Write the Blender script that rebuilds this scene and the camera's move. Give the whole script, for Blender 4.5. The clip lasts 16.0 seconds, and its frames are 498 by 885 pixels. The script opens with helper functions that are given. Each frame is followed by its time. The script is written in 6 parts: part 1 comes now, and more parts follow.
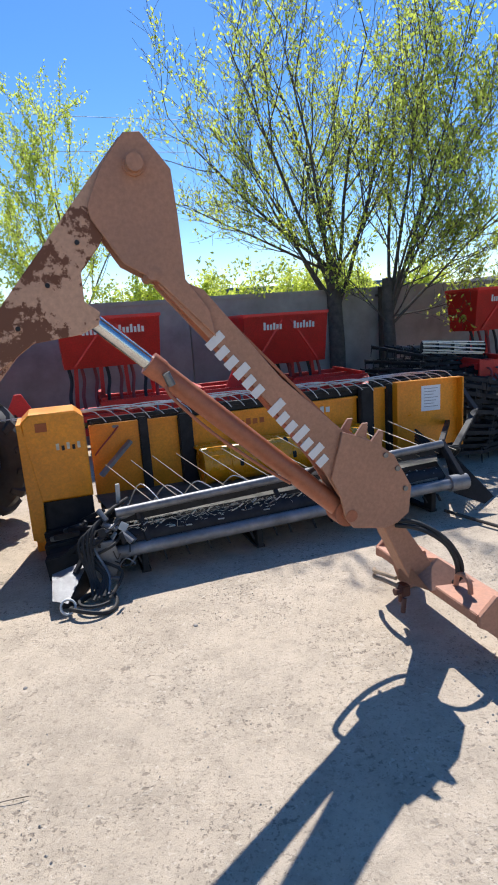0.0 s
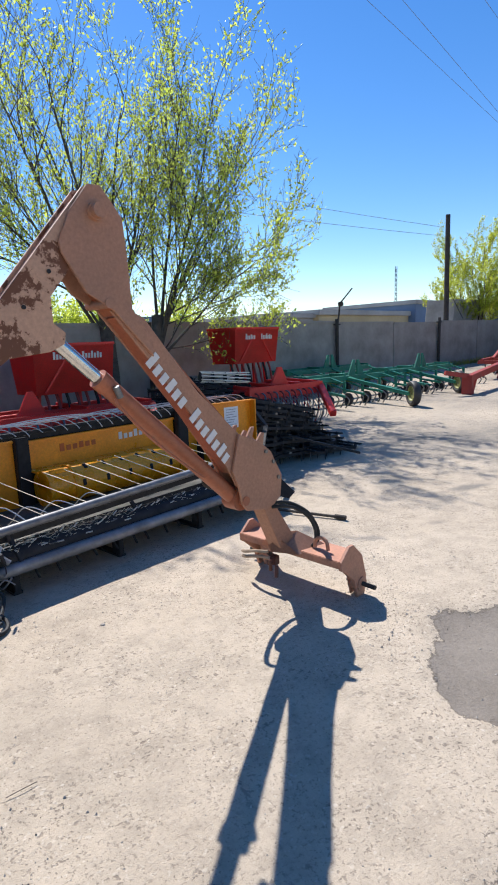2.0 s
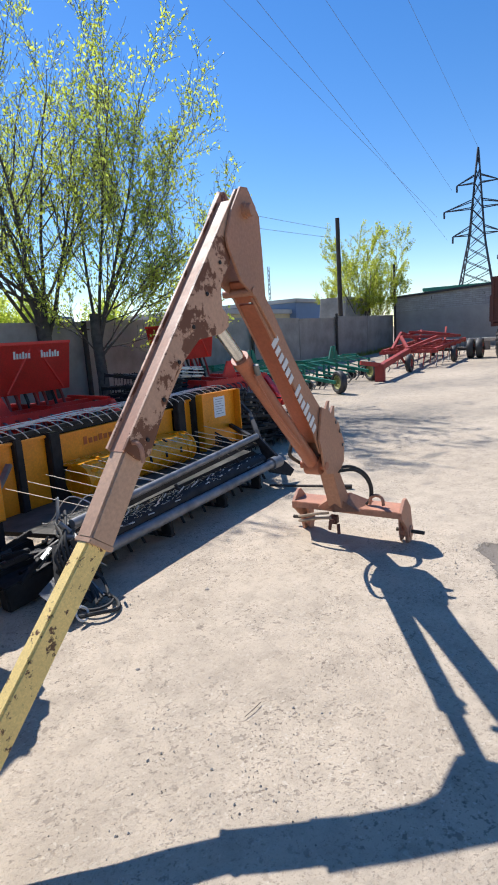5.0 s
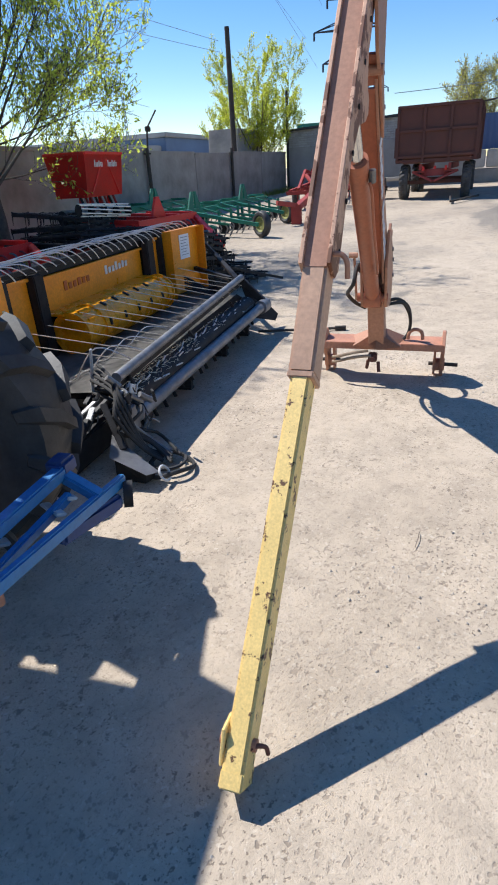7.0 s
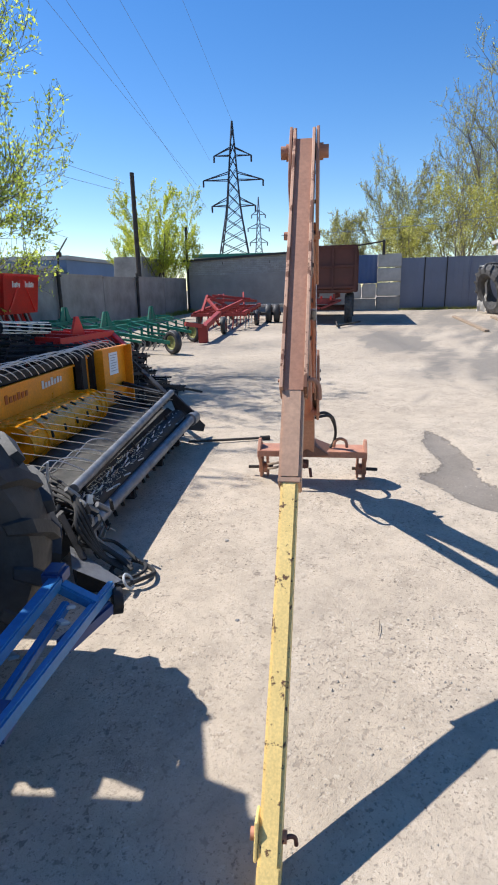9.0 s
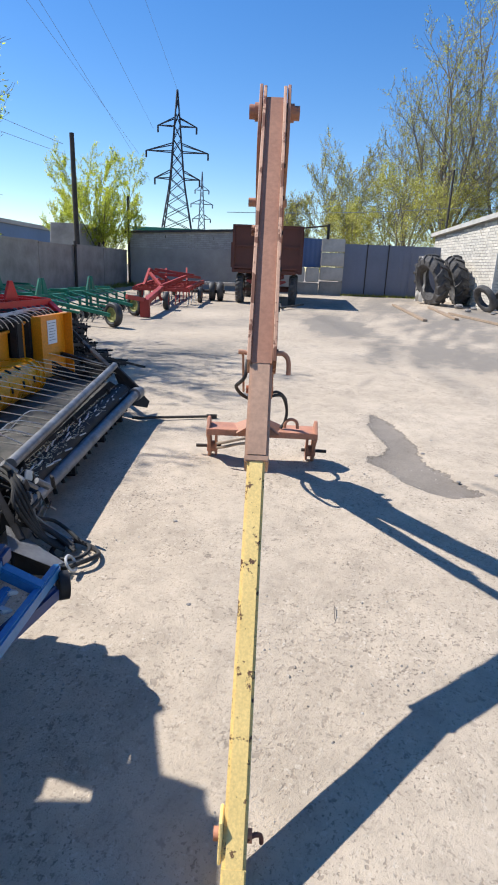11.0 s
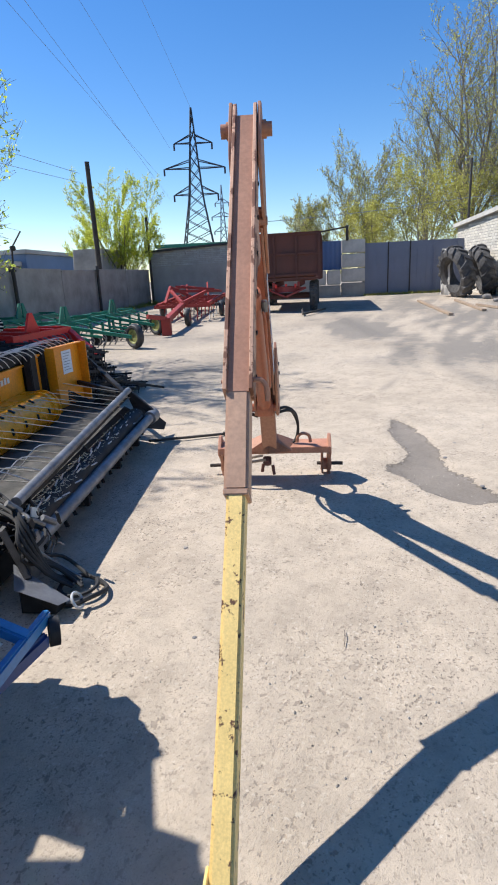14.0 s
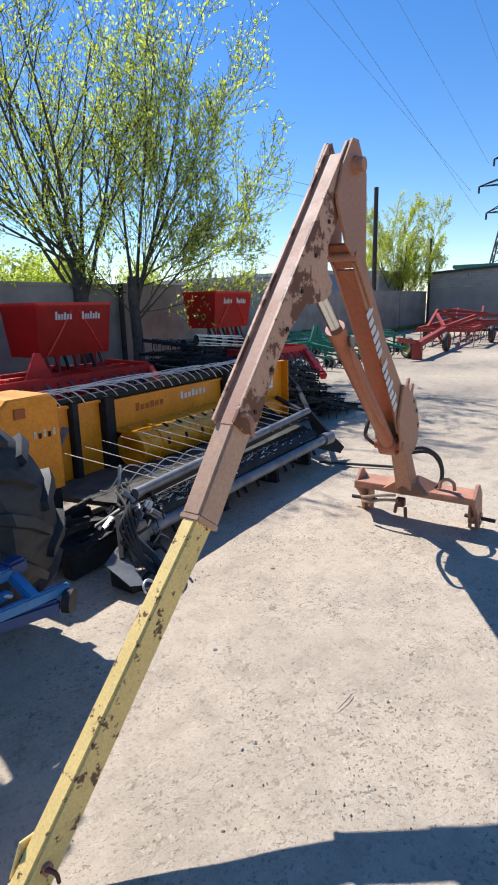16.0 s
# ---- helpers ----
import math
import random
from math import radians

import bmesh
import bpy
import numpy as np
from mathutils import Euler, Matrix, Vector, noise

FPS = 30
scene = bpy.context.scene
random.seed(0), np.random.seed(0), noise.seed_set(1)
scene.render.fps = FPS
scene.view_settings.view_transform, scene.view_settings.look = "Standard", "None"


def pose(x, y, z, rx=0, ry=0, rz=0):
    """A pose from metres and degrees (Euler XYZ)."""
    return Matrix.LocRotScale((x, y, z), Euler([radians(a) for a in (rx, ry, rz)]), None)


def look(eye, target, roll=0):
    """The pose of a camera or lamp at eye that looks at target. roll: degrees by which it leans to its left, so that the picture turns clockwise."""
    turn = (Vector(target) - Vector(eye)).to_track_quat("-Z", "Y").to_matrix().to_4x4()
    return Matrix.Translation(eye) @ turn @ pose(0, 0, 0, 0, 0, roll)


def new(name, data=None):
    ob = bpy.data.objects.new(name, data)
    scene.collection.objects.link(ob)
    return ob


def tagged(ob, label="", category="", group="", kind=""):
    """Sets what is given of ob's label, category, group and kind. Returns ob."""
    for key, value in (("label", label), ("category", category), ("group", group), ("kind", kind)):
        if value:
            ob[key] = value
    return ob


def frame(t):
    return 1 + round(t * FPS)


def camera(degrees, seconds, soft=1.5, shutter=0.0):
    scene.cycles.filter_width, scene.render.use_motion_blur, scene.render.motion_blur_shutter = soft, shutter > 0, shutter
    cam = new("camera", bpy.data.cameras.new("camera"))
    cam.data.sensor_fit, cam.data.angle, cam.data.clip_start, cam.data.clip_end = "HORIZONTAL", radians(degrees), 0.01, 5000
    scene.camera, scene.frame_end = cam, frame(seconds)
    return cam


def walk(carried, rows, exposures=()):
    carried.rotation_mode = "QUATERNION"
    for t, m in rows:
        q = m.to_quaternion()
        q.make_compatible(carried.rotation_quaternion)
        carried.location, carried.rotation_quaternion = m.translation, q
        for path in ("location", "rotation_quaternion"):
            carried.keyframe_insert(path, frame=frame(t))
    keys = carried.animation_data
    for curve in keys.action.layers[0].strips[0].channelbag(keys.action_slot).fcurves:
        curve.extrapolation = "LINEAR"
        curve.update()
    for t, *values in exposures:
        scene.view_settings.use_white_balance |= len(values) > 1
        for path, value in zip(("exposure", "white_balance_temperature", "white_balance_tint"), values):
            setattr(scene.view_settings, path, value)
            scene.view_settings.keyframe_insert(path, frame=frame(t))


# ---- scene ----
cam = camera(48.5, 16.0, soft=1.9)
PATH = [
    (0, (0.242, 0.573, 1.551), (0.01, 2.513, 1.124), -4.0),
    (0.5, (0.029, 0.531, 1.532), (0.157, 2.483, 1.117), -4.6),
    (1, (-0.173, 0.446, 1.53), (0.224, 2.366, 1.133), -3.4),
    (1.5, (-0.398, 0.243, 1.545), (0.152, 2.13, 1.175), -2.8),
    (2, (-0.653, 0.13, 1.554), (0.054, 1.967, 1.196), -2.3),
    (2.5, (-0.928, 0.076, 1.541), (-0.04, 1.83, 1.175), -1.7),
    (3, (-1.153, -0.038, 1.527), (-0.109, 1.629, 1.162), -1.2),
    (3.5, (-1.329, -0.063, 1.541), (-0.267, 1.592, 1.174), -1.5),
    (4, (-1.507, 0.022, 1.527), (-0.444, 1.677, 1.162), -1.5),
    (4.5, (-1.757, 0.17, 1.528), (-0.693, 1.823, 1.163), -2.6),
    (4.7, (-1.821, 0.225, 1.531), (-0.756, 1.878, 1.166), -3.3),
    (6.8, (-2.588, 1.176, 1.426), (-1.308, 2.487, 0.625), -4.0),
    (7, (-2.633, 1.261, 1.407), (-1.337, 2.504, 0.525), -3.6),
    (7.5, (-2.776, 1.36, 1.367), (-1.415, 2.419, 0.353), -1.2),
    (8, (-2.902, 1.42, 1.347), (-1.486, 2.477, 0.41), -1.6),
    (8.5, (-2.955, 1.412, 1.428), (-1.423, 2.469, 0.697), -1.3),
    (9, (-2.977, 1.383, 1.488), (-1.346, 2.41, 0.954), -1.2),
    (9.5, (-2.988, 1.345, 1.509), (-1.298, 2.319, 1.068), -0.7),
    (9.7, (-2.986, 1.339, 1.508), (-1.287, 2.299, 1.069), -0.7),
    (11.8, (-2.902, 1.718, 1.407), (-1.172, 2.445, 0.715), 4.3),
    (12, (-2.958, 1.76, 1.411), (-1.226, 2.473, 0.709), 4.4),
    (12.5, (-3.016, 1.798, 1.39), (-1.267, 2.469, 0.687), 4.4),
    (13, (-3.005, 1.75, 1.444), (-1.258, 2.434, 0.753), 1.6),
    (13.5, (-2.909, 1.572, 1.477), (-1.192, 2.374, 0.837), -2.1),
    (14, (-2.765, 1.393, 1.492), (-1.095, 2.333, 0.92), -2.8),
    (14.5, (-2.565, 1.277, 1.481), (-0.961, 2.359, 0.973), -1.8),
    (15, (-2.333, 1.089, 1.53), (-0.815, 2.295, 1.041), -1.4),
    (15.5, (-2.152, 0.874, 1.537), (-0.787, 2.254, 1.055), -1.5),
    (16, (-2.133, 0.657, 1.525), (-1.106, 2.307, 1.049), -1.3),
]
walk(cam, [(t, look(eye, target, roll)) for t, eye, target, roll in PATH])

# ---- light ----
SUN_TO = Vector((-0.115, 0.80, 1.0)).normalized()
world = bpy.data.worlds.new("world")
scene.world = world
world.use_nodes = True
wn = world.node_tree.nodes
sky = wn.new("ShaderNodeTexSky")
sky.sky_type = "NISHITA"
sky.sun_disc = False
sky.sun_elevation = math.asin(SUN_TO.z)
sky.sun_rotation = math.atan2(SUN_TO.x, SUN_TO.y)
sky.altitude = 200
sky.air_density, sky.dust_density, sky.ozone_density = 1.0, 0.1, 2.4
wn["Background"].inputs["Strength"].default_value = 0.12
rich = wn.new("ShaderNodeHueSaturation")
rich.inputs["Hue"].default_value = 0.507
rich.inputs["Saturation"].default_value = 1.33
world.node_tree.links.new(sky.outputs["Color"], rich.inputs["Color"])
world.node_tree.links.new(rich.outputs["Color"], wn["Background"].inputs["Color"])
sun = new("sun", bpy.data.lights.new("sun", "SUN"))
sun.data.energy, sun.data.angle, sun.data.color = 5.0, radians(0.53), (1.0, 0.985, 0.955)
sun.matrix_world = look(SUN_TO * 50, (0, 0, 0))
scene.view_settings.exposure = 0.5
scene.view_settings.use_white_balance = True
scene.view_settings.white_balance_temperature = 6500
scene.view_settings.white_balance_tint = 10.5


# ---- materials ----
def nodes(name):
    m = bpy.data.materials.new(name)
    m.use_nodes = True
    t = m.node_tree
    return m, t.nodes, t.links, t.nodes["Principled BSDF"]


def noise_tex(n, l, coord, scale, detail=4.0, rough=0.6):
    x = n.new("ShaderNodeTexNoise")
    x.inputs["Scale"].default_value = scale
    x.inputs["Detail"].default_value = detail
    x.inputs["Roughness"].default_value = rough
    l.new(coord, x.inputs["Vector"])
    return x.outputs["Fac"]


def ramp(n, l, fac, *stops):
    r = n.new("ShaderNodeValToRGB")
    e = r.color_ramp.elements
    while len(e) < len(stops):
        e.new(0.5)
    for k, (p, c) in zip(e, stops):
        k.position = p
        k.color = (*c, 1) if isinstance(c, tuple) else (c, c, c, 1)
    l.new(fac, r.inputs["Fac"])
    return r.outputs["Color"]


def mix(n, l, fac, a, b, mode="MIX"):
    x = n.new("ShaderNodeMix")
    x.data_type, x.blend_type = "RGBA", mode
    for v, i in ((fac, 0), (a, 6), (b, 7)):
        if isinstance(v, (int, float)):
            x.inputs[i].default_value = v
        elif isinstance(v, tuple):
            x.inputs[i].default_value = (*v, 1)
        else:
            l.new(v, x.inputs[i])
    return x.outputs[2]


def bump(n, l, bsdf, height, strength=0.4, dist=0.005):
    b = n.new("ShaderNodeBump")
    b.inputs["Strength"].default_value = strength
    b.inputs["Distance"].default_value = dist
    l.new(height, b.inputs["Height"])
    l.new(b.outputs["Normal"], bsdf.inputs["Normal"])


def paint(name, col, wear=(0.10, 0.045, 0.025), amount=0.35, rough=0.5, fade=0.25, metal=0.0, scale=6.0, grain=60.0):
    """Weathered paint: faded patches, chips down to a second colour, fine dirt."""
    m, n, l, b = nodes(name)
    co = n.new("ShaderNodeTexCoord").outputs["Object"]
    big = noise_tex(n, l, co, scale, 5, 0.65)
    fine = noise_tex(n, l, co, grain, 3, 0.6)
    dark = tuple(c * (1 - fade) for c in col)
    pale = tuple(min(1.0, c * (1 + fade) + 0.02 * fade) for c in col)
    base = ramp(n, l, big, (0.3, dark), (0.7, pale))
    base = mix(n, l, 0.35, base, ramp(n, l, fine, (0.3, 0.35), (0.7, 1.0)), "MULTIPLY")
    chips = noise_tex(n, l, co, scale * 2.3, 6, 0.7)
    lo = 0.78 - amount * 0.4
    chip = ramp(n, l, chips, (lo, 0.0), (lo + 0.03, 1.0))
    l.new(mix(n, l, chip, base, wear), b.inputs["Base Color"])
    l.new(ramp(n, l, big, (0.3, rough - 0.1), (0.7, min(1.0, rough + 0.15))), b.inputs["Roughness"])
    b.inputs["Metallic"].default_value = metal
    bump(n, l, b, chips, 0.35, 0.003)
    return m


def plain(name, col, rough=0.6, metal=0.0, vary=0.3, scale=9.0, bumpy=0.3):
    m, n, l, b = nodes(name)
    co = n.new("ShaderNodeTexCoord").outputs["Object"]
    f = noise_tex(n, l, co, scale, 6, 0.65)
    lo = tuple(c * (1 - vary) for c in col)
    hi = tuple(min(1.0, c * (1 + vary)) for c in col)
    l.new(ramp(n, l, f, (0.3, lo), (0.7, hi)), b.inputs["Base Color"])
    b.inputs["Roughness"].default_value = rough
    b.inputs["Metallic"].default_value = metal
    g = noise_tex(n, l, co, scale * 8, 3, 0.6)
    bump(n, l, b, g, bumpy, 0.004)
    return m


def ground_material():
    m, n, l, b = nodes("worn_concrete")
    co = n.new("ShaderNodeTexCoord").outputs["Object"]
    slab = noise_tex(n, l, co, 0.35, 6, 0.6)
    mid = noise_tex(n, l, co, 2.2, 8, 0.7)
    blot = noise_tex(n, l, co, 7.0, 6, 0.7)
    grit = noise_tex(n, l, co, 55, 6, 0.85)
    base = ramp(n, l, slab, (0.3, (0.468, 0.380, 0.284)), (0.7, (0.558, 0.460, 0.350)))
    base = mix(n, l, 0.5, base, ramp(n, l, mid, (0.30, 0.62), (0.58, 1.0)), "MULTIPLY")
    base = mix(n, l, 0.38, base, ramp(n, l, blot, (0.32, 0.55), (0.56, 1.04)), "MULTIPLY")
    base = mix(n, l, 0.5, base, ramp(n, l, grit, (0.34, 0.4), (0.46, 1.03)), "MULTIPLY")
    specks = noise_tex(n, l, co, 150, 2, 0.5)
    base = mix(n, l, 0.35, base, ramp(n, l, specks, (0.26, 0.3), (0.33, 1.0)), "MULTIPLY")
    # uneven pits and scabs where the cement skin has broken away
    where = ramp(n, l, noise_tex(n, l, co, 1.9, 6, 0.7), (0.36, 0.10), (0.60, 1.0))
    pit = None
    for scale, a0, a1 in ((17, 0.325, 0.375), (33, 0.345, 0.385), (70, 0.36, 0.40)):
        p = ramp(n, l, noise_tex(n, l, co, scale, 3, 0.62), (a0, 1.0), (a1, 0.0))
        pit = p if pit is None else mix(n, l, 1.0, pit, p, "LIGHTEN")
    pit = mix(n, l, 1.0, pit, where, "MULTIPLY")
    base = mix(n, l, mix(n, l, 1.0, pit, (0.78, 0.78, 0.78), "MULTIPLY"), base, (0.15, 0.118, 0.09))
    # pale crumbs of bared aggregate between them
    crumb = ramp(n, l, noise_tex(n, l, co, 42, 2, 0.5), (0.62, 0.0), (0.67, 0.5))
    base = mix(n, l, mix(n, l, 1.0, crumb, where, "MULTIPLY"), base, (0.64, 0.56, 0.45))
    # dark soil and wet stains, from the sheet's own dirt values
    at = n.new("ShaderNodeAttribute")
    at.attribute_name = "dirt"
    edge = n.new("ShaderNodeMath")
    edge.operation = "ADD"
    l.new(at.outputs["Fac"], edge.inputs[0])
    sub = n.new("ShaderNodeMath")
    sub.operation = "MULTIPLY_ADD"
    l.new(mix(n, l, 0.5, mid, blot), sub.inputs[0])
    sub.inputs[1].default_value, sub.inputs[2].default_value = 1.3, -0.65
    l.new(sub.outputs[0], edge.inputs[1])
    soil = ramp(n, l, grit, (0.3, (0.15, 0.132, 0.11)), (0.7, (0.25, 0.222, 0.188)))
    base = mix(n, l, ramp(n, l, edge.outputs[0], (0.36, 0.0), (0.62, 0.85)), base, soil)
    # the broken patch: its edge distance comes with the sheet, frayed here by noise
    pa = n.new("ShaderNodeAttribute")
    pa.attribute_name = "patch"
    fray = n.new("ShaderNodeMath")
    fray.operation = "MULTIPLY_ADD"
    l.new(mix(n, l, 0.45, blot, noise_tex(n, l, co, 24, 5, 0.7)), fray.inputs[0])
    fray.inputs[1].default_value, fray.inputs[2].default_value = 0.9, -0.45
    rim = n.new("ShaderNodeMath")
    rim.operation = "ADD"
    l.new(pa.outputs["Fac"], rim.inputs[0])
    l.new(fray.outputs[0], rim.inputs[1])
    damp = ramp(n, l, mix(n, l, 0.5, mid, grit), (0.32, (0.135, 0.112, 0.090)), (0.60, (0.245, 0.210, 0.175)))
    base = mix(n, l, ramp(n, l, rim.outputs[0], (0.49, 0.0), (0.52, 0.92)), base, damp)
    # dark line along the patch edge: crack, plus the step's shade put into colour
    base = mix(n, l, ramp(n, l, rim.outputs[0], (0.455, 0.0), (0.485, 0.75), (0.505, 0.75), (0.53, 0.0)), base, (0.085, 0.07, 0.058))
    l.new(base, b.inputs["Base Color"])
    b.inputs["Roughness"].default_value = 0.9
    b.inputs["Specular IOR Level"].default_value = 0.25
    h = mix(n, l, 0.12, grit, blot)
    h = mix(n, l, pit, h, (0.1, 0.1, 0.1))
    bump(n, l, b, h, 0.65, 0.012)
    return m


def leaf_material(name, c1, c2):
    m, n, l, b = nodes(name)
    g = n.new("ShaderNodeNewGeometry")
    col = ramp(n, l, g.outputs["Random Per Island"], (0.0, c1), (1.0, c2))
    l.new(col, b.inputs["Base Color"])
    b.inputs["Roughness"].default_value = 0.5
    tr = n.new("ShaderNodeBsdfTranslucent")
    l.new(mix(n, l, 0.4, col, (0.85, 0.90, 0.14)), tr.inputs["Color"])
    ms = n.new("ShaderNodeMixShader")
    ms.inputs[0].default_value = 0.68
    l.new(b.outputs[0], ms.inputs[1])
    l.new(tr.outputs[0], ms.inputs[2])
    l.new(ms.outputs[0], n["Material Output"].inputs["Surface"])
    return m


def brick_material(name, brick_col, mortar):
    """Colour by piece for laid bricks."""
    m, n, l, b = nodes(name)
    co = n.new("ShaderNodeTexCoord").outputs["Object"]
    g = n.new("ShaderNodeNewGeometry")
    o = n.new("ShaderNodeObjectInfo")
    r = mix(n, l, 0.5, g.outputs["Random Per Island"], o.outputs["Random"])
    base = ramp(n, l, r, (0.1, tuple(c * 0.78 for c in brick_col)), (0.9, tuple(min(1, c * 1.1) for c in brick_col)))
    st = noise_tex(n, l, co, 3.0, 6, 0.7)
    base = mix(n, l, 0.6, base, ramp(n, l, st, (0.3, 0.6), (0.6, 1.0)), "MULTIPLY")
    l.new(base, b.inputs["Base Color"])
    b.inputs["Roughness"].default_value = 0.9
    bump(n, l, b, noise_tex(n, l, co, 45, 4, 0.7), 0.5, 0.005)
    return m


M = {}
M["ground"] = ground_material()
M["boom"] = paint("brown_primer", (0.42, 0.200, 0.118), (0.14, 0.05, 0.025), 0.16, 0.55, 0.14, scale=3.5)
M["boom_worn"] = paint("peeling_brown_primer", (0.53, 0.30, 0.19), (0.14, 0.048, 0.020), 0.66, 0.6, 0.10, scale=3.4)
M["boom_red"] = paint("red_brown_enamel", (0.38, 0.115, 0.052), (0.16, 0.06, 0.035), 0.12, 0.42, 0.15, scale=4.0)
M["sleeve"] = paint("pale_brown_primer", (0.53, 0.315, 0.20), (0.30, 0.06, 0.05), 0.22, 0.6, 0.15, scale=5.0)
M["cream"] = paint("cream_yellow_paint", (0.86, 0.61, 0.215), (0.12, 0.055, 0.025), 0.50, 0.5, 0.08, scale=9.0, grain=140)
M["mount"] = paint("rusty_salmon_paint", (0.47, 0.215, 0.13), (0.15, 0.05, 0.025), 0.25, 0.6, 0.2, scale=6.0)
M["chrome"] = plain("polished_rod", (0.62, 0.62, 0.60), 0.22, 1.0, 0.12, 12, 0.05)
M["rubber"] = plain("black_rubber", (0.022, 0.021, 0.02), 0.75, 0, 0.4, 14, 0.3)
M["tyre"] = plain("dusty_tyre", (0.030, 0.029, 0.029), 0.6, 0, 0.5, 9, 0.4)
M["tyre_old"] = plain("sun_bleached_tyre", (0.075, 0.07, 0.066), 0.9, 0, 0.5, 6, 0.4)
M["white_mark"] = plain("white_lettering", (0.66, 0.63, 0.60), 0.6, 0, 0.08, 12, 0.1)
M["red_mark"] = plain("orange_lettering", (0.42, 0.10, 0.02), 0.6, 0, 0.15, 12, 0.1)
M["header"] = paint("amber_yellow_enamel", (0.92, 0.300, 0.007), (0.28, 0.085, 0.012), 0.2, 0.36, 0.16, scale=4.0)
M["drum"] = paint("bright_yellow_enamel", (1.0, 0.355, 0.007), (0.42, 0.14, 0.016), 0.2, 0.26, 0.12, scale=4.0)
M["black"] = plain("black_painted_steel", (0.022, 0.021, 0.022), 0.6, 0.0, 0.5, 10, 0.25)
M["black"].node_tree.nodes["Principled BSDF"].inputs["Specular IOR Level"].default_value = 0.25
M["steel"] = plain("grey_worn_steel", (0.19, 0.19, 0.19), 0.42, 0.75, 0.35, 16, 0.3)
M["galv"] = plain("galvanised_tube", (0.20, 0.20, 0.205), 0.5, 0.4, 0.4, 8, 0.2)
M["pale_steel"] = plain("pale_worn_steel", (0.50, 0.50, 0.49), 0.5, 0.3, 0.2, 9, 0.2)
M["tray"] = plain("dusty_grey_sheet", (0.20, 0.185, 0.16), 0.7, 0.2, 0.35, 7, 0.3)
M["shoe"] = plain("grey_shoe_steel", (0.30, 0.30, 0.31), 0.5, 0.3, 0.25, 9, 0.2)
M["straw"] = plain("dry_straw", (0.62, 0.55, 0.40), 0.8, 0, 0.25, 20, 0.2)
M["wire"] = plain("bright_spring_wire", (0.62, 0.61, 0.58), 0.35, 0.6, 0.15, 20, 0.1)
M["straw_wire"] = plain("dull_tan_wire", (0.50, 0.43, 0.33), 0.45, 0.4, 0.2, 20, 0.1)
M["red"] = paint("signal_red_enamel", (0.78, 0.030, 0.020), (0.16, 0.03, 0.02), 0.12, 0.42, 0.15, scale=2.5)
M["red_old"] = paint("faded_red_paint", (0.30, 0.04, 0.032), (0.11, 0.04, 0.025), 0.35, 0.6, 0.2, scale=4.0)
M["red_faded"] = paint("sun_faded_red_paint", (0.37, 0.042, 0.030), (0.11, 0.035, 0.022), 0.3, 0.6, 0.2, scale=4.0)
M["blue"] = paint("bright_blue_enamel", (0.022, 0.17, 0.40), (0.05, 0.05, 0.06), 0.2, 0.42, 0.15, scale=5.0)
M["blue_dark"] = paint("dark_blue_enamel", (0.012, 0.045, 0.16), (0.05, 0.05, 0.06), 0.2, 0.45, 0.2, scale=5.0)
M["green"] = paint("green_enamel", (0.02, 0.20, 0.13), (0.08, 0.06, 0.04), 0.2, 0.45, 0.2, scale=4.0)
M["yellow_rim"] = paint("yellow_rim", (0.27, 0.27, 0.09), (0.15, 0.08, 0.03), 0.25, 0.5, 0.15, scale=6.0)
M["trailer"] = paint("oxide_brown_paint", (0.115, 0.036, 0.024), (0.06, 0.03, 0.02), 0.25, 0.65, 0.25, scale=1.6)
M["concrete"] = plain("weathered_concrete", (0.30, 0.275, 0.24), 0.92, 0, 0.3, 1.3, 0.6)
M["concrete_dark"] = plain("dark_concrete", (0.21, 0.195, 0.18), 0.92, 0, 0.35, 1.6, 0.6)
M["concrete_pale"] = plain("pale_concrete", (0.46, 0.43, 0.38), 0.92, 0, 0.2, 2.2, 0.5)
M["plaster"] = plain("grey_plaster", (0.33, 0.31, 0.28), 0.92, 0, 0.2, 0.9, 0.4)
M["mortar"] = plain("mortar", (0.30, 0.28, 0.25), 0.95, 0, 0.2, 6, 0.4)
M["brick_grey"] = brick_material("grey_silicate_brick", (0.40, 0.385, 0.36), (0.3, 0.28, 0.25))
M["brick_white"] = brick_material("white_silicate_brick", (0.70, 0.64, 0.54), (0.3, 0.28, 0.25))
M["roof_felt"] = plain("roofing_felt", (0.05, 0.05, 0.052), 0.9, 0, 0.3, 4, 0.4)
M["gate"] = paint("grey_blue_sheet", (0.19, 0.21, 0.27), (0.10, 0.07, 0.06), 0.12, 0.6, 0.12, scale=0.8)
M["blue_sheet"] = paint("blue_sheet", (0.08, 0.13, 0.26), (0.10, 0.07, 0.06), 0.08, 0.55, 0.12, scale=0.8)
M["pylon"] = plain("pylon_steel", (0.045, 0.05, 0.062), 0.6, 0.4, 0.2, 1, 0.1)
# distance haze is mixed into this paler, bluer steel colour
M["far_pylon"] = plain("hazy_pylon_steel", (0.16, 0.19, 0.24), 0.7, 0.2, 0.2, 1, 0.1)
M["cable"] = plain("weathered_aluminium_cable", (0.20, 0.24, 0.30), 0.6, 0.3, 0.15, 1, 0.05)
M["pole"] = plain("tarred_pole", (0.05, 0.042, 0.035), 0.9, 0, 0.4, 6, 0.4)
M["bark"] = plain("bark", (0.105, 0.085, 0.07), 0.95, 0, 0.4, 9, 0.8)
M["bark_twig"] = plain("young_bark", (0.085, 0.072, 0.06), 0.95, 0, 0.4, 9, 0.8)
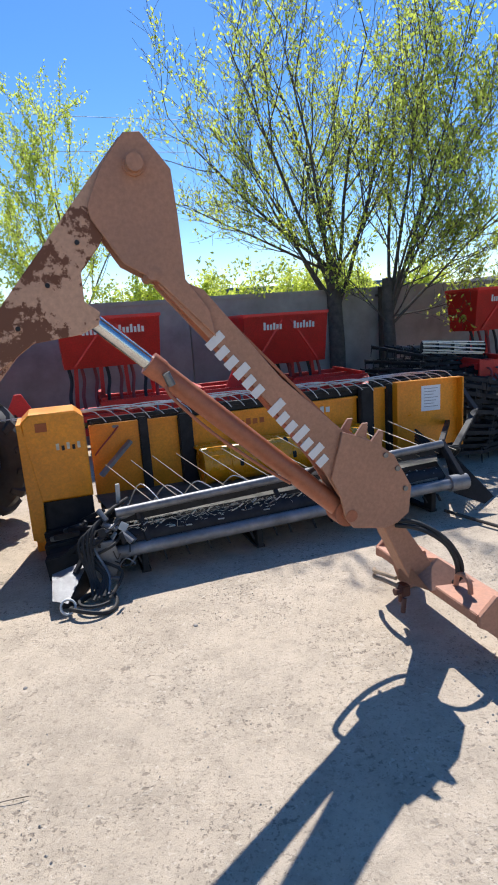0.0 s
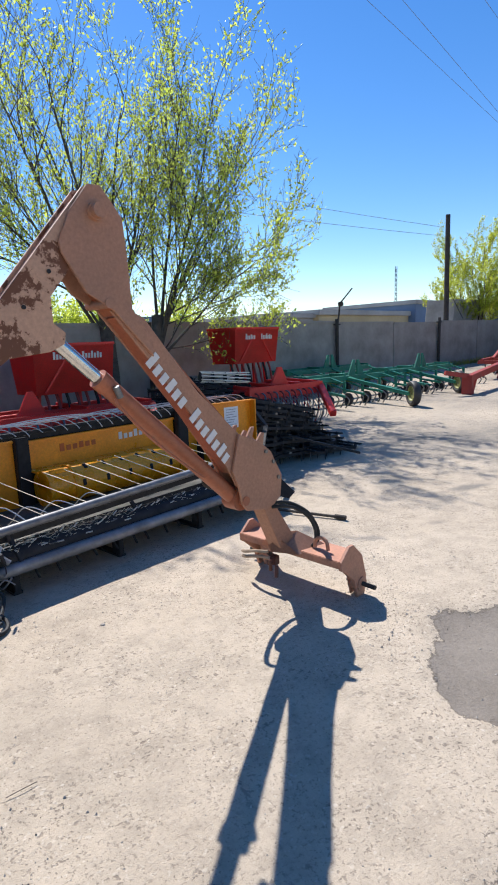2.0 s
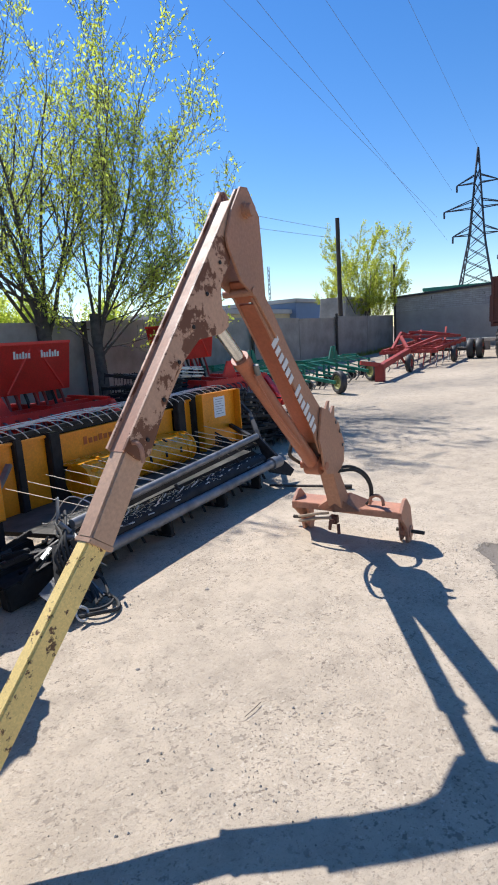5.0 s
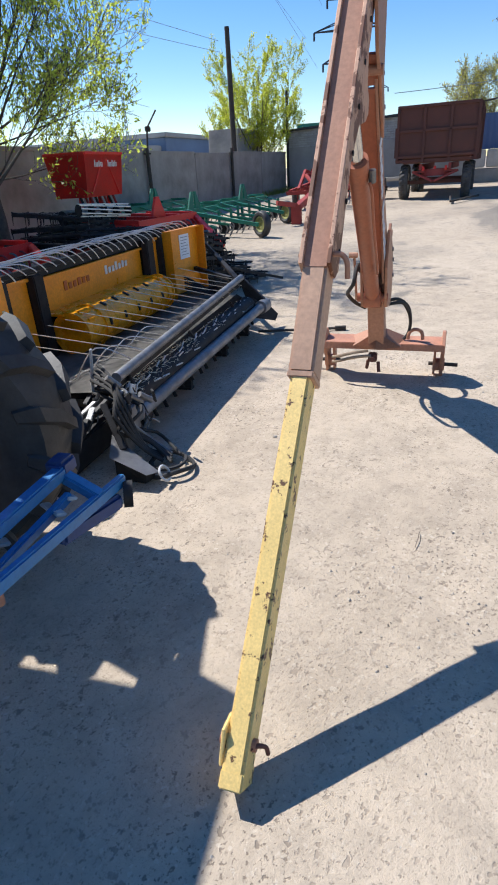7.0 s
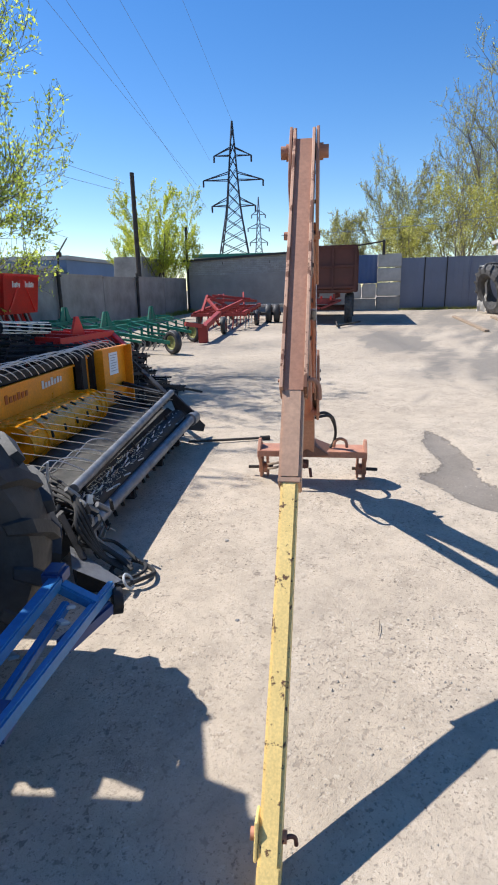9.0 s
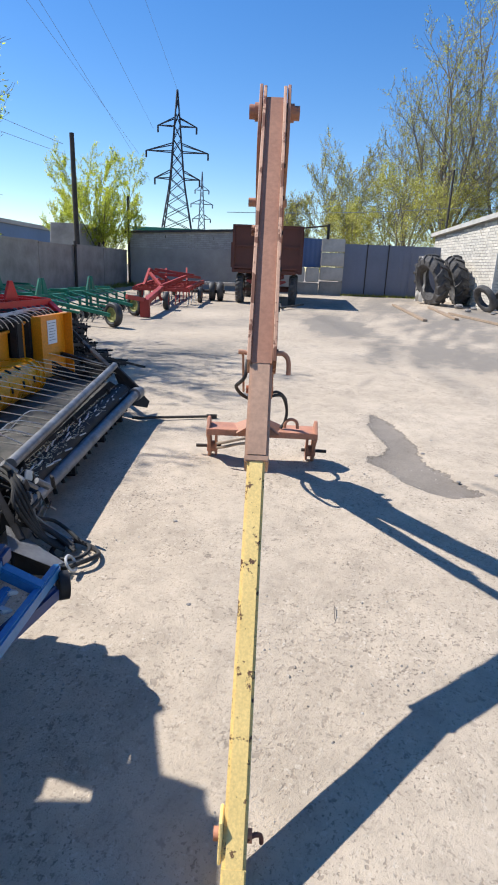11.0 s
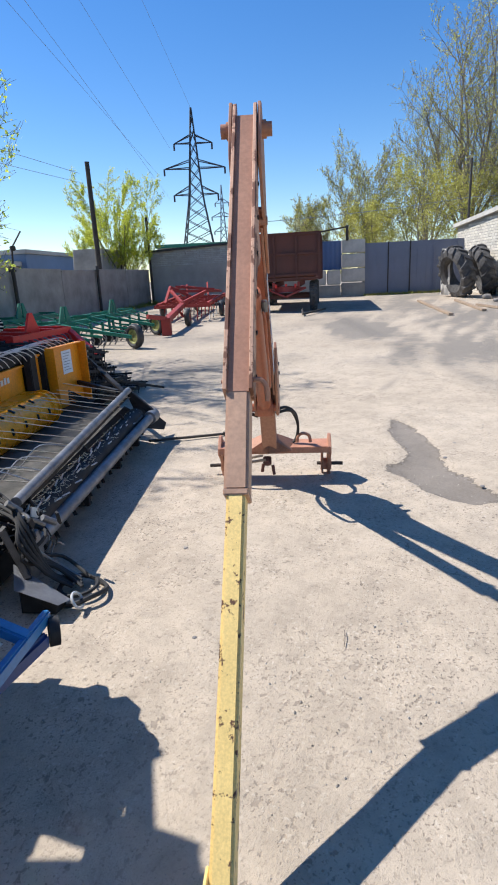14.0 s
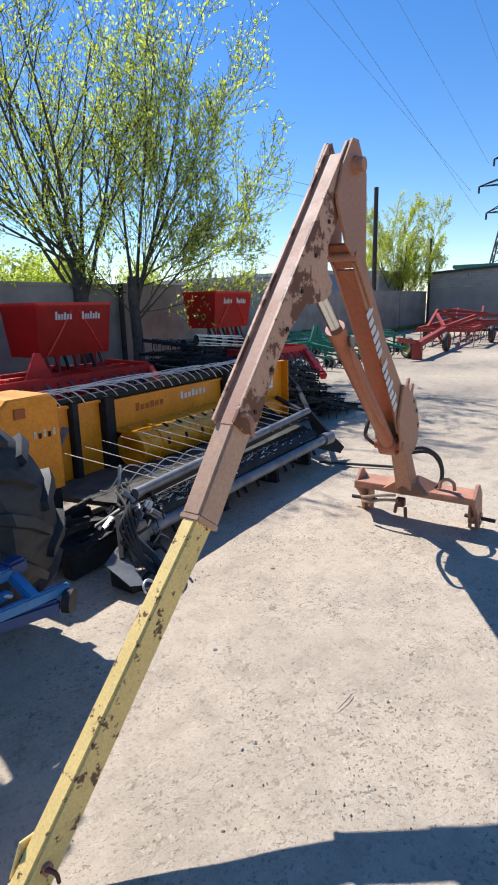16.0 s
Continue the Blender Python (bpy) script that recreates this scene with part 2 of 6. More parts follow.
M["bark_grey"] = plain("grey_bark", (0.22, 0.19, 0.16), 0.95, 0, 0.35, 7, 0.8)
M["leaf_fresh"] = leaf_material("fresh_spring_leaf", (0.25, 0.36, 0.05), (0.60, 0.66, 0.13))
M["leaf_yellow"] = leaf_material("yellow_green_leaf", (0.26, 0.33, 0.03), (0.52, 0.53, 0.07))
M["leaf_dull"] = leaf_material("olive_spring_leaf", (0.24, 0.22, 0.08), (0.46, 0.39, 0.16))
M["paper"] = plain("white_paper", (0.72, 0.74, 0.78), 0.6, 0, 0.06, 20, 0.05)
M["ink"] = plain("grey_print", (0.25, 0.27, 0.30), 0.7, 0, 0.1, 20, 0.05)
M["wood"] = plain("weathered_board", (0.30, 0.22, 0.15), 0.9, 0, 0.3, 8, 0.5)
M["far_wall"] = plain("far_ochre_wall", (0.46, 0.37, 0.22), 0.9, 0, 0.2, 0.3, 0.2)
M["far_blue"] = plain("far_blue_roof", (0.14, 0.20, 0.30), 0.7, 0, 0.15, 0.3, 0.2)
M["far_grey"] = plain("far_grey_wall", (0.36, 0.35, 0.33), 0.9, 0, 0.2, 0.3, 0.2)
m, n, l, b = nodes("clear_cab_pane")
b.inputs["Base Color"].default_value = (0.85, 0.9, 0.9, 1)
b.inputs["Roughness"].default_value = 0.05
b.inputs["Transmission Weight"].default_value = 1.0
b.inputs["IOR"].default_value = 1.02
M["pane"] = m
M["glass"] = plain("dark_glazing", (0.03, 0.035, 0.04), 0.15, 0, 0.2, 3, 0.05)
M["stone"] = plain("loose_grit", (0.36, 0.32, 0.27), 0.95, 0, 0.4, 8, 0.5)
M["pebble_dark"] = plain("dark_pebble", (0.14, 0.12, 0.10), 0.95, 0, 0.4, 8, 0.5)
M["grass"] = leaf_material("verge_grass", (0.12, 0.13, 0.05), (0.22, 0.20, 0.09))


# ---- building helpers ----
def link_mesh(name, bm, mat):
    me = bpy.data.meshes.new(name)
    bm.normal_update()
    bm.to_mesh(me)
    bm.free()
    me.materials.append(mat)
    return new(name, me)


def smooth(ob, angle=35):
    me = ob.data
    me.shade_smooth()
    me.set_sharp_from_angle(angle=radians(angle))
    return ob


def part(name, bm, mat, parent, label="", soft=True):
    ob = link_mesh(name, bm, mat)
    ob.parent = parent
    if label:
        tagged(ob, label)
    if soft:
        smooth(ob)
    return ob


def thing(name, label, category, m=None, group="", kind=""):
    ob = new(name)
    ob.empty_display_size = 0.2
    ob.matrix_world = m or Matrix()
    return tagged(ob, label, category, group, kind)


def solid(name, bm, mat, label, category="", group="", kind="", m=None, soft=True):
    ob = link_mesh(name, bm, mat)
    ob.matrix_world = m or Matrix()
    if soft:
        smooth(ob)
    return tagged(ob, label, category, group, kind)


def box(bm, c, s, rot=None, bev=0.0):
    """A box of size s round c; rot turns it; bev rounds its edges."""
    r = bmesh.ops.create_cube(bm, size=1.0)
    vs = r["verts"]
    bmesh.ops.scale(bm, vec=s, verts=vs)
    if bev > 0:
        es = list({e for v in vs for e in v.link_edges})
        out = bmesh.ops.bevel(bm, geom=es, offset=bev, segments=2, affect="EDGES", clamp_overlap=True)
        vs = list({v for f in out["faces"] for v in f.verts} | {v for v in vs if v.is_valid})
    m = Matrix.Translation(c) @ (rot.to_4x4() if rot else Matrix())
    bmesh.ops.transform(bm, matrix=m, verts=vs)
    return bm


def beam(bm, p, q, w, h, up=(0, 0, 1), bev=0.0):
    """A bar of section w x h from p to q; h lies towards up."""
    p, q = Vector(p), Vector(q)
    x = (q - p).normalized()
    y = Vector(up).cross(x)
    y = y.normalized() if y.length > 1e-4 else Vector((0, 1, 0))
    z = x.cross(y)
    rot = Matrix((x, y, z)).transposed()
    return box(bm, (p + q) / 2, ((q - p).length, w, h), rot, bev)


def tube(bm, p, q, r, seg=12, r2=None):
    p, q = Vector(p), Vector(q)
    d = q - p
    rot = d.to_track_quat("Z", "Y").to_matrix().to_4x4()
    bmesh.ops.create_cone(bm, cap_ends=True, segments=seg, radius1=r, radius2=r if r2 is None else r2, depth=d.length,
                          matrix=Matrix.Translation((p + q) / 2) @ rot)
    return bm


def rounded(pts, n=6):
    """A smooth line through the points."""
    pts = [Vector(p) for p in pts]
    out = []
    for i in range(len(pts) - 1):
        a, b, c, d = pts[max(0, i - 1)], pts[i], pts[i + 1], pts[min(len(pts) - 1, i + 2)]
        for k in range(n):
            t = k / n
            out.append(0.5 * (2 * b + (c - a) * t + (2 * a - 5 * b + 4 * c - d) * t * t + (3 * b - a - 3 * c + d) * t ** 3))
    return out + [pts[-1]]


def sweep(bm, pts, r, seg=8, taper=1.0):
    pts = [Vector(p) for p in pts]
    rings = []
    side = None
    for i, p in enumerate(pts):
        d = (pts[min(i + 1, len(pts) - 1)] - pts[max(i - 1, 0)]).normalized()
        if side is None:
            side = d.orthogonal().normalized()
        side = (side - d * side.dot(d)).normalized()
        up = d.cross(side)
        rr = r * (1 + (taper - 1) * i / (len(pts) - 1))
        rings.append([bm.verts.new(p + rr * (math.cos(a) * side + math.sin(a) * up)) for a in [2 * math.pi * k / seg for k in range(seg)]])
    for a, b in zip(rings, rings[1:]):
        for k in range(seg):
            bm.faces.new((a[k], a[(k + 1) % seg], b[(k + 1) % seg], b[k]))
    bm.faces.new(rings[0][::-1])
    bm.faces.new(rings[-1])
    return bm


def plate(bm, outline, y0, y1, bev=0.0):
    """An outline in x and z, given thickness from y0 to y1."""
    a = [bm.verts.new((x, y0, z)) for x, z in outline]
    b = [bm.verts.new((x, y1, z)) for x, z in outline]
    f = [bm.faces.new(a), bm.faces.new(b[::-1])]
    n = len(a)
    for i in range(n):
        f.append(bm.faces.new((a[i], b[i], b[(i + 1) % n], a[(i + 1) % n])))
    bmesh.ops.recalc_face_normals(bm, faces=f)
    if bev:
        es = list({e for g in f[:2] for e in g.edges})
        bmesh.ops.bevel(bm, geom=es, offset=bev, segments=1, affect="EDGES")
    return bm


def lathe(bm, profile, seg=40):
    """A profile of (radius, y) turned round the y axis."""
    rings = []
    for k in range(seg):
        a = 2 * math.pi * k / seg
        rings.append([bm.verts.new((r * math.cos(a), y, r * math.sin(a))) for r, y in profile])
    for k in range(seg):
        a, b = rings[k], rings[(k + 1) % seg]
        for i in range(len(profile) - 1):
            bm.faces.new((a[i], a[i + 1], b[i + 1], b[i]))
    return bm


def tyre_mesh(R, w, rim, lugs=0, lug_h=0.04, seg=48):
    """A tyre that turns round y: carcass, with slanted lugs where it has them."""
    bm = bmesh.new()
    h = w / 2
    lathe(bm, [(rim, -h * 0.72), (rim + (R - rim) * 0.35, -h), (R - 0.09 * R, -h * 0.93), (R - 0.02 * R, -h * 0.6), (R, 0), (R - 0.02 * R, h * 0.6),
               (R - 0.09 * R, h * 0.93), (rim + (R - rim) * 0.35, h), (rim, h * 0.72), (rim - 0.015, 0), (rim, -h * 0.72)], seg)
    core = [v for v in bm.verts if abs(v.co.y) < 1e-6 and v.co.xz.length > rim]
    for k in range(lugs):
        for s in (-1, 1):
            a = 2 * math.pi * (k + (0.5 if s > 0 else 0)) / lugs
            pitch = 2 * math.pi / lugs
            rows = []
            for r, y, nr, ny, da, wide in ((R, 0.03, 1, 0, 0.0, 0.13), (0.985 * R, 0.58, 1, 0.1, 0.32, 0.16), (0.93 * R, 0.93, 0.8, 0.7, 0.52, 0.19), (0.80 * R, 0.99, 0.15, 0.35, 0.60, 0.15)):
                ring = []
                for e, up in ((-1, 0), (-0.7, 1), (0.7, 1), (1, 0)):
                    t = a + (da + e * wide) * pitch
                    q, yy = r - 0.012 + up * nr * (lug_h + 0.012), s * (h * y + up * ny * lug_h * 0.6)
                    ring.append(bm.verts.new((q * math.cos(t), yy, q * math.sin(t))))
                rows.append(ring)
            for p, q in zip(rows, rows[1:]):
                for i in range(3):
                    bm.faces.new((p[i], p[i + 1], q[i + 1], q[i]))
            bm.faces.new(rows[0])
            bm.faces.new(rows[-1][::-1])
            foot = min(core, key=lambda c: (c.co - rows[0][0].co).length_squared)
            bm.faces.new((rows[0][0], rows[0][3], foot))
    bmesh.ops.recalc_face_normals(bm, faces=bm.faces[:])
    return bm


def rim_mesh(r, w):
    bm = bmesh.new()
    h = w / 2
    lathe(bm, [(0.0001, -h * 0.15), (r * 0.3, -h * 0.2), (r * 0.35, -h * 0.35), (r * 0.8, -h * 0.3), (r * 0.9, -h * 0.75), (r, -h * 0.8), (r, h * 0.8),
               (r * 0.9, h * 0.75), (r * 0.8, h * 0.3), (r * 0.35, h * 0.35), (r * 0.3, h * 0.2), (0.0001, h * 0.15)], 28)
    bmesh.ops.recalc_face_normals(bm, faces=bm.faces[:])
    return bm


def wheel(parent, at, R, w, rim, tyre_mat, rim_mat, lugs=0, lug_h=0.03, turn=0.0, seg=40):
    """wheel > tyre, rim; its axle along the local y, turned by so many degrees."""
    hub = link_mesh("wheel", rim_mesh(rim, w), rim_mat)
    smooth(hub)
    hub.parent = parent
    hub.matrix_local = pose(*at, 0, 0, turn)
    t = part("tyre", tyre_mesh(R, w, rim, lugs, lug_h, seg), tyre_mat, hub)
    return hub


def letters(parent, mat, start, along, up, normal, sizes, pitch, depth=0.003):
    """A row of plain bars, one for each letter; sizes are their heights."""
    start, along, up, normal = Vector(start), Vector(along).normalized(), Vector(up).normalized(), Vector(normal).normalized()
    rot = Matrix((along, up, normal)).transposed()
    x = 0.0
    for s in sizes:
        if s > 0:
            bm = bmesh.new()
            box(bm, start + along * (x + pitch * 0.4) + up * s / 2, (pitch * 0.66, s, depth), rot, 0.0)
            part("letter_bar", bm, mat, parent, soft=False)
        x += pitch


def H(x, y):
    """The yard's height: level round the boom, rising gently to its walls."""
    r = min(math.hypot(x, y - 1.5), 30.0)
    return 0.03 * max(0.0, r - 4.0)

# ---- ground ----
PATCH = ((1.28, 2.44), (1.43, 2.49), (1.49, 2.4), (1.77, 2.39), (1.94, 2.49), (2.38, 2.73), (2.66, 2.77), (2.86, 2.82), (2.72, 2.63),
         (2.21, 2.33), (1.94, 2.2), (1.68, 2.12), (1.49, 2.02), (1.42, 1.88), (1.29, 1.82), (1.14, 1.68), (1.05, 1.55), (0.98, 1.64), (0.86, 1.75),
         (0.89, 1.89), (0.98, 2.09), (1.25, 2.33))
CRACK = ((0.97, 1.41), (0.65, 1.23), (0.54, 1.16), (0.39, 1.12), (0.29, 1.06), (0.17, 0.97))

BAND = ((1.22, 1.62), (1.12, 1.44), (0.80, 1.22), (0.54, 1.06), (0.20, 0.86), (-0.1, 0.6))


def edge_distance(x, y, line):
    best = 99.0
    for (ax, ay), (bx, by) in zip(line, line[1:]):
        dx, dy = bx - ax, by - ay
        t = max(0.0, min(1.0, ((x - ax) * dx + (y - ay) * dy) / (dx * dx + dy * dy)))
        best = min(best, math.hypot(x - ax - t * dx, y - ay - t * dy))
    return best


def patch_depth(x, y):
    """How far a point lies inside the broken patch or its crack; negative outside."""
    if not (-0.6 < x < 4.0 and 0.2 < y < 3.6):
        return -0.4
    inside, k = False, len(PATCH) - 1
    for i in range(len(PATCH)):
        (ax, ay), (bx, by) = PATCH[i], PATCH[k]
        if (ay > y) != (by > y) and x < (bx - ax) * (y - ay) / (by - ay) + ax:
            inside = not inside
        k = i
    d = edge_distance(x, y, PATCH + PATCH[:1])
    return max(d if inside else -d, 0.006 - edge_distance(x, y, CRACK))


def build_ground():
    def steps(lo, hi):
        near = list(np.arange(lo, hi, 0.05))
        out, d, v = [], 0.07, hi
        while v < 2500:
            out.append(v)
            v += d
            d *= 1.13
        left, d, v = [], 0.07, lo - 0.07
        while v > -2500:
            left.append(v)
            v -= d
            d *= 1.13
        return left[::-1] + near + out
    xs, ys = steps(-3.2, 4.2), steps(0.2, 4.6)
    verts, dirt, patch = [], [], []
    for y in ys:
        for x in xs:
            z = H(x, y)
            mask = 0.0
            deep = patch_depth(x, y)
            if abs(x) < 14 and abs(y) < 14:
                z -= 0.018 * max(0.0, min(1.0, 0.5 + deep / 0.08))
                z += 0.008 * noise.noise(Vector((x * 1.3, y * 1.3, 5.0))) + 0.004 * noise.noise(Vector((x * 5, y * 5, 2.0)))
                if -0.3 < x < 1.6 and 0.5 < y < 2.0:
                    mask = 0.62 * max(0.0, 1.0 - max(0.0, edge_distance(x, y, BAND) - 0.03) / 0.10)
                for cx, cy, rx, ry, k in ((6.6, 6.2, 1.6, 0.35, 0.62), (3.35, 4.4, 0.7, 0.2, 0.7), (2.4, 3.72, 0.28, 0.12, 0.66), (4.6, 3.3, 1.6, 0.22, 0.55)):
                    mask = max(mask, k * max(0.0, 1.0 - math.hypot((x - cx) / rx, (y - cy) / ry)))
                # dark oily hollow at the far end of the yard
                u, v = 0.92 * (x - 10.5) + 0.39 * (y - 5.6), -0.39 * (x - 10.5) + 0.92 * (y - 5.6)
                rough = 0.45 * noise.noise(Vector((x * 0.9, y * 1.5, 4.0))) + 0.25 * noise.noise(Vector((x * 2.3, y * 3.5, 6.0)))
                mask = max(mask, min(0.9, 2.2 * (1.0 + rough - math.hypot(u / 2.1, v / 0.95))))
            r = math.hypot(x, y - 1.5)
            if 3.0 < r <= 60:
                worn = min(1.0, (r - 3.0) / 4.0)
                across = 0.45 * x + 1.5 - y + 0.5 * noise.noise(Vector((x * 0.6, y * 0.6, 1.0)))
                side = max(0.0, min(1.0, across / 0.5)) * (0.10 + 0.30 * noise.noise(Vector((x * 0.5, across * 3.5, 2.0)))) if x > 1.5 else 0.0
                mask = max(mask, worn * (0.43 + side + 0.30 * noise.noise(Vector((x * 0.35, y * 0.55, 8.0))) + 0.14 * noise.noise(Vector((x * 1.1, y * 1.6, 3.0)))))
            patch.append(max(0.0, min(1.0, 0.5 + deep * 3.0)))
            if math.hypot(x, y) > 60:
                mask = 0.8
            verts.append((x, y, z))
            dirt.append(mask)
    w = len(xs)
    faces = [(j * w + i, j * w + i + 1, j * w + i + 1 + w, j * w + i + w) for j in range(len(ys) - 1) for i in range(w - 1)]
    me = bpy.data.meshes.new("ground")
    me.from_pydata(verts, [], faces)
    a = me.attributes.new("dirt", "FLOAT", "POINT")
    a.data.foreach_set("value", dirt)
    a = me.attributes.new("patch", "FLOAT", "POINT")
    a.data.foreach_set("value", patch)
    me.materials.append(M["ground"])
    me.shade_smooth()
    tagged(new("ground", me), "worn pale concrete yard with a broken, earthy drainage strip", "ground", kind="structure")


build_ground()

# ---- the yard's walls ----
FENCE = ((-17.0, 2.9), (-11.2, 5.45), (-5.0, 8.2), (1.6, 11.2), (7.35, 13.9), (12.6, 15.95), (17.3, 17.35))


def build_fence():
    fence = thing("wall_fence", "weathered grey concrete panel fence round the yard", "fence", kind="structure")
    for (ax, ay), (bx, by) in zip(FENCE, FENCE[1:]):
        for k in range(2):
            x0, y0 = ax + (bx - ax) * k / 2, ay + (by - ay) * k / 2
            x1, y1 = ax + (bx - ax) * (k + 1) / 2, ay + (by - ay) * (k + 1) / 2
            L, ang = math.hypot(x1 - x0, y1 - y0), math.degrees(math.atan2(y1 - y0, x1 - x0))
            zb = min(H(x0, y0), H(x1, y1)) - 0.1
            top = 2.0 + 0.03 * math.sin(x0 * 1.7)
            bm = bmesh.new()
            box(bm, (L / 2, 0, (zb + top) / 2), (L - 0.015, 0.13, top - zb), None, 0.012)
            box(bm, (L / 2, 0, top - 0.03), (L - 0.02, 0.17, 0.07), None, 0.01)
            p = part("panel", bm, M["concrete"], fence)
            p.matrix_world = pose(x0, y0, 0, 0, 0, ang)
    # dark posts with wire brackets
    for i, (x, y, top, lean) in enumerate(((7.3, 13.7, 2.08, 0.0), (12.5, 15.75, 2.12, 0.02), (17.1, 17.0, 4.1, 0.0), (1.55, 11.0, 2.0, 0.0))):
        bm = bmesh.new()
        tube(bm, (x, y, H(x, y) - 0.1), (x + lean, y, top), 0.05, 10)
        tube(bm, (x - 0.1, y, top - 0.15), (x + 0.1, y, top - 0.15), 0.02, 6)
        part("post", bm, M["pole"], fence, "dark steel post")


build_fence()


def rows_of_bricks(parent, name, origin, along, length, z0, z1, mat, bl=0.25, bh=0.065, joint=0.012, proud=0.012, slope=0.0):
    """Laid bricks on a wall's face, one joined part; along is a level direction and the face looks to its right."""
    o, u = Vector(origin), Vector(along).normalized()
    nrm = Vector((u.y, -u.x, 0))
    vs, fs = [], []
    z, row = z0, 0
    rnd = random.Random(5)
    while z + bh <= z1 + slope * length:
        x = -(bl / 2) * (row % 2)
        while x < length:
            a, b = max(0.0, x), min(length, x + bl)
            if b - a > 0.03 and z + bh <= z1 + slope * (a + b) / 2:
                d = proud * (0.6 + 0.6 * rnd.random())
                k = len(vs)
                for q, w in ((0.0, 0.0), (d, 0.004)):
                    for xx, zz in ((a + w, z + w), (b - joint - w, z + w), (b - joint - w, z + bh - w), (a + w, z + bh - w)):
                        vs.append(o + u * xx + nrm * q + Vector((0, 0, zz)))
                fs += [(k + 4, k + 5, k + 6, k + 7)] + [(k + i, k + (i + 1) % 4, k + 4 + (i + 1) % 4, k + 4 + i) for i in range(4)]
            x += bl
        z += bh + joint
        row += 1
    me = bpy.data.meshes.new(name)
    me.from_pydata(vs, [], fs)
    me.materials.append(mat)
    ob = new(name, me)
    ob.parent = parent
    return tagged(ob, kind="stuff")


WU = Vector((0.374, -0.927, 0)).normalized()
W0 = Vector((17.3, 17.1, 0))
WN = Vector((-WU.y, WU.x, 0)) * -1
WANG = math.degrees(math.atan2(WU.y, WU.x))


def at_wall(d, off=0.0, z=0.0):
    """A point d metres along the end wall, off metres out of it into the yard."""
    p = W0 + WU * d + WN * off
    return (p.x, p.y, z)


def build_end_wall():
    wall = thing("wall_end", "low garage wall, grey brick over plaster, under a dark felt roof edge", "wall", kind="structure")
    bm = bmesh.new()
    m = Matrix.Translation((W0.x, W0.y, 0)) @ pose(0, 0, 0, 0, 0, WANG)
    plate(bm, [(-0.1, 0.2), (6.9, 0.2), (6.9, 3.05), (-0.1, 2.7)], 0.0, 3.0)
    p = part("wall", bm, M["mortar"], wall, soft=False)
    p.matrix_world = m
    bm = bmesh.new()
    plate(bm, [(-0.1, 0.2), (6.9, 0.2), (6.9, 2.2), (-0.1, 2.1)], -0.022, 0.003)
    part("plaster", bm, M["plaster"], wall, "grey plaster on the lower wall", soft=False).matrix_world = m
    bm = bmesh.new()
    plate(bm, [(-0.2, 2.69), (7.0, 3.04), (7.0, 3.12), (-0.2, 2.77)], -0.14, 3.2)
    part("roof", bm, M["roof_felt"], wall, "dark felt roof edge").matrix_world = m
    rows_of_bricks(wall, "bricks", at_wall(-0.1), WU, 7.0, 2.13, 2.68, M["brick_grey"], slope=0.05)
    for d in (1.55, 3.6, 5.1):
        bm = bmesh.new()
        tube(bm, (d, -0.1, 2.66), (d, -0.1, 2.55), 0.012, 6)
        part("bracket", bm, M["pole"], wall).matrix_world = m
    # pipe rail over the wall
    rail = thing("pipe_rail", "thin dark pipe rail above the low block wall", "rail")
    bm = bmesh.new()
    tube(bm, at_wall(6.9, 0.0, 3.1), at_wall(8.35, 0.05, 3.28), 0.03, 8)
    part("pipe", bm, M["pole"], rail)
    bm = bmesh.new()
    tube(bm, at_wall(8.35, 0.05, 2.75), at_wall(8.35, 0.05, 3.34), 0.06, 10)
    part("post", bm, M["pole"], rail)
    # block wall with a blue sheet
    low = thing("wall_blocks", "stacked pale concrete blocks beside the gate", "wall", kind="structure")
    rnd = random.Random(3)
    for d0, d1, z0, z1 in ((6.95, 8.1, 0.3, 1.0), (6.95, 7.5, 1.01, 1.62), (7.52, 8.1, 1.01, 1.62), (8.12, 9.1, 0.3, 1.08), (8.12, 9.1, 1.1, 1.66),
                           (8.12, 9.1, 1.68, 2.24), (8.12, 9.1, 2.26, 2.8)):
        bm = bmesh.new()
        box(bm, (0, 0, 0), (d1 - d0 - 0.02, 0.42, z1 - z0 - 0.015), None, 0.03)
        part("block", bm, M["concrete_pale"] if z0 > 0.9 else M["concrete"], low).matrix_world = Matrix.Translation(at_wall((d0 + d1) / 2, -0.2 + 0.02 * rnd.random(), (z0 + z1) / 2)) @ pose(0, 0, 0, 0, 0, WANG)
    sheet = thing("sheet_panel", "blue corrugated steel sheet standing on the block wall", "panel", Matrix.Translation(at_wall(6.95, -0.25)) @ pose(0, 0, 0, 0, 0, WANG))
    bm = bmesh.new()
    wave = [(0.05 * k, 0.014 * (0, 1, 1, 0)[k % 4]) for k in range(25)]
    fr, bk = [[bm.verts.new((x, y + o, z)) for x, y in wave for z in (1.62, 2.78)] for o in (0.0, 0.004)]
    for row in (fr, bk):
        for k in range(24):
            bm.faces.new((row[2 * k], row[2 * k + 2], row[2 * k + 3], row[2 * k + 1]))
    for k in range(24):
        for z in (0, 1):
            bm.faces.new((fr[2 * k + z], fr[2 * k + 2 + z], bk[2 * k + 2 + z], bk[2 * k + z]))
    part("sheet", bm, M["blue_sheet"], sheet)
    # sliding gate
    gate = thing("gate_1", "closed grey-blue sheet steel yard gate in four leaves", "gate", Matrix.Translation(at_wall(9.12, -0.12)) @ pose(0, 0, 0, 0, 0, WANG), kind="structure")
    x = 0.0
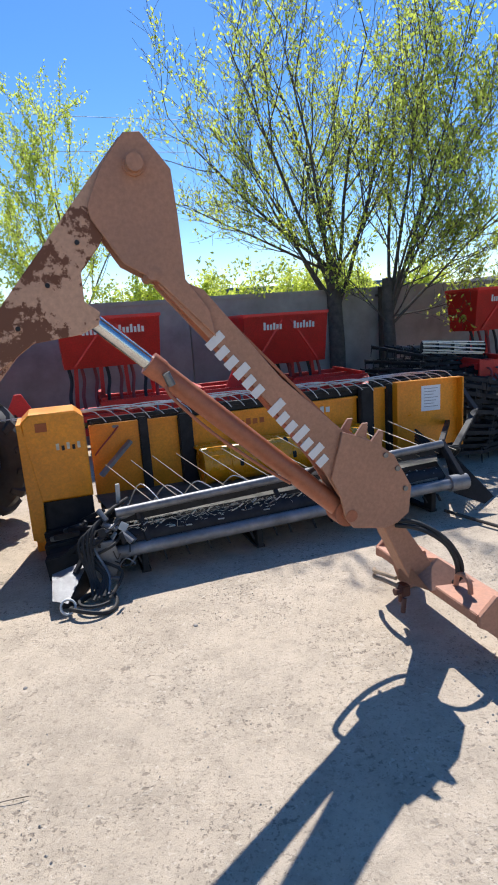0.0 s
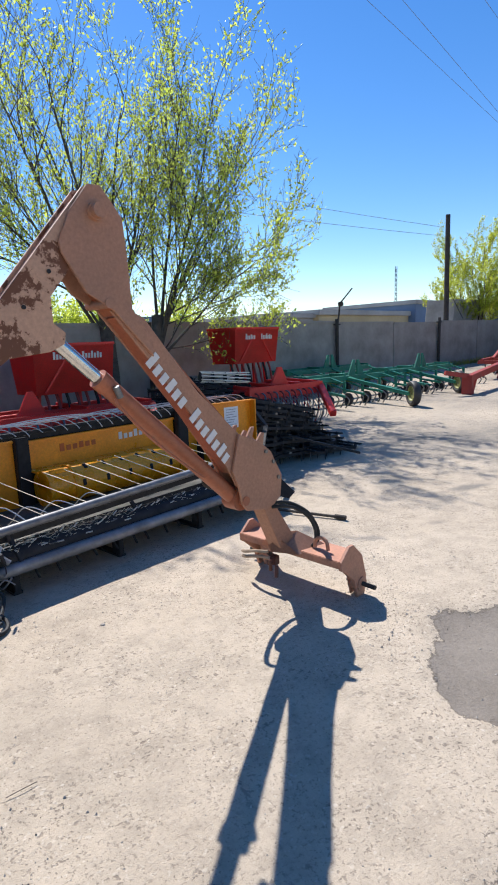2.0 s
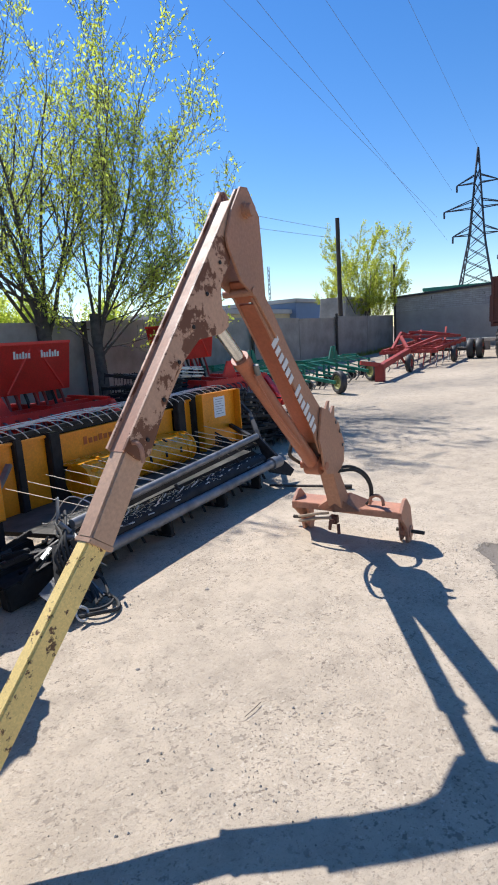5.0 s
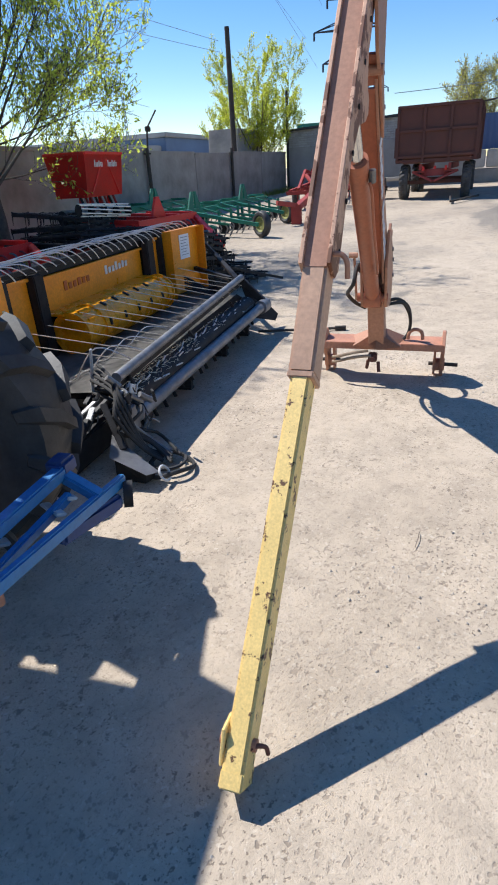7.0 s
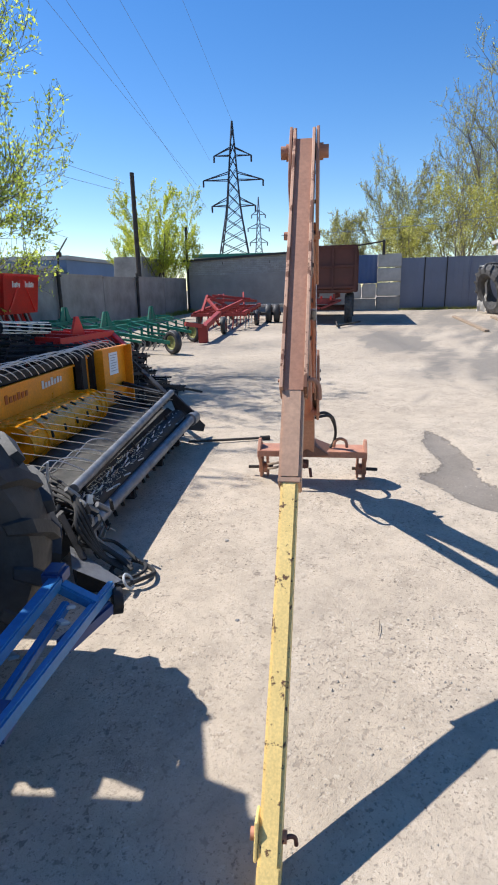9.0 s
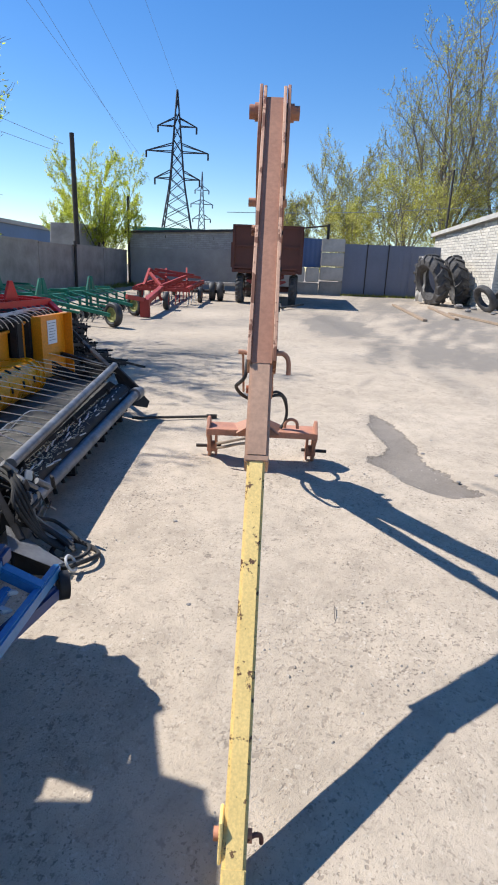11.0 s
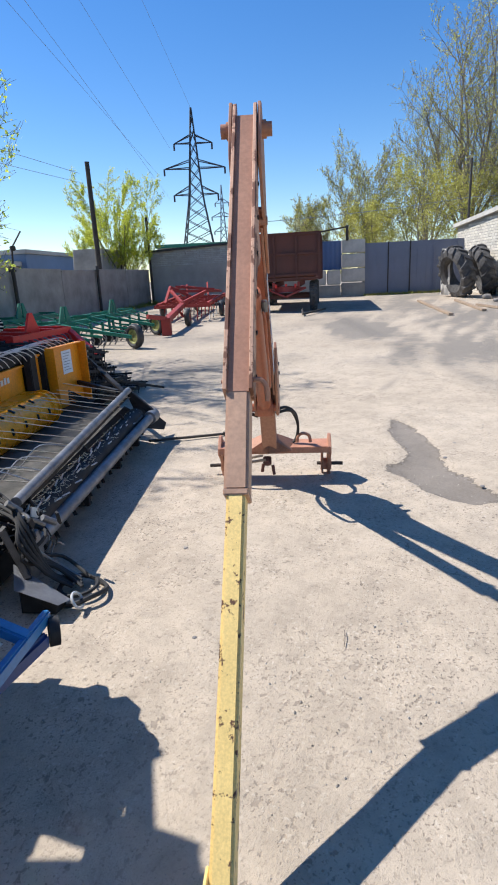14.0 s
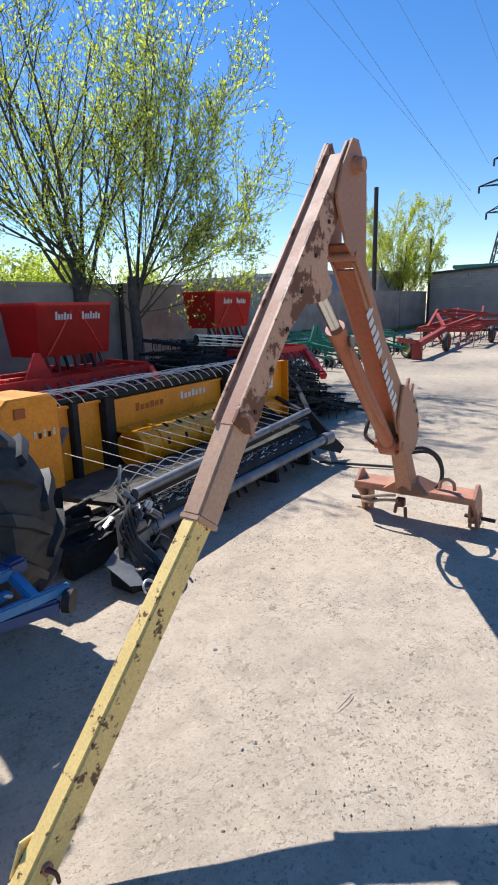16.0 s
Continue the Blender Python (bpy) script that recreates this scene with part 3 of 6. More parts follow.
    for k, w in enumerate((0.92, 0.88, 0.95, 0.92, 0.9, 0.95)):
        leaf = bmesh.new()
        box(leaf, (x + w / 2, 0, 1.6), (w - 0.03, 0.03, 2.02), None, 0.004)
        for i in range(5):
            box(leaf, (x + w * (i + 0.5) / 5, -0.018, 1.6), (0.03, 0.014, 1.95), None, 0.004)
        lf = part("leaf", leaf, M["gate"], gate)
        fr = bmesh.new()
        box(fr, (x + 0.0, -0.01, 1.6), (0.045, 0.06, 2.06), None, 0.004)
        part("stile", fr, M["pole"] if k in (1, 2) else M["gate"], lf)
        x += w
    fr = bmesh.new()
    box(fr, (2.7, 0.0, 0.56), (5.5, 0.08, 0.05), None, 0.004)
    part("rail", fr, M["pole"], gate)
    return gate


build_end_wall()

SC = Vector((18.0, 2.6, 0))
SU = Vector((0.868, 0.497, 0)).normalized()
SV = Vector((SU.y, -SU.x, 0))


def build_shed():
    shed = thing("brick_shed", "small flat-roofed shed of white silicate brick", "shed")
    m = Matrix.Translation(SC) @ pose(0, 0, 0, 0, 0, math.degrees(math.atan2(SU.y, SU.x)))
    bm = bmesh.new()
    plate(bm, [(0, 0.2), (5.7, 0.2), (5.7, 3.1), (0, 3.45)], -4.6, 0.0)
    part("wall", bm, M["mortar"], shed, soft=False).matrix_world = m
    rows_of_bricks(shed, "bricks", SC + SU * 5.7, -SU, 5.7, 0.3, 3.02, M["brick_white"], bh=0.088, slope=0.06)
    rows_of_bricks(shed, "bricks", SC, SV, 4.6, 0.3, 3.35, M["brick_white"], bh=0.088)
    bm = bmesh.new()
    plate(bm, [(-0.12, 3.42), (5.85, 3.06), (5.85, 3.2), (-0.12, 3.58)], -4.75, 0.16)
    part("roof", bm, M["concrete_pale"], shed, "pale concrete roof slab edge").matrix_world = m
    bm = bmesh.new()
    box(bm, (0.0, 0.03, 1.9), (0.03, 0.07, 3.0), None, 0.004)
    part("downpipe", bm, M["brick_white"], shed).matrix_world = m


build_shed()

# ---- the jib ----
BU = Vector((0.913, 0.408, 0)).normalized()
BOOM = Matrix.Translation((-2.095, 1.92, 0)) @ pose(0, 0, 0, 0, 0, math.degrees(math.atan2(BU.y, BU.x)))


def build_jib():
    """In its own frame x runs from the foot to the mount and y away from the path."""
    jib = thing("crane_jib", "folded loader crane jib, brown primer with a cream telescopic foot", "crane jib", BOOM)
    up = (-0.707, 0, 0.707)
    # cream inner tube
    bm = bmesh.new()
    beam(bm, (0.022, -0.009, 0.040), (0.86, -0.012, 0.885), 0.058, 0.105, up, 0.008)
    inner = part("inner_tube", bm, M["cream"], jib, "cream yellow inner tube with rust chips")
    bm = bmesh.new()
    beam(bm, (0.018, -0.009, 0.036), (0.05, -0.009, 0.068), 0.0595, 0.1065, up, 0.004)
    part("end_cap", bm, M["cream"], inner)
    bm = bmesh.new()
    plate(bm, [(0.02, 0.10), (0.08, 0.06), (0.13, 0.11), (0.12, 0.17), (0.06, 0.18)], 0.021, 0.031, 0.003)
    part("cheek", bm, M["cream"], inner)
    bm = bmesh.new()
    tube(bm, (0.085, -0.05, 0.115), (0.085, 0.045, 0.115), 0.016, 12)
    part("pin", bm, M["mount"], inner)
    bm = bmesh.new()
    sweep(bm, rounded([(0.07, -0.03, 0.11), (0.08, -0.052, 0.122), (0.092, -0.07, 0.108), (0.095, -0.074, 0.08)], 6), 0.006, 8)
    part("hook", bm, M["trailer"], inner, "small rusty hook")
    # outer sleeve
    bm = bmesh.new()
    s_up = (-0.8, 0, 0.6)
    beam(bm, (0.808, -0.012, 0.826), (1.03, -0.012, 1.115), 0.078, 0.125, s_up, 0.009)
    sleeve = part("sleeve", bm, M["sleeve"], jib, "pale brown outer sleeve")
    bm = bmesh.new()
    beam(bm, (0.800, -0.012, 0.816), (0.812, -0.012, 0.832), 0.0795, 0.1265, s_up, 0.003)
    part("collar", bm, M["sleeve"], sleeve)
    bm = bmesh.new()
    tube(bm, (1.0, -0.06, 1.16), (1.0, 0.045, 1.16), 0.0065, 10)
    sweep(bm, rounded([(1.0, -0.05, 1.16), (1.0, -0.085, 1.163), (1.0, -0.105, 1.14), (1.0, -0.108, 1.09)], 5), 0.0085, 10)
    part("lock_handle", bm, M["boom"], sleeve, "bent locking handle")
    # first arm: two side plates with a web between
    near = [(0.955, 1.145), (1.845, 2.205), (1.88, 2.215), (1.9, 2.12), (1.745, 1.86), (1.665, 1.765), (1.665, 1.66), (1.715, 1.62), (1.705, 1.575), (1.64, 1.545),
            (1.47, 1.525), (1.30, 1.405), (1.21, 1.27), (1.09, 1.095), (1.03, 1.085)]
    for y0, y1 in ((-0.064, -0.05), (0.024, 0.038)):
        bm = bmesh.new()
        plate(bm, near, y0, y1, 0.002)
        part("side_plate", bm, M["boom_worn"], jib, "side plate with peeling primer")
    bm = bmesh.new()
    beam(bm, (0.968, -0.013, 1.130), (1.823, -0.013, 2.150), 0.072, 0.012, (-0.77, 0, 0.64))
    part("web", bm, M["boom"], jib)
    bm = bmesh.new()
    beam(bm, (1.07, -0.013, 1.10), (1.46, -0.013, 1.55), 0.072, 0.012, (-0.77, 0, 0.64))
    part("web", bm, M["boom_worn"], jib)
    for k in range(7):
        t = k / 6
        bm = bmesh.new()
        c = Vector((0.985, 0, 1.10)).lerp(Vector((1.80, 0, 2.08)), 0.08 + 0.86 * t)
        tube(bm, c + Vector((0.03, -0.071, -0.02)), c + Vector((0.03, -0.066, -0.02)), 0.009, 8)
        part("bolt", bm, M["black"], jib)
    # apex
    apex = [(1.86, 2.215), (1.918, 2.22), (1.962, 2.168), (2.016, 2.1), (2.028, 1.93), (2.035, 1.72), (2.12, 1.6), (2.135, 1.505), (1.935, 1.715), (1.815, 1.784),
            (1.72, 1.936), (1.713, 1.98), (1.772, 2.105)]
    for y0, y1 in ((-0.082, -0.068), (0.042, 0.056)):
        bm = bmesh.new()
        plate(bm, apex, y0, y1, 0.002)
        part("cheek_plate", bm, M["boom"], jib, "brown apex cheek plate")
    bm = bmesh.new()
    tube(bm, (1.885, -0.125, 2.11), (1.885, 0.1, 2.11), 0.03, 16)
    tube(bm, (1.885, -0.1, 2.11), (1.885, 0.075, 2.11), 0.038, 16)
    part("apex_pin", bm, M["boom"], jib, "stout hinge pin with bosses")
    bm = bmesh.new()
    box(bm, (1.93, -0.013, 1.745), (0.02, 0.11, 0.12), Euler((0, radians(-35), 0)).to_matrix(), 0.002)
    part("stiffener", bm, M["boom_red"], jib)
    # second arm
    lower = [(2.02, 1.72), (2.105, 1.68), (2.4, 1.315), (2.70, 1.035), (2.72, 0.9), (2.645, 0.765), (2.56, 0.915), (2.35, 1.205), (2.13, 1.475), (1.93, 1.71)]
    for y0, y1 in ((-0.066, -0.054), (0.038, 0.05)):
        bm = bmesh.new()
        plate(bm, lower, y0, y1, 0.002)
        part("side_plate", bm, M["boom"], jib, "smooth brown side plate")
    bm = bmesh.new()
    beam(bm, (2.08, -0.008, 1.685), (2.69, -0.008, 1.03), 0.09, 0.012, (0.75, 0, 0.66))
    part("flange", bm, M["boom_red"], jib)
    bm = bmesh.new()
    beam(bm, (1.975, -0.008, 1.685), (2.635, -0.008, 0.84), 0.09, 0.012, (0.75, 0, 0.66))
    part("flange", bm, M["boom_red"], jib)
    bm = bmesh.new()
    tube(bm, (1.915, -0.09, 1.74), (1.915, 0.09, 1.74), 0.02, 12)
    part("stop_pin", bm, M["boom"], jib)
    d = Vector((2.60 - 2.155, 0, 0.965 - 1.505)).normalized()
    side = Vector((-d.z, 0, d.x)) * -1
    side = side if side.z > 0 else -side
    letters(jib, M["white_mark"], Vector((2.115, -0.069, 1.50)) - side * 0.035, d, side, (0, -1, 0),
            (0.080, 0.056, 0.056, 0.072, 0.056, 0.056, 0, 0.080, 0.056, 0.056, 0.080, 0.056, 0.076, 0.056), 0.0535)
    # knuckle plates
    knuckle = [(2.66, 1.06), (2.74, 1.03), (2.83, 0.985), (2.91, 0.925), (3.0, 0.765), (2.985, 0.64), (2.925, 0.6), (2.86, 0.585), (2.70, 0.615), (2.665, 0.66), (2.64, 0.77), (2.6, 0.86)]
    for y0, y1 in ((-0.086, -0.07), (0.055, 0.071)):
        bm = bmesh.new()
        plate(bm, knuckle, y0, y1, 0.002)
        part("knuckle_plate", bm, M["boom"], jib, "brown knuckle plate")
    bm = bmesh.new()
    plate(bm, [(2.72, 0.98), (2.9, 0.9), (2.96, 0.76), (2.94, 0.66), (2.84, 0.62), (2.74, 0.68)], -0.069, 0.054, 0.002)
    part("knuckle_core", bm, M["boom"], jib)
    for y in (-0.075, 0.062):
        bm = bmesh.new()
        plate(bm, [(2.71, 1.02), (2.76, 1.085), (2.785, 1.085), (2.765, 1.03), (2.80, 1.0), (2.84, 1.045), (2.862, 1.04), (2.85, 0.97), (2.78, 0.96)], y - 0.008, y + 0.008, 0.002)
        part("lug", bm, M["boom"], jib)
    for x, z in ((2.865, 0.93), (2.925, 0.86), (2.965, 0.76)):
        bm = bmesh.new()
        tube(bm, (x, -0.094, z), (x, 0.094, z), 0.012, 10)
        part("bolt", bm, M["steel"], jib)
    # cylinder
    bm = bmesh.new()
    tube(bm, (1.665, 0, 1.615), (1.90, 0, 1.40), 0.03, 18)
    cyl = part("piston_rod", bm, M["chrome"], jib, "bright chromed piston rod")
    bm = bmesh.new()
    tube(bm, (1.665, -0.062, 1.6), (1.665, 0.062, 1.6), 0.022, 14)
    tube(bm, (1.665, -0.03, 1.6), (1.665, 0.03, 1.6), 0.04, 14)
    part("rod_eye", bm, M["boom_worn"], cyl)
    bm = bmesh.new()
    tube(bm, (1.885, 0, 1.415), (2.66, 0, 0.70), 0.044, 22)
    tube(bm, (1.878, 0, 1.421), (1.92, 0, 1.383), 0.048, 22)
    barrel = part("cylinder_barrel", bm, M["boom_red"], jib, "red-brown hydraulic cylinder barrel")
    bm = bmesh.new()
    tube(bm, (2.69, -0.09, 0.675), (2.69, 0.09, 0.675), 0.028, 14)
    tube(bm, (2.69, -0.05, 0.675), (2.69, 0.05, 0.675), 0.062, 18)
    part("cylinder_eye", bm, M["boom_red"], barrel)
    bm = bmesh.new()
    sweep(bm, rounded([(1.93, -0.05, 1.33), (1.95, -0.06, 1.28), (2.1, -0.058, 1.12), (2.3, -0.056, 0.95), (2.42, -0.05, 0.86)], 6), 0.007, 8)
    part("oil_pipe", bm, M["boom_red"], barrel)
    bm = bmesh.new()
    tube(bm, (1.93, -0.06, 1.38), (1.95, -0.06, 1.33), 0.016, 10)
    part("oil_port", bm, M["steel"], barrel)
    # neck and mount
    bm = bmesh.new()
    plate(bm, [(2.84, 0.64), (2.945, 0.62), (3.155, 0.31), (3.12, 0.26), (3.02, 0.26)], -0.052, 0.052, 0.004)
    part("neck", bm, M["boom"], jib)
    bm = bmesh.new()
    for s in (-1, 1):
        v = [bm.verts.new(p) for p in ((3.0, 0, 0.38), (3.17, s * 0.05, 0.36), (3.28, s * 0.2, 0.27), (3.05, s * 0.16, 0.262), (2.98, 0, 0.262))]
        bm.faces.new(v)
        bm.faces.new((v[0], v[4], v[3]))
    w = bmesh.ops.solidify(bm, geom=bm.faces[:], thickness=0.012)
    part("skirt", bm, M["boom"], jib, "folded skirt plate at the neck")
    bm = bmesh.new()
    box(bm, (3.19, -0.03, 0.268), (0.22, 0.82, 0.016), None, 0.004)
    mount = part("mount_plate", bm, M["mount"], jib, "salmon mounting plate with hook ends")
    bm = bmesh.new()
    box(bm, (3.09, -0.03, 0.248), (0.016, 0.8, 0.04), None, 0.003)
    box(bm, (3.29, -0.03, 0.248), (0.016, 0.8, 0.04), None, 0.003)
    part("side_rail", bm, M["mount"], mount)
    for s, e in ((-1, -0.44), (1, 0.38)):
        bm = bmesh.new()
        plate(bm, [(3.085, 0.27), (3.17, 0.345), (3.21, 0.345), (3.30, 0.26), (3.345, 0.11), (3.325, 0.0), (3.25, 0.0), (3.21, 0.12), (3.12, 0.20), (3.085, 0.22)], e - 0.012, e + 0.012, 0.003)
        hook = part("hook_end", bm, M["mount"], mount)
        bm = bmesh.new()
        plate(bm, [(3.22, 0.255), (3.29, 0.255), (3.33, 0.1), (3.315, 0.005), (3.26, 0.005), (3.23, 0.12)], e - s * 0.05 - 0.008, e - s * 0.05 + 0.008, 0.003)
        part("hook_end", bm, M["mount"], mount)
        bm = bmesh.new()
        tube(bm, (3.29, e - s * 0.06, 0.075), (3.29, e + s * 0.02, 0.075), 0.045, 16)
        part("gusset", bm, M["mount"], mount)
        bm = bmesh.new()
        tube(bm, (3.29, e - s * 0.09, 0.08), (3.29, e + s * 0.11, 0.075), 0.014, 10)
        part("mount_pin", bm, M["pole"], mount)
    bm = bmesh.new()
    sweep(bm, rounded([(3.16, -0.2, 0.29), (3.16, -0.21, 0.34), (3.16, -0.25, 0.36), (3.16, -0.29, 0.34), (3.16, -0.3, 0.29)], 5), 0.012, 8)
    part("lifting_eye", bm, M["boom"], mount)
    # valve and hoses
    bm = bmesh.new()
    box(bm, (3.02, 0.02, 0.195), (0.05, 0.06, 0.06), None, 0.006)
    tube(bm, (2.97, 0.02, 0.19), (3.0, 0.02, 0.19), 0.018, 12)
    tube(bm, (3.0, -0.02, 0.17), (2.985, -0.03, 0.10), 0.012, 10)
    tube(bm, (3.02, 0.05, 0.17), (3.03, 0.06, 0.11), 0.012, 10)
    part("valve_block", bm, M["trailer"], jib, "small oily valve block")
    for a, b in ((0.2, 0.0), (0.235, 0.02)):
        bm = bmesh.new()
        sweep(bm, rounded([(3.0, 0.03 + b, a + 0.01), (2.98, 0.14, a), (2.99, 0.24, a - 0.03), (3.02, 0.3, a - 0.05)], 5), 0.011, 8)
        part("copper_pipe", bm, M["wood"], jib, "bare pipe ends")
    for k in (0, 1):
        bm = bmesh.new()
        o = 0.022 * k
        sweep(bm, rounded([(2.93, -0.06, 0.6 - o), (3.0, -0.13 - o, 0.6 - o), (3.1, -0.19, 0.53 - o), (3.17 - o, -0.21, 0.42), (3.19 - o, -0.2, 0.33), (3.17, -0.17, 0.285)], 7), 0.011, 8)
        part("hose", bm, M["rubber"], jib, "black rubber hose")
    bm = bmesh.new()
    sweep(bm, rounded([(2.96, 0.075, 0.55), (2.88, 0.13, 0.60), (2.75, 0.16, 0.68), (2.61, 0.125, 0.74), (2.54, 0.095, 0.79), (2.58, 0.088, 0.86), (2.67, 0.088, 0.87), (2.75, 0.088, 0.82)], 7), 0.012, 8)
    part("hose", bm, M["rubber"], jib, "looped black rubber hose")
    bm = bmesh.new()
    tube(bm, (2.78, 0.11, 0.64), (2.70, 0.12, 0.92), 0.008, 8)
    tube(bm, (2.70, 0.1, 0.92), (2.70, 0.15, 0.92), 0.016, 8)
    part("control_rod", bm, M["boom_worn"], jib)


build_jib()

# ---- yellow header ----
HH = Matrix.Translation((0.0, 5.0, 0.0)) @ pose(0, 0, 0, 0, 0, math.degrees(math.atan2(0.435, 0.90)))


def build_header():
    """x along the header, y away from the path."""
    hd = thing("combine_header", "yellow pick-up header with a spring-tine reel, lying on the concrete", "combine header", HH)
    y = M["header"]

    def sheet(name, x0, x1, z0, z1, yy, mat, label="", lip=0.025, th=0.02):
        bm = bmesh.new()
        box(bm, ((x0 + x1) / 2, yy, (z0 + z1) / 2), (x1 - x0, th, z1 - z0), None, 0.004)
        box(bm, ((x0 + x1) / 2, yy - lip / 2, z1 - 0.01), (x1 - x0, lip + th, 0.02), None, 0.004)
        return part(name, bm, mat, hd, label)

    sheet("back_panel", -1.50, -1.12, 0.22, 0.85, 0.31, y, "amber yellow back panel")
    sheet("back_panel", -1.05, -0.80, 0.18, 0.845, 0.32, y)
    mid = sheet("back_panel", -0.69, 0.87, 0.56, 0.825, 0.32, y, "wide amber centre panel with lettering bars")
    sheet("back_panel", 1.0, 1.145, 0.28, 0.885, 0.28, y)
    # angled end panel with folded edges
    PA, PB = Vector((1.195, 0.215, 0)), Vector((1.835, 0.125, 0))
    PD = (PB - PA).normalized()
    PN = Vector((PD.y, -PD.x, 0))
    rise = Vector((0, 0, 1))
    bm = bmesh.new()
    beam(bm, PA + rise * 0.605, PB + rise * 0.605, 0.02, 0.62, bev=0.004)
    right = part("end_panel", bm, y, hd, "amber end panel with a paper notice")
    for p in (PA, PB):
        bm = bmesh.new()
        beam(bm, p + PN * 0.05 + rise * 0.29, p + PN * 0.05 + rise * 0.925, 0.10, 0.016, up=PD, bev=0.003)
        part("end_rib", bm, y, right)
    bm = bmesh.new()
    beam(bm, PA + PN * 0.03 + rise * 0.918, PB + PN * 0.03 + rise * 0.918, 0.06, 0.012, bev=0.003)
    part("top_fold", bm, y, right)
    bm = bmesh.new()
    n0, n1 = PA + PD * 0.275 + PN * 0.013, PA + PD * 0.465 + PN * 0.013
    beam(bm, n0 + rise * 0.745, n1 + rise * 0.745, 0.004, 0.235)
    note = part("paper_notice", bm, M["paper"], right, "white paper notice", soft=False)
    for k in range(7):
        bm = bmesh.new()
        q = PN * 0.003 + rise * (0.835 - 0.028 * k)
        beam(bm, n0 + PD * 0.025 + q, n1 - PD * (0.025 + 0.02 * (k % 3)) + q, 0.002, 0.006)
        part("print_bar", bm, M["ink"], note, soft=False)
    letters(mid, M["red_mark"], (-0.40, 0.306, 0.685), (1, 0, 0.03), (0, 0, 1), (0, -1, 0), (0.068, 0.046, 0.046, 0.056, 0.046, 0.046), 0.062)
    letters(mid, M["white_mark"], (0.20, 0.306, 0.70), (1, 0, 0.03), (0, 0, 1), (0, -1, 0), (0.068, 0.046, 0.046, 0.068, 0.046, 0.056, 0.046), 0.058)
    # black uprights
    for x0, x1, z0, z1, yy in ((-1.12, -1.05, 0.18, 0.87, 0.29), (-0.80, -0.69, 0.16, 0.86, 0.28), (0.87, 1.0, 0.2, 0.90, 0.26), (1.145, 1.19, 0.25, 0.91, 0.25)):
        bm = bmesh.new()
        box(bm, ((x0 + x1) / 2, yy, (z0 + z1) / 2), (x1 - x0, 0.07, z1 - z0), None, 0.008)
        part("upright", bm, M["black"], hd, "black upright")
    bm = bmesh.new()
    box(bm, (0.16, 0.36, 0.56), (3.32, 0.03, 0.66), None, 0.004)
    part("back_sheet", bm, M["black"], hd)
    bm = bmesh.new()
    beam(bm, (-1.50, 0.36, 0.845), (1.83, 0.35, 0.875), 0.08, 0.05, bev=0.008)
    part("top_beam", bm, M["black"], hd, "black top beam")
    bm = bmesh.new()
    beam(bm, (-1.48, 0.35, 0.21), (1.82, 0.35, 0.21), 0.12, 0.1, bev=0.01)
    part("bottom_beam", bm, M["black"], hd)
    # floor tray of the auger
    bm = bmesh.new()
    v = [bm.verts.new(p) for p in ((-1.52, 0.3, 0.29), (1.75, 0.3, 0.27), (1.08, -0.55, 0.34), (-1.42, -0.61, 0.33))]
    bm.faces.new(v)
    bmesh.ops.solidify(bm, geom=bm.faces[:], thickness=0.01)
    part("floor_tray", bm, M["tray"], hd, "dusty grey auger floor")
    bm = bmesh.new()
    v = [bm.verts.new(p) for p in ((-1.44, -0.60, 0.33), (1.08, -0.54, 0.36), (1.04, -0.79, 0.22), (-1.50, -0.71, 0.15))]
    bm.faces.new(v)
    bmesh.ops.solidify(bm, geom=bm.faces[:], thickness=0.01)
    part("pickup_deck", bm, M["black"], hd)
    # drum with fingers, its end housings and a lip beneath the panel
    bm = bmesh.new()
    tube(bm, (-0.68, 0.12, 0.44), (0.80, 0.12, 0.44), 0.15, 44)
    drum = part("auger_drum", bm, M["drum"], hd, "bright yellow auger drum")
    bm = bmesh.new()
    box(bm, (-0.57, 0.12, 0.49), (0.22, 0.26, 0.20), None, 0.05)
    part("drum_bearing", bm, M["drum"], drum)
    bm = bmesh.new()
    beam(bm, (-0.70, 0.23, 0.575), (0.84, 0.23, 0.575), 0.16, 0.016, bev=0.003)
    part("drum_lip", bm, M["drum"], drum)
    for x in (-0.45, 0.66, 0.77):
        bm = bmesh.new()
        tube(bm, (x - 0.011, 0.12, 0.44), (x + 0.011, 0.12, 0.44), 0.164, 40)
        part("drum_flange", bm, M["drum"], drum)
    for row, (a, n0x, step, cnt) in enumerate(((64, -0.32, 0.18, 5), (8, -0.38, 0.23, 5))):
        for k in range(cnt):
            bm = bmesh.new()
            x, t = n0x + k * step, radians(a)
            d = Vector((0, -math.cos(t), math.sin(t)))
            c0 = Vector((x, 0.12, 0.44))
            beam(bm, c0 + d * 0.145, c0 + d * 0.158, 0.055, 0.03, up=(1, 0, 0), bev=0.004)
            part("finger_slot", bm, M["black"], drum)
    # reel bar and wires over the top
    bm = bmesh.new()
    beam(bm, (-1.48, 0.30, 0.885), (1.82, 0.28, 0.92), 0.03, 0.03, bev=0.004)
    part("tine_bar", bm, M["black"], hd)
    rnd = random.Random(11)
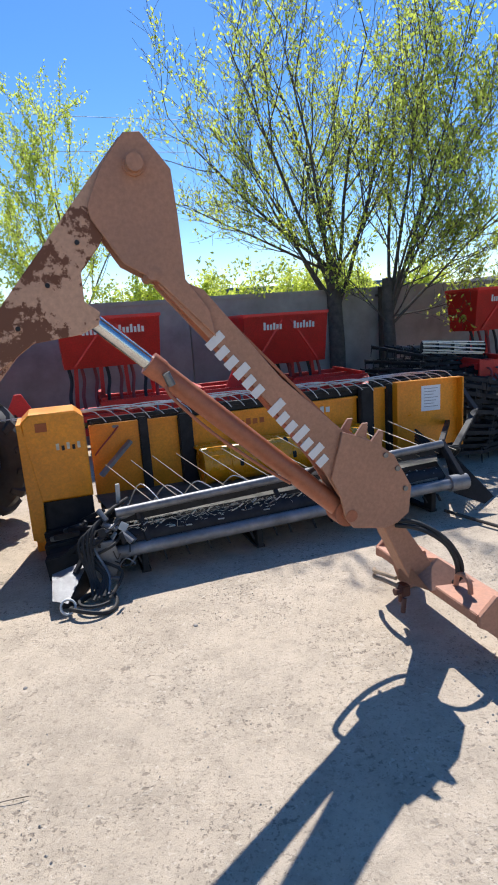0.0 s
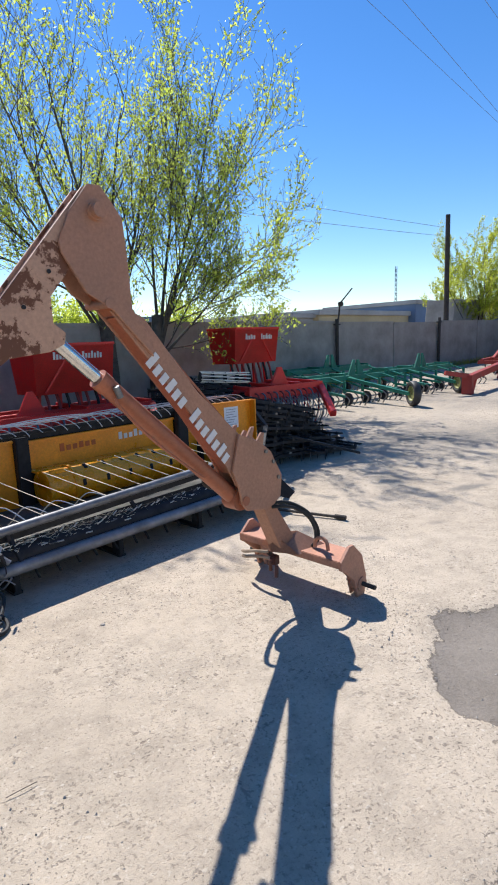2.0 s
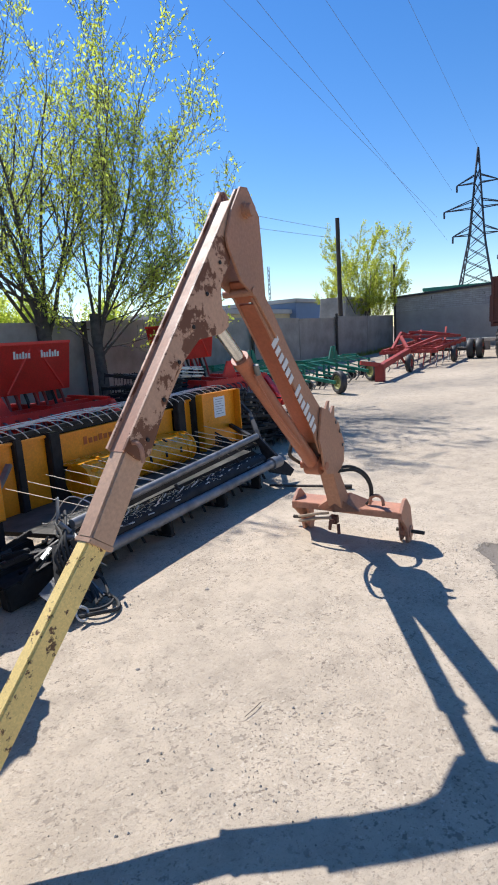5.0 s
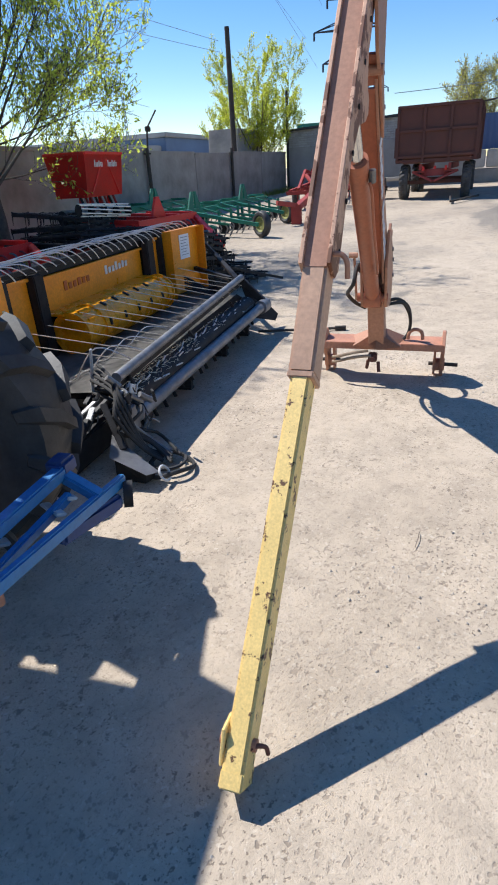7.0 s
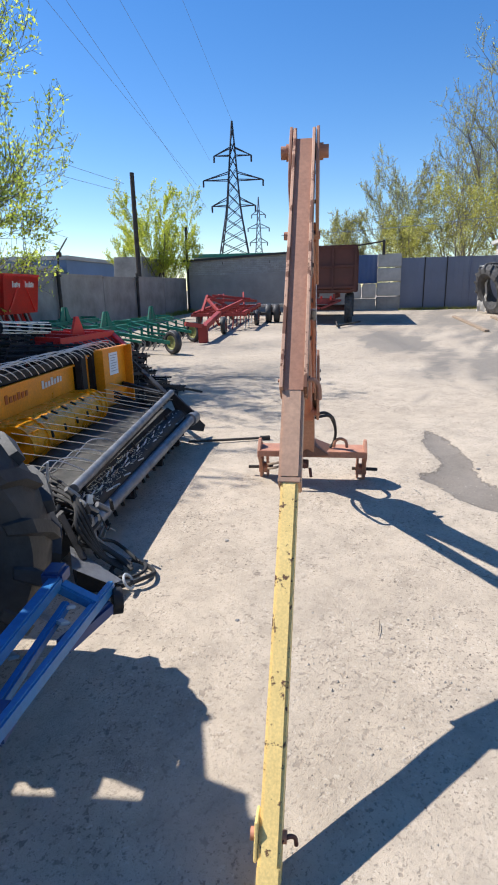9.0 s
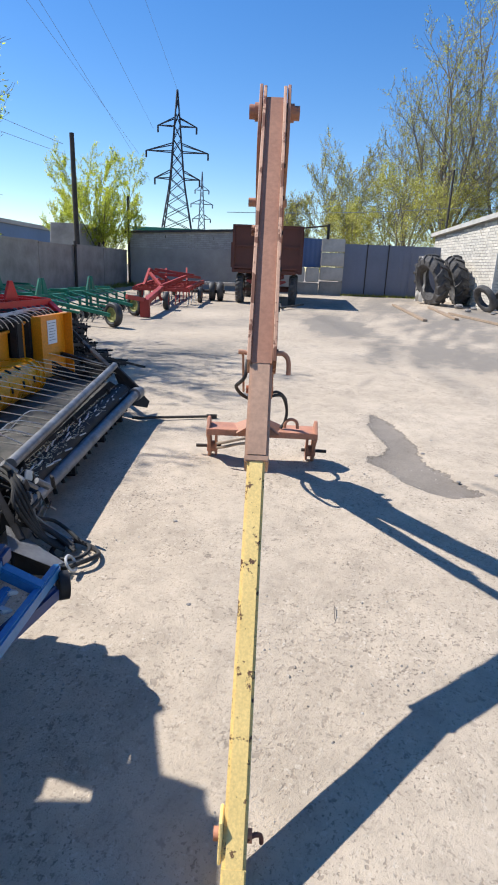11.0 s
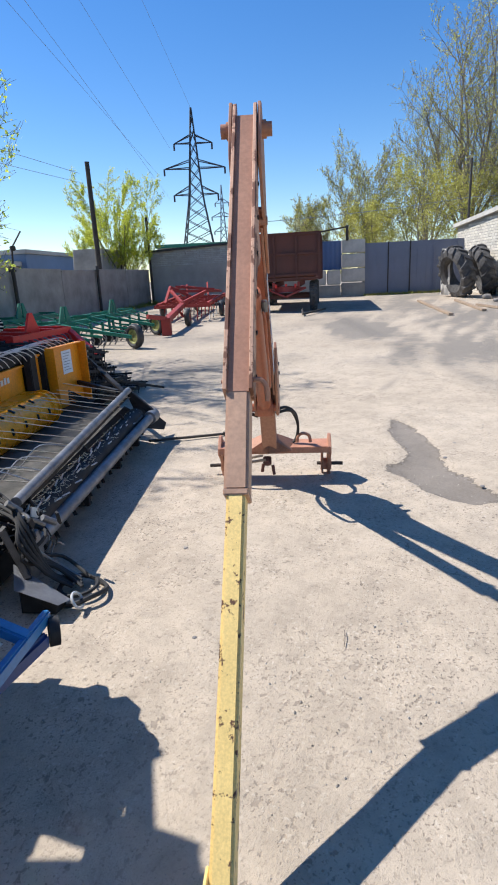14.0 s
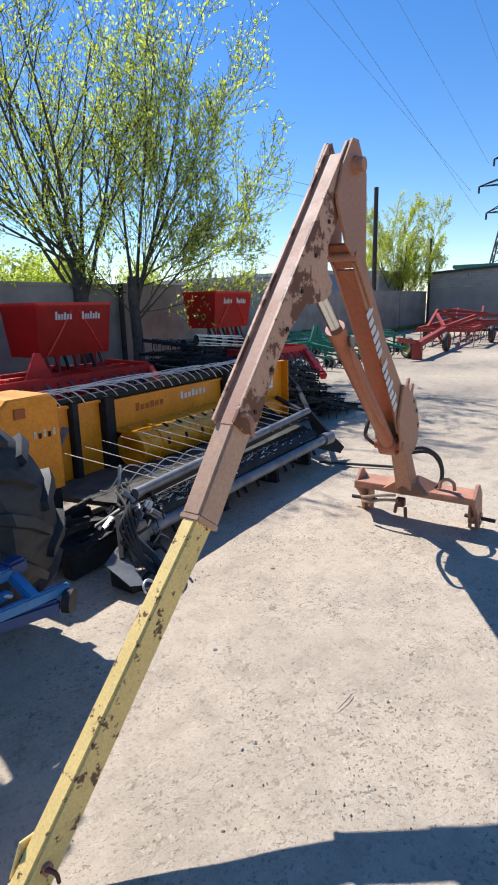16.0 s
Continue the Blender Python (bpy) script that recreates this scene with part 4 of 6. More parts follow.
    for k in range(30):
        x = -1.50 + k * 0.112
        bm = bmesh.new()
        q, w, e = 0.03 * rnd.random(), 0.05 * (rnd.random() - 0.5), rnd.uniform(0.55, 1.0)
        sweep(bm, rounded([(x - 0.8 * e, 0.37 + w, 0.93 + q), (x - 0.38 * e, 0.33 + w, 0.955 + q), (x + 0.0, 0.27, 0.955 + q), (x + 0.09, 0.22, 0.925), (x + 0.13, 0.2, 0.89 - q)], 4), 0.0042, 6)
        part("spring_tine", bm, M["wire"], hd)
    for k in range(15):
        x = -1.42 + k * 0.172 + 0.03 * rnd.random()
        bm = bmesh.new()
        lift = 0.04 * rnd.random()
        tube(bm, (x - 0.02 * rnd.random(), 0.0, 0.585 + lift), (x + 0.21, -0.61, 0.445), 0.0034, 6)
        part("stripper_rod", bm, M["straw_wire"], hd)
    for k in range(4):
        x = -1.38 + k * 0.21 + 0.12 * rnd.random()
        bm = bmesh.new()
        sweep(bm, rounded([(x + 0.2, -0.60, 0.43), (x + 0.1, -0.42, 0.47 + 0.06 * rnd.random()), (x + 0.02, -0.3, 0.36), (x + 0.12 * rnd.random(), -0.2, 0.33)], 5), 0.004, 6)
        part("bent_rod", bm, M["wire"], hd)
    # tubes at the front
    FL, FR = Vector((-1.45, -0.65, 0.425)), Vector((1.09, -0.59, 0.51))
    GL, GR = Vector((-1.50, -0.71, 0.185)), Vector((1.04, -0.79, 0.25))
    bm = bmesh.new()
    tube(bm, FL, FR, 0.030, 14)
    part("front_tube", bm, M["galv"], hd, "grey steel front tube")
    bm = bmesh.new()
    beam(bm, FL + Vector((0, 0.03, -0.045)), FR + Vector((0, 0.03, -0.045)), 0.03, 0.07, bev=0.004)
    part("front_angle", bm, M["black"], hd)
    bm = bmesh.new()
    tube(bm, GL, GR, 0.042, 18)
    part("gauge_tube", bm, M["galv"], hd, "grey gauge tube")
    bm = bmesh.new()
    beam(bm, GL + Vector((0.35, 0.06, 0.045)), GR + Vector((-0.1, 0.07, 0.04)), 0.05, 0.02, bev=0.003)
    part("cover_strip", bm, M["steel"], hd)
    for k in range(3):
        x = -1.30 + 0.95 * k
        bm = bmesh.new()
        beam(bm, (x, -0.63, 0.39), (x + 0.03, -0.72, 0.23), 0.035, 0.02, bev=0.003)
        part("tube_stay", bm, M["black"], hd)
    bm = bmesh.new()
    tube(bm, (-1.42, -0.62, 0.23), (1.0, -0.66, 0.27), 0.085, 16)
    roll = part("pickup_roller", bm, M["black"], hd, "dark pick-up roller with worn slats")
    for k in range(44):
        x = -1.40 + k * 0.0545
        bm = bmesh.new()
        a = rnd.uniform(0.4, 1.5)
        tube(bm, (x, -0.64 - 0.08 * math.cos(a), 0.25 + 0.08 * math.sin(a)), (x + 0.03, -0.64 - 0.12 * math.cos(a), 0.25 + 0.108 * math.sin(a)), 0.005, 5)
        part("tine", bm, M["wire"] if k % 3 else M["steel"], roll)
    for k in range(16):
        x = -1.38 + k * 0.155 + 0.05 * rnd.random()
        bm = bmesh.new()
        beam(bm, (x, -0.70, 0.15), (x + 0.02, -0.715, 0.075 + 0.03 * rnd.random()), 0.025, 0.01, up=(1, 0, 0), bev=0.002)
        part("guard", bm, M["black"], hd)
    for x in (-1.3, -0.5, 0.3, 0.95):
        bm = bmesh.new()
        plate(bm, [(x - 0.02, 0.0), (x + 0.02, 0.0), (x + 0.02, 0.3), (x - 0.02, 0.3)], -0.68, -0.58, 0.003)
        beam(bm, (x, -0.68, 0.01), (x, 0.35, 0.012), 0.06, 0.02)
        part("skid", bm, M["black"], hd)
        bm = bmesh.new()
        beam(bm, (x, 0.3, 0.2), (x, -0.62, 0.28), 0.04, 0.05)
        part("side_arm", bm, M["black"], hd)
    # yellow drive box
    bm = bmesh.new()
    plate(bm, [(-1.955, 0.42), (-1.545, 0.42), (-1.545, 0.985), (-1.60, 1.035), (-1.90, 1.035), (-1.955, 0.985)], -0.14, 0.25, 0.012)
    drive = part("drive_cover", bm, y, hd, "amber yellow drive cover box")
    bm = bmesh.new()
    plate(bm, [(-1.985, 0.16), (-1.90, 0.12), (-1.885, 0.44), (-1.955, 0.98), (-1.985, 0.98)], -0.145, 0.21, 0.004)
    part("outer_skin", bm, y, drive)
    bm = bmesh.new()
    box(bm, (-1.83, -0.146, 0.945), (0.075, 0.006, 0.06), None, 0.002)
    part("reflector", bm, M["red_mark"], drive, "small red reflector")
    for k in range(5):
        bm = bmesh.new()
        box(bm, (-1.74 + 0.035 * k, -0.143, 0.80 - 0.012 * (k % 2)), (0.02, 0.004, 0.045 - 0.012 * (k % 2)))
        part("decal_bar", bm, M["black"] if k in (1, 3) else M["straw"], drive, soft=False)
    bm = bmesh.new()
    box(bm, (-1.72, 0.06, 0.28), (0.34, 0.34, 0.30), None, 0.02)
    part("gear_case", bm, M["black"], hd)
    bm = bmesh.new()
    plate(bm, [(-1.98, 0.0), (-1.90, 0.0), (-1.91, 0.4), (-1.965, 0.4)], 0.05, 0.2, 0.004)
    part("foot", bm, y, hd)
    bm = bmesh.new()
    beam(bm, (-1.46, 0.14, 0.48), (-1.20, 0.24, 0.70), 0.05, 0.03, bev=0.004)
    part("grey_stay", bm, M["galv"], hd, "grey flat stay before the yellow panel")
    bm = bmesh.new()
    sweep(bm, rounded([(-1.48, 0.25, 0.62), (-1.43, 0.23, 0.68), (-1.34, 0.26, 0.76), (-1.28, 0.28, 0.82)], 5), 0.007, 7)
    part("brake_pipe", bm, M["red_old"], hd)
    bm = bmesh.new()
    box(bm, (-1.30, 0.29, 0.825), (0.05, 0.03, 0.03), None, 0.006)
    part("latch", bm, M["galv"], hd)
    # tangle of hoses and the divider shoe
    for k in range(9):
        x, z = -1.47 - 0.03 * (k % 4), 0.46 - 0.02 * k
        bm = bmesh.new()
        sweep(bm, rounded([(x + 0.12, -0.48, z), (x - 0.02, -0.64 - 0.02 * k, z - 0.02), (x - 0.14, -0.76, z - 0.1), (x - 0.16 + 0.02 * k, -0.86, 0.12), (x - 0.10, -0.94 - 0.012 * k, 0.05)], 5), 0.010, 7)
        part("hose", bm, M["rubber"] if k != 4 else M["steel"], hd, "black hydraulic hose" if k != 4 else "worn steel-braided hose")
    for k in range(6):
        bm = bmesh.new()
        a = rnd.uniform(0, 6.3)
        c = Vector((-1.53 + 0.12 * rnd.random(), -0.62 - 0.16 * rnd.random(), 0.3 + 0.12 * rnd.random()))
        tube(bm, c, c + Vector((0.1 * math.cos(a), 0.05 * math.sin(a), 0.07 * math.sin(a))), 0.018, 10)
        part("coupling", bm, M["galv"] if k % 2 else M["steel"], hd)
    bm = bmesh.new()
    plate(bm, [(-1.62, 0.06), (-1.50, 0.06), (-1.46, 0.16), (-1.49, 0.29), (-1.58, 0.29), (-1.65, 0.18)], -0.765, -0.74, 0.004)
    part("end_bracket", bm, M["galv"], hd, "grey pentagonal end bracket")
    shoe = bmesh.new()
    v = [shoe.verts.new(p) for p in ((-1.64, -0.68, 0.17), (-1.87, -0.79, 0.16), (-1.88, -0.99, 0.085), (-1.80, -1.02, 0.065))]
    shoe.faces.new(v)
    bmesh.ops.solidify(shoe, geom=shoe.faces[:], thickness=0.012)
    shoe = part("divider_shoe", shoe, M["shoe"], hd, "grey steel divider shoe")
    # black wedge that stands for the shade beneath the shoe's plate
    bm = bmesh.new()
    high = [bm.verts.new(p) for p in ((-1.66, -0.70, 0.145), (-1.84, -0.80, 0.13), (-1.85, -0.97, 0.066), (-1.79, -0.99, 0.05))]
    low = [bm.verts.new((p.co.x + 0.02, p.co.y + 0.02, 0.006)) for p in high]
    bm.faces.new(high)
    bm.faces.new(low[::-1])
    for k in range(4):
        bm.faces.new((high[k - 1], low[k - 1], low[k], high[k]))
    bmesh.ops.recalc_face_normals(bm, faces=bm.faces[:])
    part("shoe_body", bm, M["black"], shoe)
    bm = bmesh.new()
    beam(bm, (-1.74, -0.80, 0.14), (-1.58, -0.62, 0.32), 0.035, 0.02, bev=0.004)
    part("shoe_arm", bm, M["black"], hd)
    # two dark loops added in place of the hoses' shadow on the ground
    bm = bmesh.new()
    pts = [(-1.66 + 0.13 * math.cos(a), -1.02 + 0.12 * math.sin(a), 0.03 + 0.02 * math.sin(a * 2)) for a in np.linspace(0, 2 * math.pi, 25)]
    sweep(bm, pts, 0.012, 6)
    part("hose_coil", bm, M["rubber"], hd, "dark loop standing in for the hoses' shadow on the ground")
    bm = bmesh.new()
    pts = [(-1.64 + 0.10 * math.cos(a), -1.0 + 0.09 * math.sin(a), 0.045) for a in np.linspace(0.4, 5.4, 21)]
    sweep(bm, pts, 0.010, 6)
    part("hose_coil", bm, M["rubber"], hd, "second dark loop standing in for the hoses' shadow")
    bm = bmesh.new()
    pts = [(-1.80 + 0.04 * math.cos(a), -1.05 + 0.02 * math.sin(a), 0.06 + 0.035 * math.sin(a)) for a in np.linspace(0, 2 * math.pi, 17)]
    sweep(bm, pts, 0.007, 6)
    part("ring", bm, M["pale_steel"], hd, "pale steel ring")
    # chaff caught on the roller
    vs, fs = [], []
    for k in range(260):
        x, a = rnd.uniform(-1.38, 0.98) if k % 3 else rnd.uniform(-1.38, -0.3), rnd.uniform(0.6, 1.9)
        p = Vector((x, -0.64 - 0.095 * math.cos(a), 0.25 + 0.095 * math.sin(a)))
        u = Vector((rnd.uniform(-1, 1), rnd.uniform(-0.5, 0.5), rnd.uniform(-0.1, 0.4))).normalized() * rnd.uniform(0.006, 0.02)
        w = u.orthogonal().normalized() * 0.0016
        n = len(vs)
        vs += [p - u - w, p + u - w, p + u + w, p - u + w]
        fs.append((n, n + 1, n + 2, n + 3))
    me = bpy.data.meshes.new("chaff")
    me.from_pydata(vs, [], fs)
    me.materials.append(M["straw"])
    ch = new("chaff", me)
    ch.parent = hd
    tagged(ch, "pale dry chaff caught on the roller", kind="stuff")
    for k in range(34):
        c0 = Vector((-1.64 + 0.34 * rnd.random(), -0.86 + 0.36 * rnd.random(), 0.08 + 0.34 * rnd.random()))
        e = c0 + Vector((rnd.uniform(-0.14, 0.14), rnd.uniform(-0.08, 0.08), rnd.uniform(-0.08, 0.08)))
        e.z = max(e.z, 0.03)
        bm = bmesh.new()
        if k % 3:
            sweep(bm, rounded([c0, c0.lerp(e, 0.5) + Vector((0, 0, rnd.uniform(-0.05, 0.07))), e], 4), rnd.choice((0.004, 0.007, 0.010)), 6)
            part("hose_end", bm, M["rubber"] if k % 2 else M["galv"], hd)
        else:
            box(bm, c0, (rnd.uniform(0.03, 0.08), 0.012, rnd.uniform(0.03, 0.06)), Euler((rnd.random() * 3, rnd.random() * 3, 0)).to_matrix(), 0.003)
            part("bracket", bm, M["pale_steel"] if k % 4 == 0 else M["black"], hd)
    bm = bmesh.new()
    beam(bm, (-1.415, -0.46, 0.3), (-1.405, -0.49, 0.57), 0.03, 0.012, bev=0.003)
    part("post", bm, M["pale_steel"], hd, "pale steel post")
    # dark underframe and linkage between the drive box and the hoses
    for y, z in ((-0.12, 0.13), (-0.30, 0.10), (-0.50, 0.08)):
        bm = bmesh.new()
        beam(bm, (-1.90, y, z), (-1.42, y - 0.06, z + 0.05), 0.09, 0.16, bev=0.008)
        part("underframe_rail", bm, M["black"], hd)
    bm = bmesh.new()
    box(bm, (-1.66, -0.30, 0.17), (0.46, 0.42, 0.02), Euler((0.16, -0.1, 0.06)).to_matrix(), 0.004)
    part("underframe_plate", bm, M["black"], hd)
    for k in range(16):
        c0 = Vector((-1.90 + 0.03 * k, -0.20 - 0.12 * (k % 4), 0.16 + 0.05 * (k % 3)))
        bm = bmesh.new()
        beam(bm, c0, c0 + Vector((0.16, rnd.uniform(-0.12, 0.05), rnd.uniform(-0.03, 0.10))), 0.035, 0.03, bev=0.004)
        part("drive_linkage", bm, M["steel"] if k % 3 == 1 else M["black"], hd)
    # far end: swing arm, motor and pointed shield
    bm = bmesh.new()
    beam(bm, (1.11, -0.55, 0.52), (1.11, -0.82, 0.26), 0.05, 0.06, bev=0.006)
    part("swing_arm", bm, M["black"], hd, "black swing arm")
    bm = bmesh.new()
    tube(bm, (1.0, -0.79, 0.25), (1.15, -0.80, 0.25), 0.062, 18)
    part("end_motor", bm, M["galv"], hd, "grey hydraulic motor")
    bm = bmesh.new()
    v = [bm.verts.new(p) for p in ((1.13, -0.56, 0.46), (1.18, -0.66, 0.40), (1.36, -0.87, 0.11), (1.28, -0.86, 0.06), (1.14, -0.68, 0.12))]
    bm.faces.new(v)
    bmesh.ops.solidify(bm, geom=bm.faces[:], thickness=0.014)
    part("end_shield", bm, M["black"], hd, "black pointed end shield")
    for k in range(5):
        bm = bmesh.new()
        sweep(bm, rounded([(1.12, -0.50, 0.48), (1.22 + 0.03 * k, -0.5, 0.42), (1.3 + 0.03 * k, -0.25, 0.3), (1.35, 0.1, 0.36 + 0.03 * k)], 5), 0.011, 7)
        part("hose", bm, M["rubber"], hd)
    bm = bmesh.new()
    beam(bm, (1.7, 0.25, 0.2), (1.15, -0.52, 0.46), 0.05, 0.05)
    beam(bm, (1.8, 0.2, 0.5), (1.2, -0.45, 0.48), 0.04, 0.04)
    part("end_arm", bm, M["black"], hd)
    bm = bmesh.new()
    beam(bm, (1.86, 0.20, 0.90), (1.90, -0.05, 0.62), 0.06, 0.03, bev=0.004)
    beam(bm, (1.90, -0.05, 0.62), (1.30, -0.50, 0.44), 0.05, 0.03, bev=0.004)
    part("end_arm", bm, M["black"], hd)
    return hd


build_header()

bar = thing("steel_rod", "thin rusty steel rod lying on the concrete", "rod")
bm = bmesh.new()
sweep(bm, rounded([(1.22, 4.74, 0.03), (1.46, 4.44, 0.03), (1.70, 4.15, 0.03)], 4), 0.013, 8)
part("rod", bm, M["pole"], bar)
bm = bmesh.new()
tube(bm, (1.68, 4.18, 0.03), (1.74, 4.10, 0.03), 0.022, 8)
part("rod_end", bm, M["pole"], bar)


# ---- red seed drills ----
HU = Vector((0.90, 0.435, 0)).normalized()
HN = Vector((HU.y, -HU.x, 0))


def seed_drill(label, a0, a1, b, z0, z1, marks=True, depth=0.75, lean=0.12):
    """Hopper on a red tubular frame; x along the row, y away from the path."""
    o = Vector((3.04, 10.0, 0)) + HU * ((a0 + a1) / 2) + HN * b
    zg = H(o.x, o.y)
    th = thing("seed_drill", label, "seed drill", Matrix.Translation((o.x, o.y, zg)) @ pose(0, 0, 0, 0, 0, math.degrees(math.atan2(HU.y, HU.x))), group="red seed drills along the fence")
    w, t, u = (a1 - a0) / 2, z1 - zg, z0 - zg
    bm = bmesh.new()
    top = [(-w, 0.0, t), (w, 0.0, t), (w, depth, t), (-w, depth, t)]
    bot = [(-w + lean, 0.08, u), (w - lean, 0.08, u), (w - lean, depth - 0.1, u), (-w + lean, depth - 0.1, u)]
    vt, vb = [bm.verts.new(p) for p in top], [bm.verts.new(p) for p in bot]
    for i in range(4):
        bm.faces.new((vb[i], vb[(i + 1) % 4], vt[(i + 1) % 4], vt[i]))
    bm.faces.new(vb[::-1])
    bmesh.ops.solidify(bm, geom=bm.faces[:], thickness=0.012)
    hop = part("hopper", bm, M["red"], th, "bright red sheet steel hopper", soft=False)
    bm = bmesh.new()
    for p, q in ((top[0], top[1]), (top[1], top[2]), (top[2], top[3]), (top[3], top[0])):
        beam(bm, p, q, 0.035, 0.04, bev=0.004)
    part("rim", bm, M["red"], hop)
    bm = bmesh.new()
    box(bm, (0, depth / 2, t - 0.03), (2 * w - 0.03, depth - 0.03, 0.02), None, 0.004)
    part("lid", bm, M["red_old"], hop)
    for s in (-1, 1):
        bm = bmesh.new()
        beam(bm, (s * w * 0.1, 0.02, t - 0.08), (s * w * 0.75, 0.065, u + 0.03), 0.03, 0.025)
        part("brace", bm, M["red"], hop)
    if marks:
        p = w * 0.1
        nrm = Vector((0, -(t - u), -0.08)).normalized()
        upv = Vector((0, -0.08, t - u)).normalized()
        z = t - 0.2
        yy = 0.08 * (t - z) / (t - u) - 0.008
        letters(hop, M["white_mark"], (-w * 0.55, yy, z), (1, 0, 0), upv, nrm, (0.10, 0.07, 0.07, 0.09, 0.07, 0.07), p * 0.75)
        letters(hop, M["white_mark"], (w * 0.16, yy, z), (1, 0, 0), upv, nrm, (0.10, 0.07, 0.07, 0.10, 0.07, 0.09, 0.07), p * 0.75)
    n = max(7, int(2 * w / 0.15))
    for k in range(n):
        x = -w + lean + 0.05 + k * (2 * w - 2 * lean - 0.1) / (n - 1)
        bm = bmesh.new()
        sweep(bm, rounded([(x, 0.25, u + 0.02), (x + 0.02, 0.2, u - 0.16), (x - 0.02, 0.12, u - 0.36), (x, 0.05, max(0.12, u - 0.6))], 4), 0.022, 7)
        part("seed_tube", bm, M["red_old"] if k % 3 else M["rubber"], th)
    for yy, zz in ((0.05, 0.45), (0.55, 0.45), (-0.3, 0.32)):
        bm = bmesh.new()
        beam(bm, (-w - 0.15, yy, zz), (w + 0.15, yy, zz), 0.09, 0.09, bev=0.008)
        part("frame_beam", bm, M["red"], th)
    for x in (-w * 0.8, -w * 0.25, w * 0.3, w * 0.85):
        bm = bmesh.new()
        beam(bm, (x, -0.32, 0.34), (x, 0.6, 0.46), 0.06, 0.06, bev=0.006)
        beam(bm, (x, 0.3, 0.46), (x * 0.9, 0.3, u + 0.02), 0.05, 0.05, bev=0.006)
        part("frame_post", bm, M["red"], th)
    for k in range(n + 3):
        x = -w + k * 2 * w / (n + 2)
        bm = bmesh.new()
        sweep(bm, rounded([(x, -0.28, 0.36), (x, -0.4, 0.3), (x + 0.01, -0.42, 0.14), (x, -0.34, 0.02)], 4), 0.014, 6)
        part("tine", bm, M["red_old"] if k % 2 else M["black"], th)
    for s in (-1, 1):
        wheel(th, (s * (w + 0.05), 0.3, 0.3), 0.3, 0.14, 0.18, M["tyre"], M["red_old"], 0, turn=90)
    return th


seed_drill("red seed drill with a full-width hopper before the concrete fence", -6.5, -5.25, 0.15, 1.12, 1.72, lean=0.03)
seed_drill("red seed drill with pale lettering bars on its hopper", -4.15, -2.9, 0.2, 0.95, 1.62, lean=0.03)
seed_drill("tall red seed drill beside the black harrow stack", -0.31, 0.91, 0.2, 1.16, 1.80, lean=0.03)
d = seed_drill("low red seed drill beside the yellow header's drive end", -9.2, -7.4, -0.2, 1.0, 1.55, False)


def red_frame(label, p, q, z, rows=3, tines=12, band=0.0):
    """A long red tine frame with bent spring shanks."""
    p, q = Vector((*p, H(*p))), Vector((*q, H(*q)))
    L = (q - p).length
    th = thing("tine_frame", label, "cultivator", Matrix.Translation(p) @ pose(0, 0, 0, 0, 0, math.degrees(math.atan2(q.y - p.y, q.x - p.x))))
    for r in range(rows):
        bm = bmesh.new()
        beam(bm, (0, r * 0.4, z), (L, r * 0.4, z + 0.02 * r), 0.08, 0.08, bev=0.008)
        part("frame_beam", bm, M["red"], th)
        for k in range(tines):
            x = 0.1 + k * (L - 0.2) / (tines - 1) + 0.06 * (r % 2)
            bm = bmesh.new()
            sweep(bm, rounded([(x, r * 0.4, z - 0.02), (x + 0.02, r * 0.4 - 0.16, z - 0.05), (x, r * 0.4 - 0.2, z * 0.5), (x + 0.02, r * 0.4 - 0.06, 0.05)], 4), 0.014, 6)
            part("tine", bm, M["steel"] if k % 2 else M["red_old"], th)
    if band:
        bm = bmesh.new()
        box(bm, (L / 2, -0.07, z - 0.02), (L, 0.03, band), None, 0.006)
        part("front_band", bm, M["red"], th)
        bm = bmesh.new()
        beam(bm, (L - 0.02, -0.05, z), (L - 0.45, -0.75, 0.32), 0.1, 0.1, bev=0.01)
        part("side_arm", bm, M["red"], th)
        for k in range(22):
            x = 0.15 + k * (L - 0.2) / 21
            bm = bmesh.new()
            sweep(bm, rounded([(x, -0.1, z - 0.1), (x - 0.05, -0.3, z - 0.2), (x - 0.16, -0.5, z - 0.36), (x - 0.22, -0.5, z - 0.46)], 4), 0.008, 5)
            part("comb_tine", bm, M["galv"], th)
    for x in (0.05, L * 0.35, L * 0.7, L - 0.05):
        bm = bmesh.new()
        beam(bm, (x, -0.05, z + 0.06), (x, 0.4 * rows - 0.35, z + 0.08), 0.06, 0.06, bev=0.006)
        part("cross_beam", bm, M["red"], th)
    bm = bmesh.new()
    plate(bm, [(L / 2 - 0.22, z), (L / 2 + 0.22, z), (L / 2 + 0.04, z + 0.35), (L / 2 - 0.04, z + 0.35)], 0.1, 0.14, 0.004)
    part("headstock", bm, M["red"], th)
    for x in (0.3, L - 0.3):
        wheel(th, (x, 0.5, 0.2), 0.2, 0.12, 0.11, M["tyre"], M["red_old"], 0, turn=0)
    return th


red_frame("red spring-tine cultivator standing behind the yellow header", (-2.3, 7.0), (1.0, 8.5), 0.62, 3, 20, band=0.16)
red_frame("red spring-tine frame with grey shanks behind the black harrows", (2.35, 7.98), (3.85, 8.42), 0.70, band=0.2)
red_frame("red tine cultivator far down the machine row", (-4.2, 5.9), (-1.9, 7.0), 0.5, 2, 9)


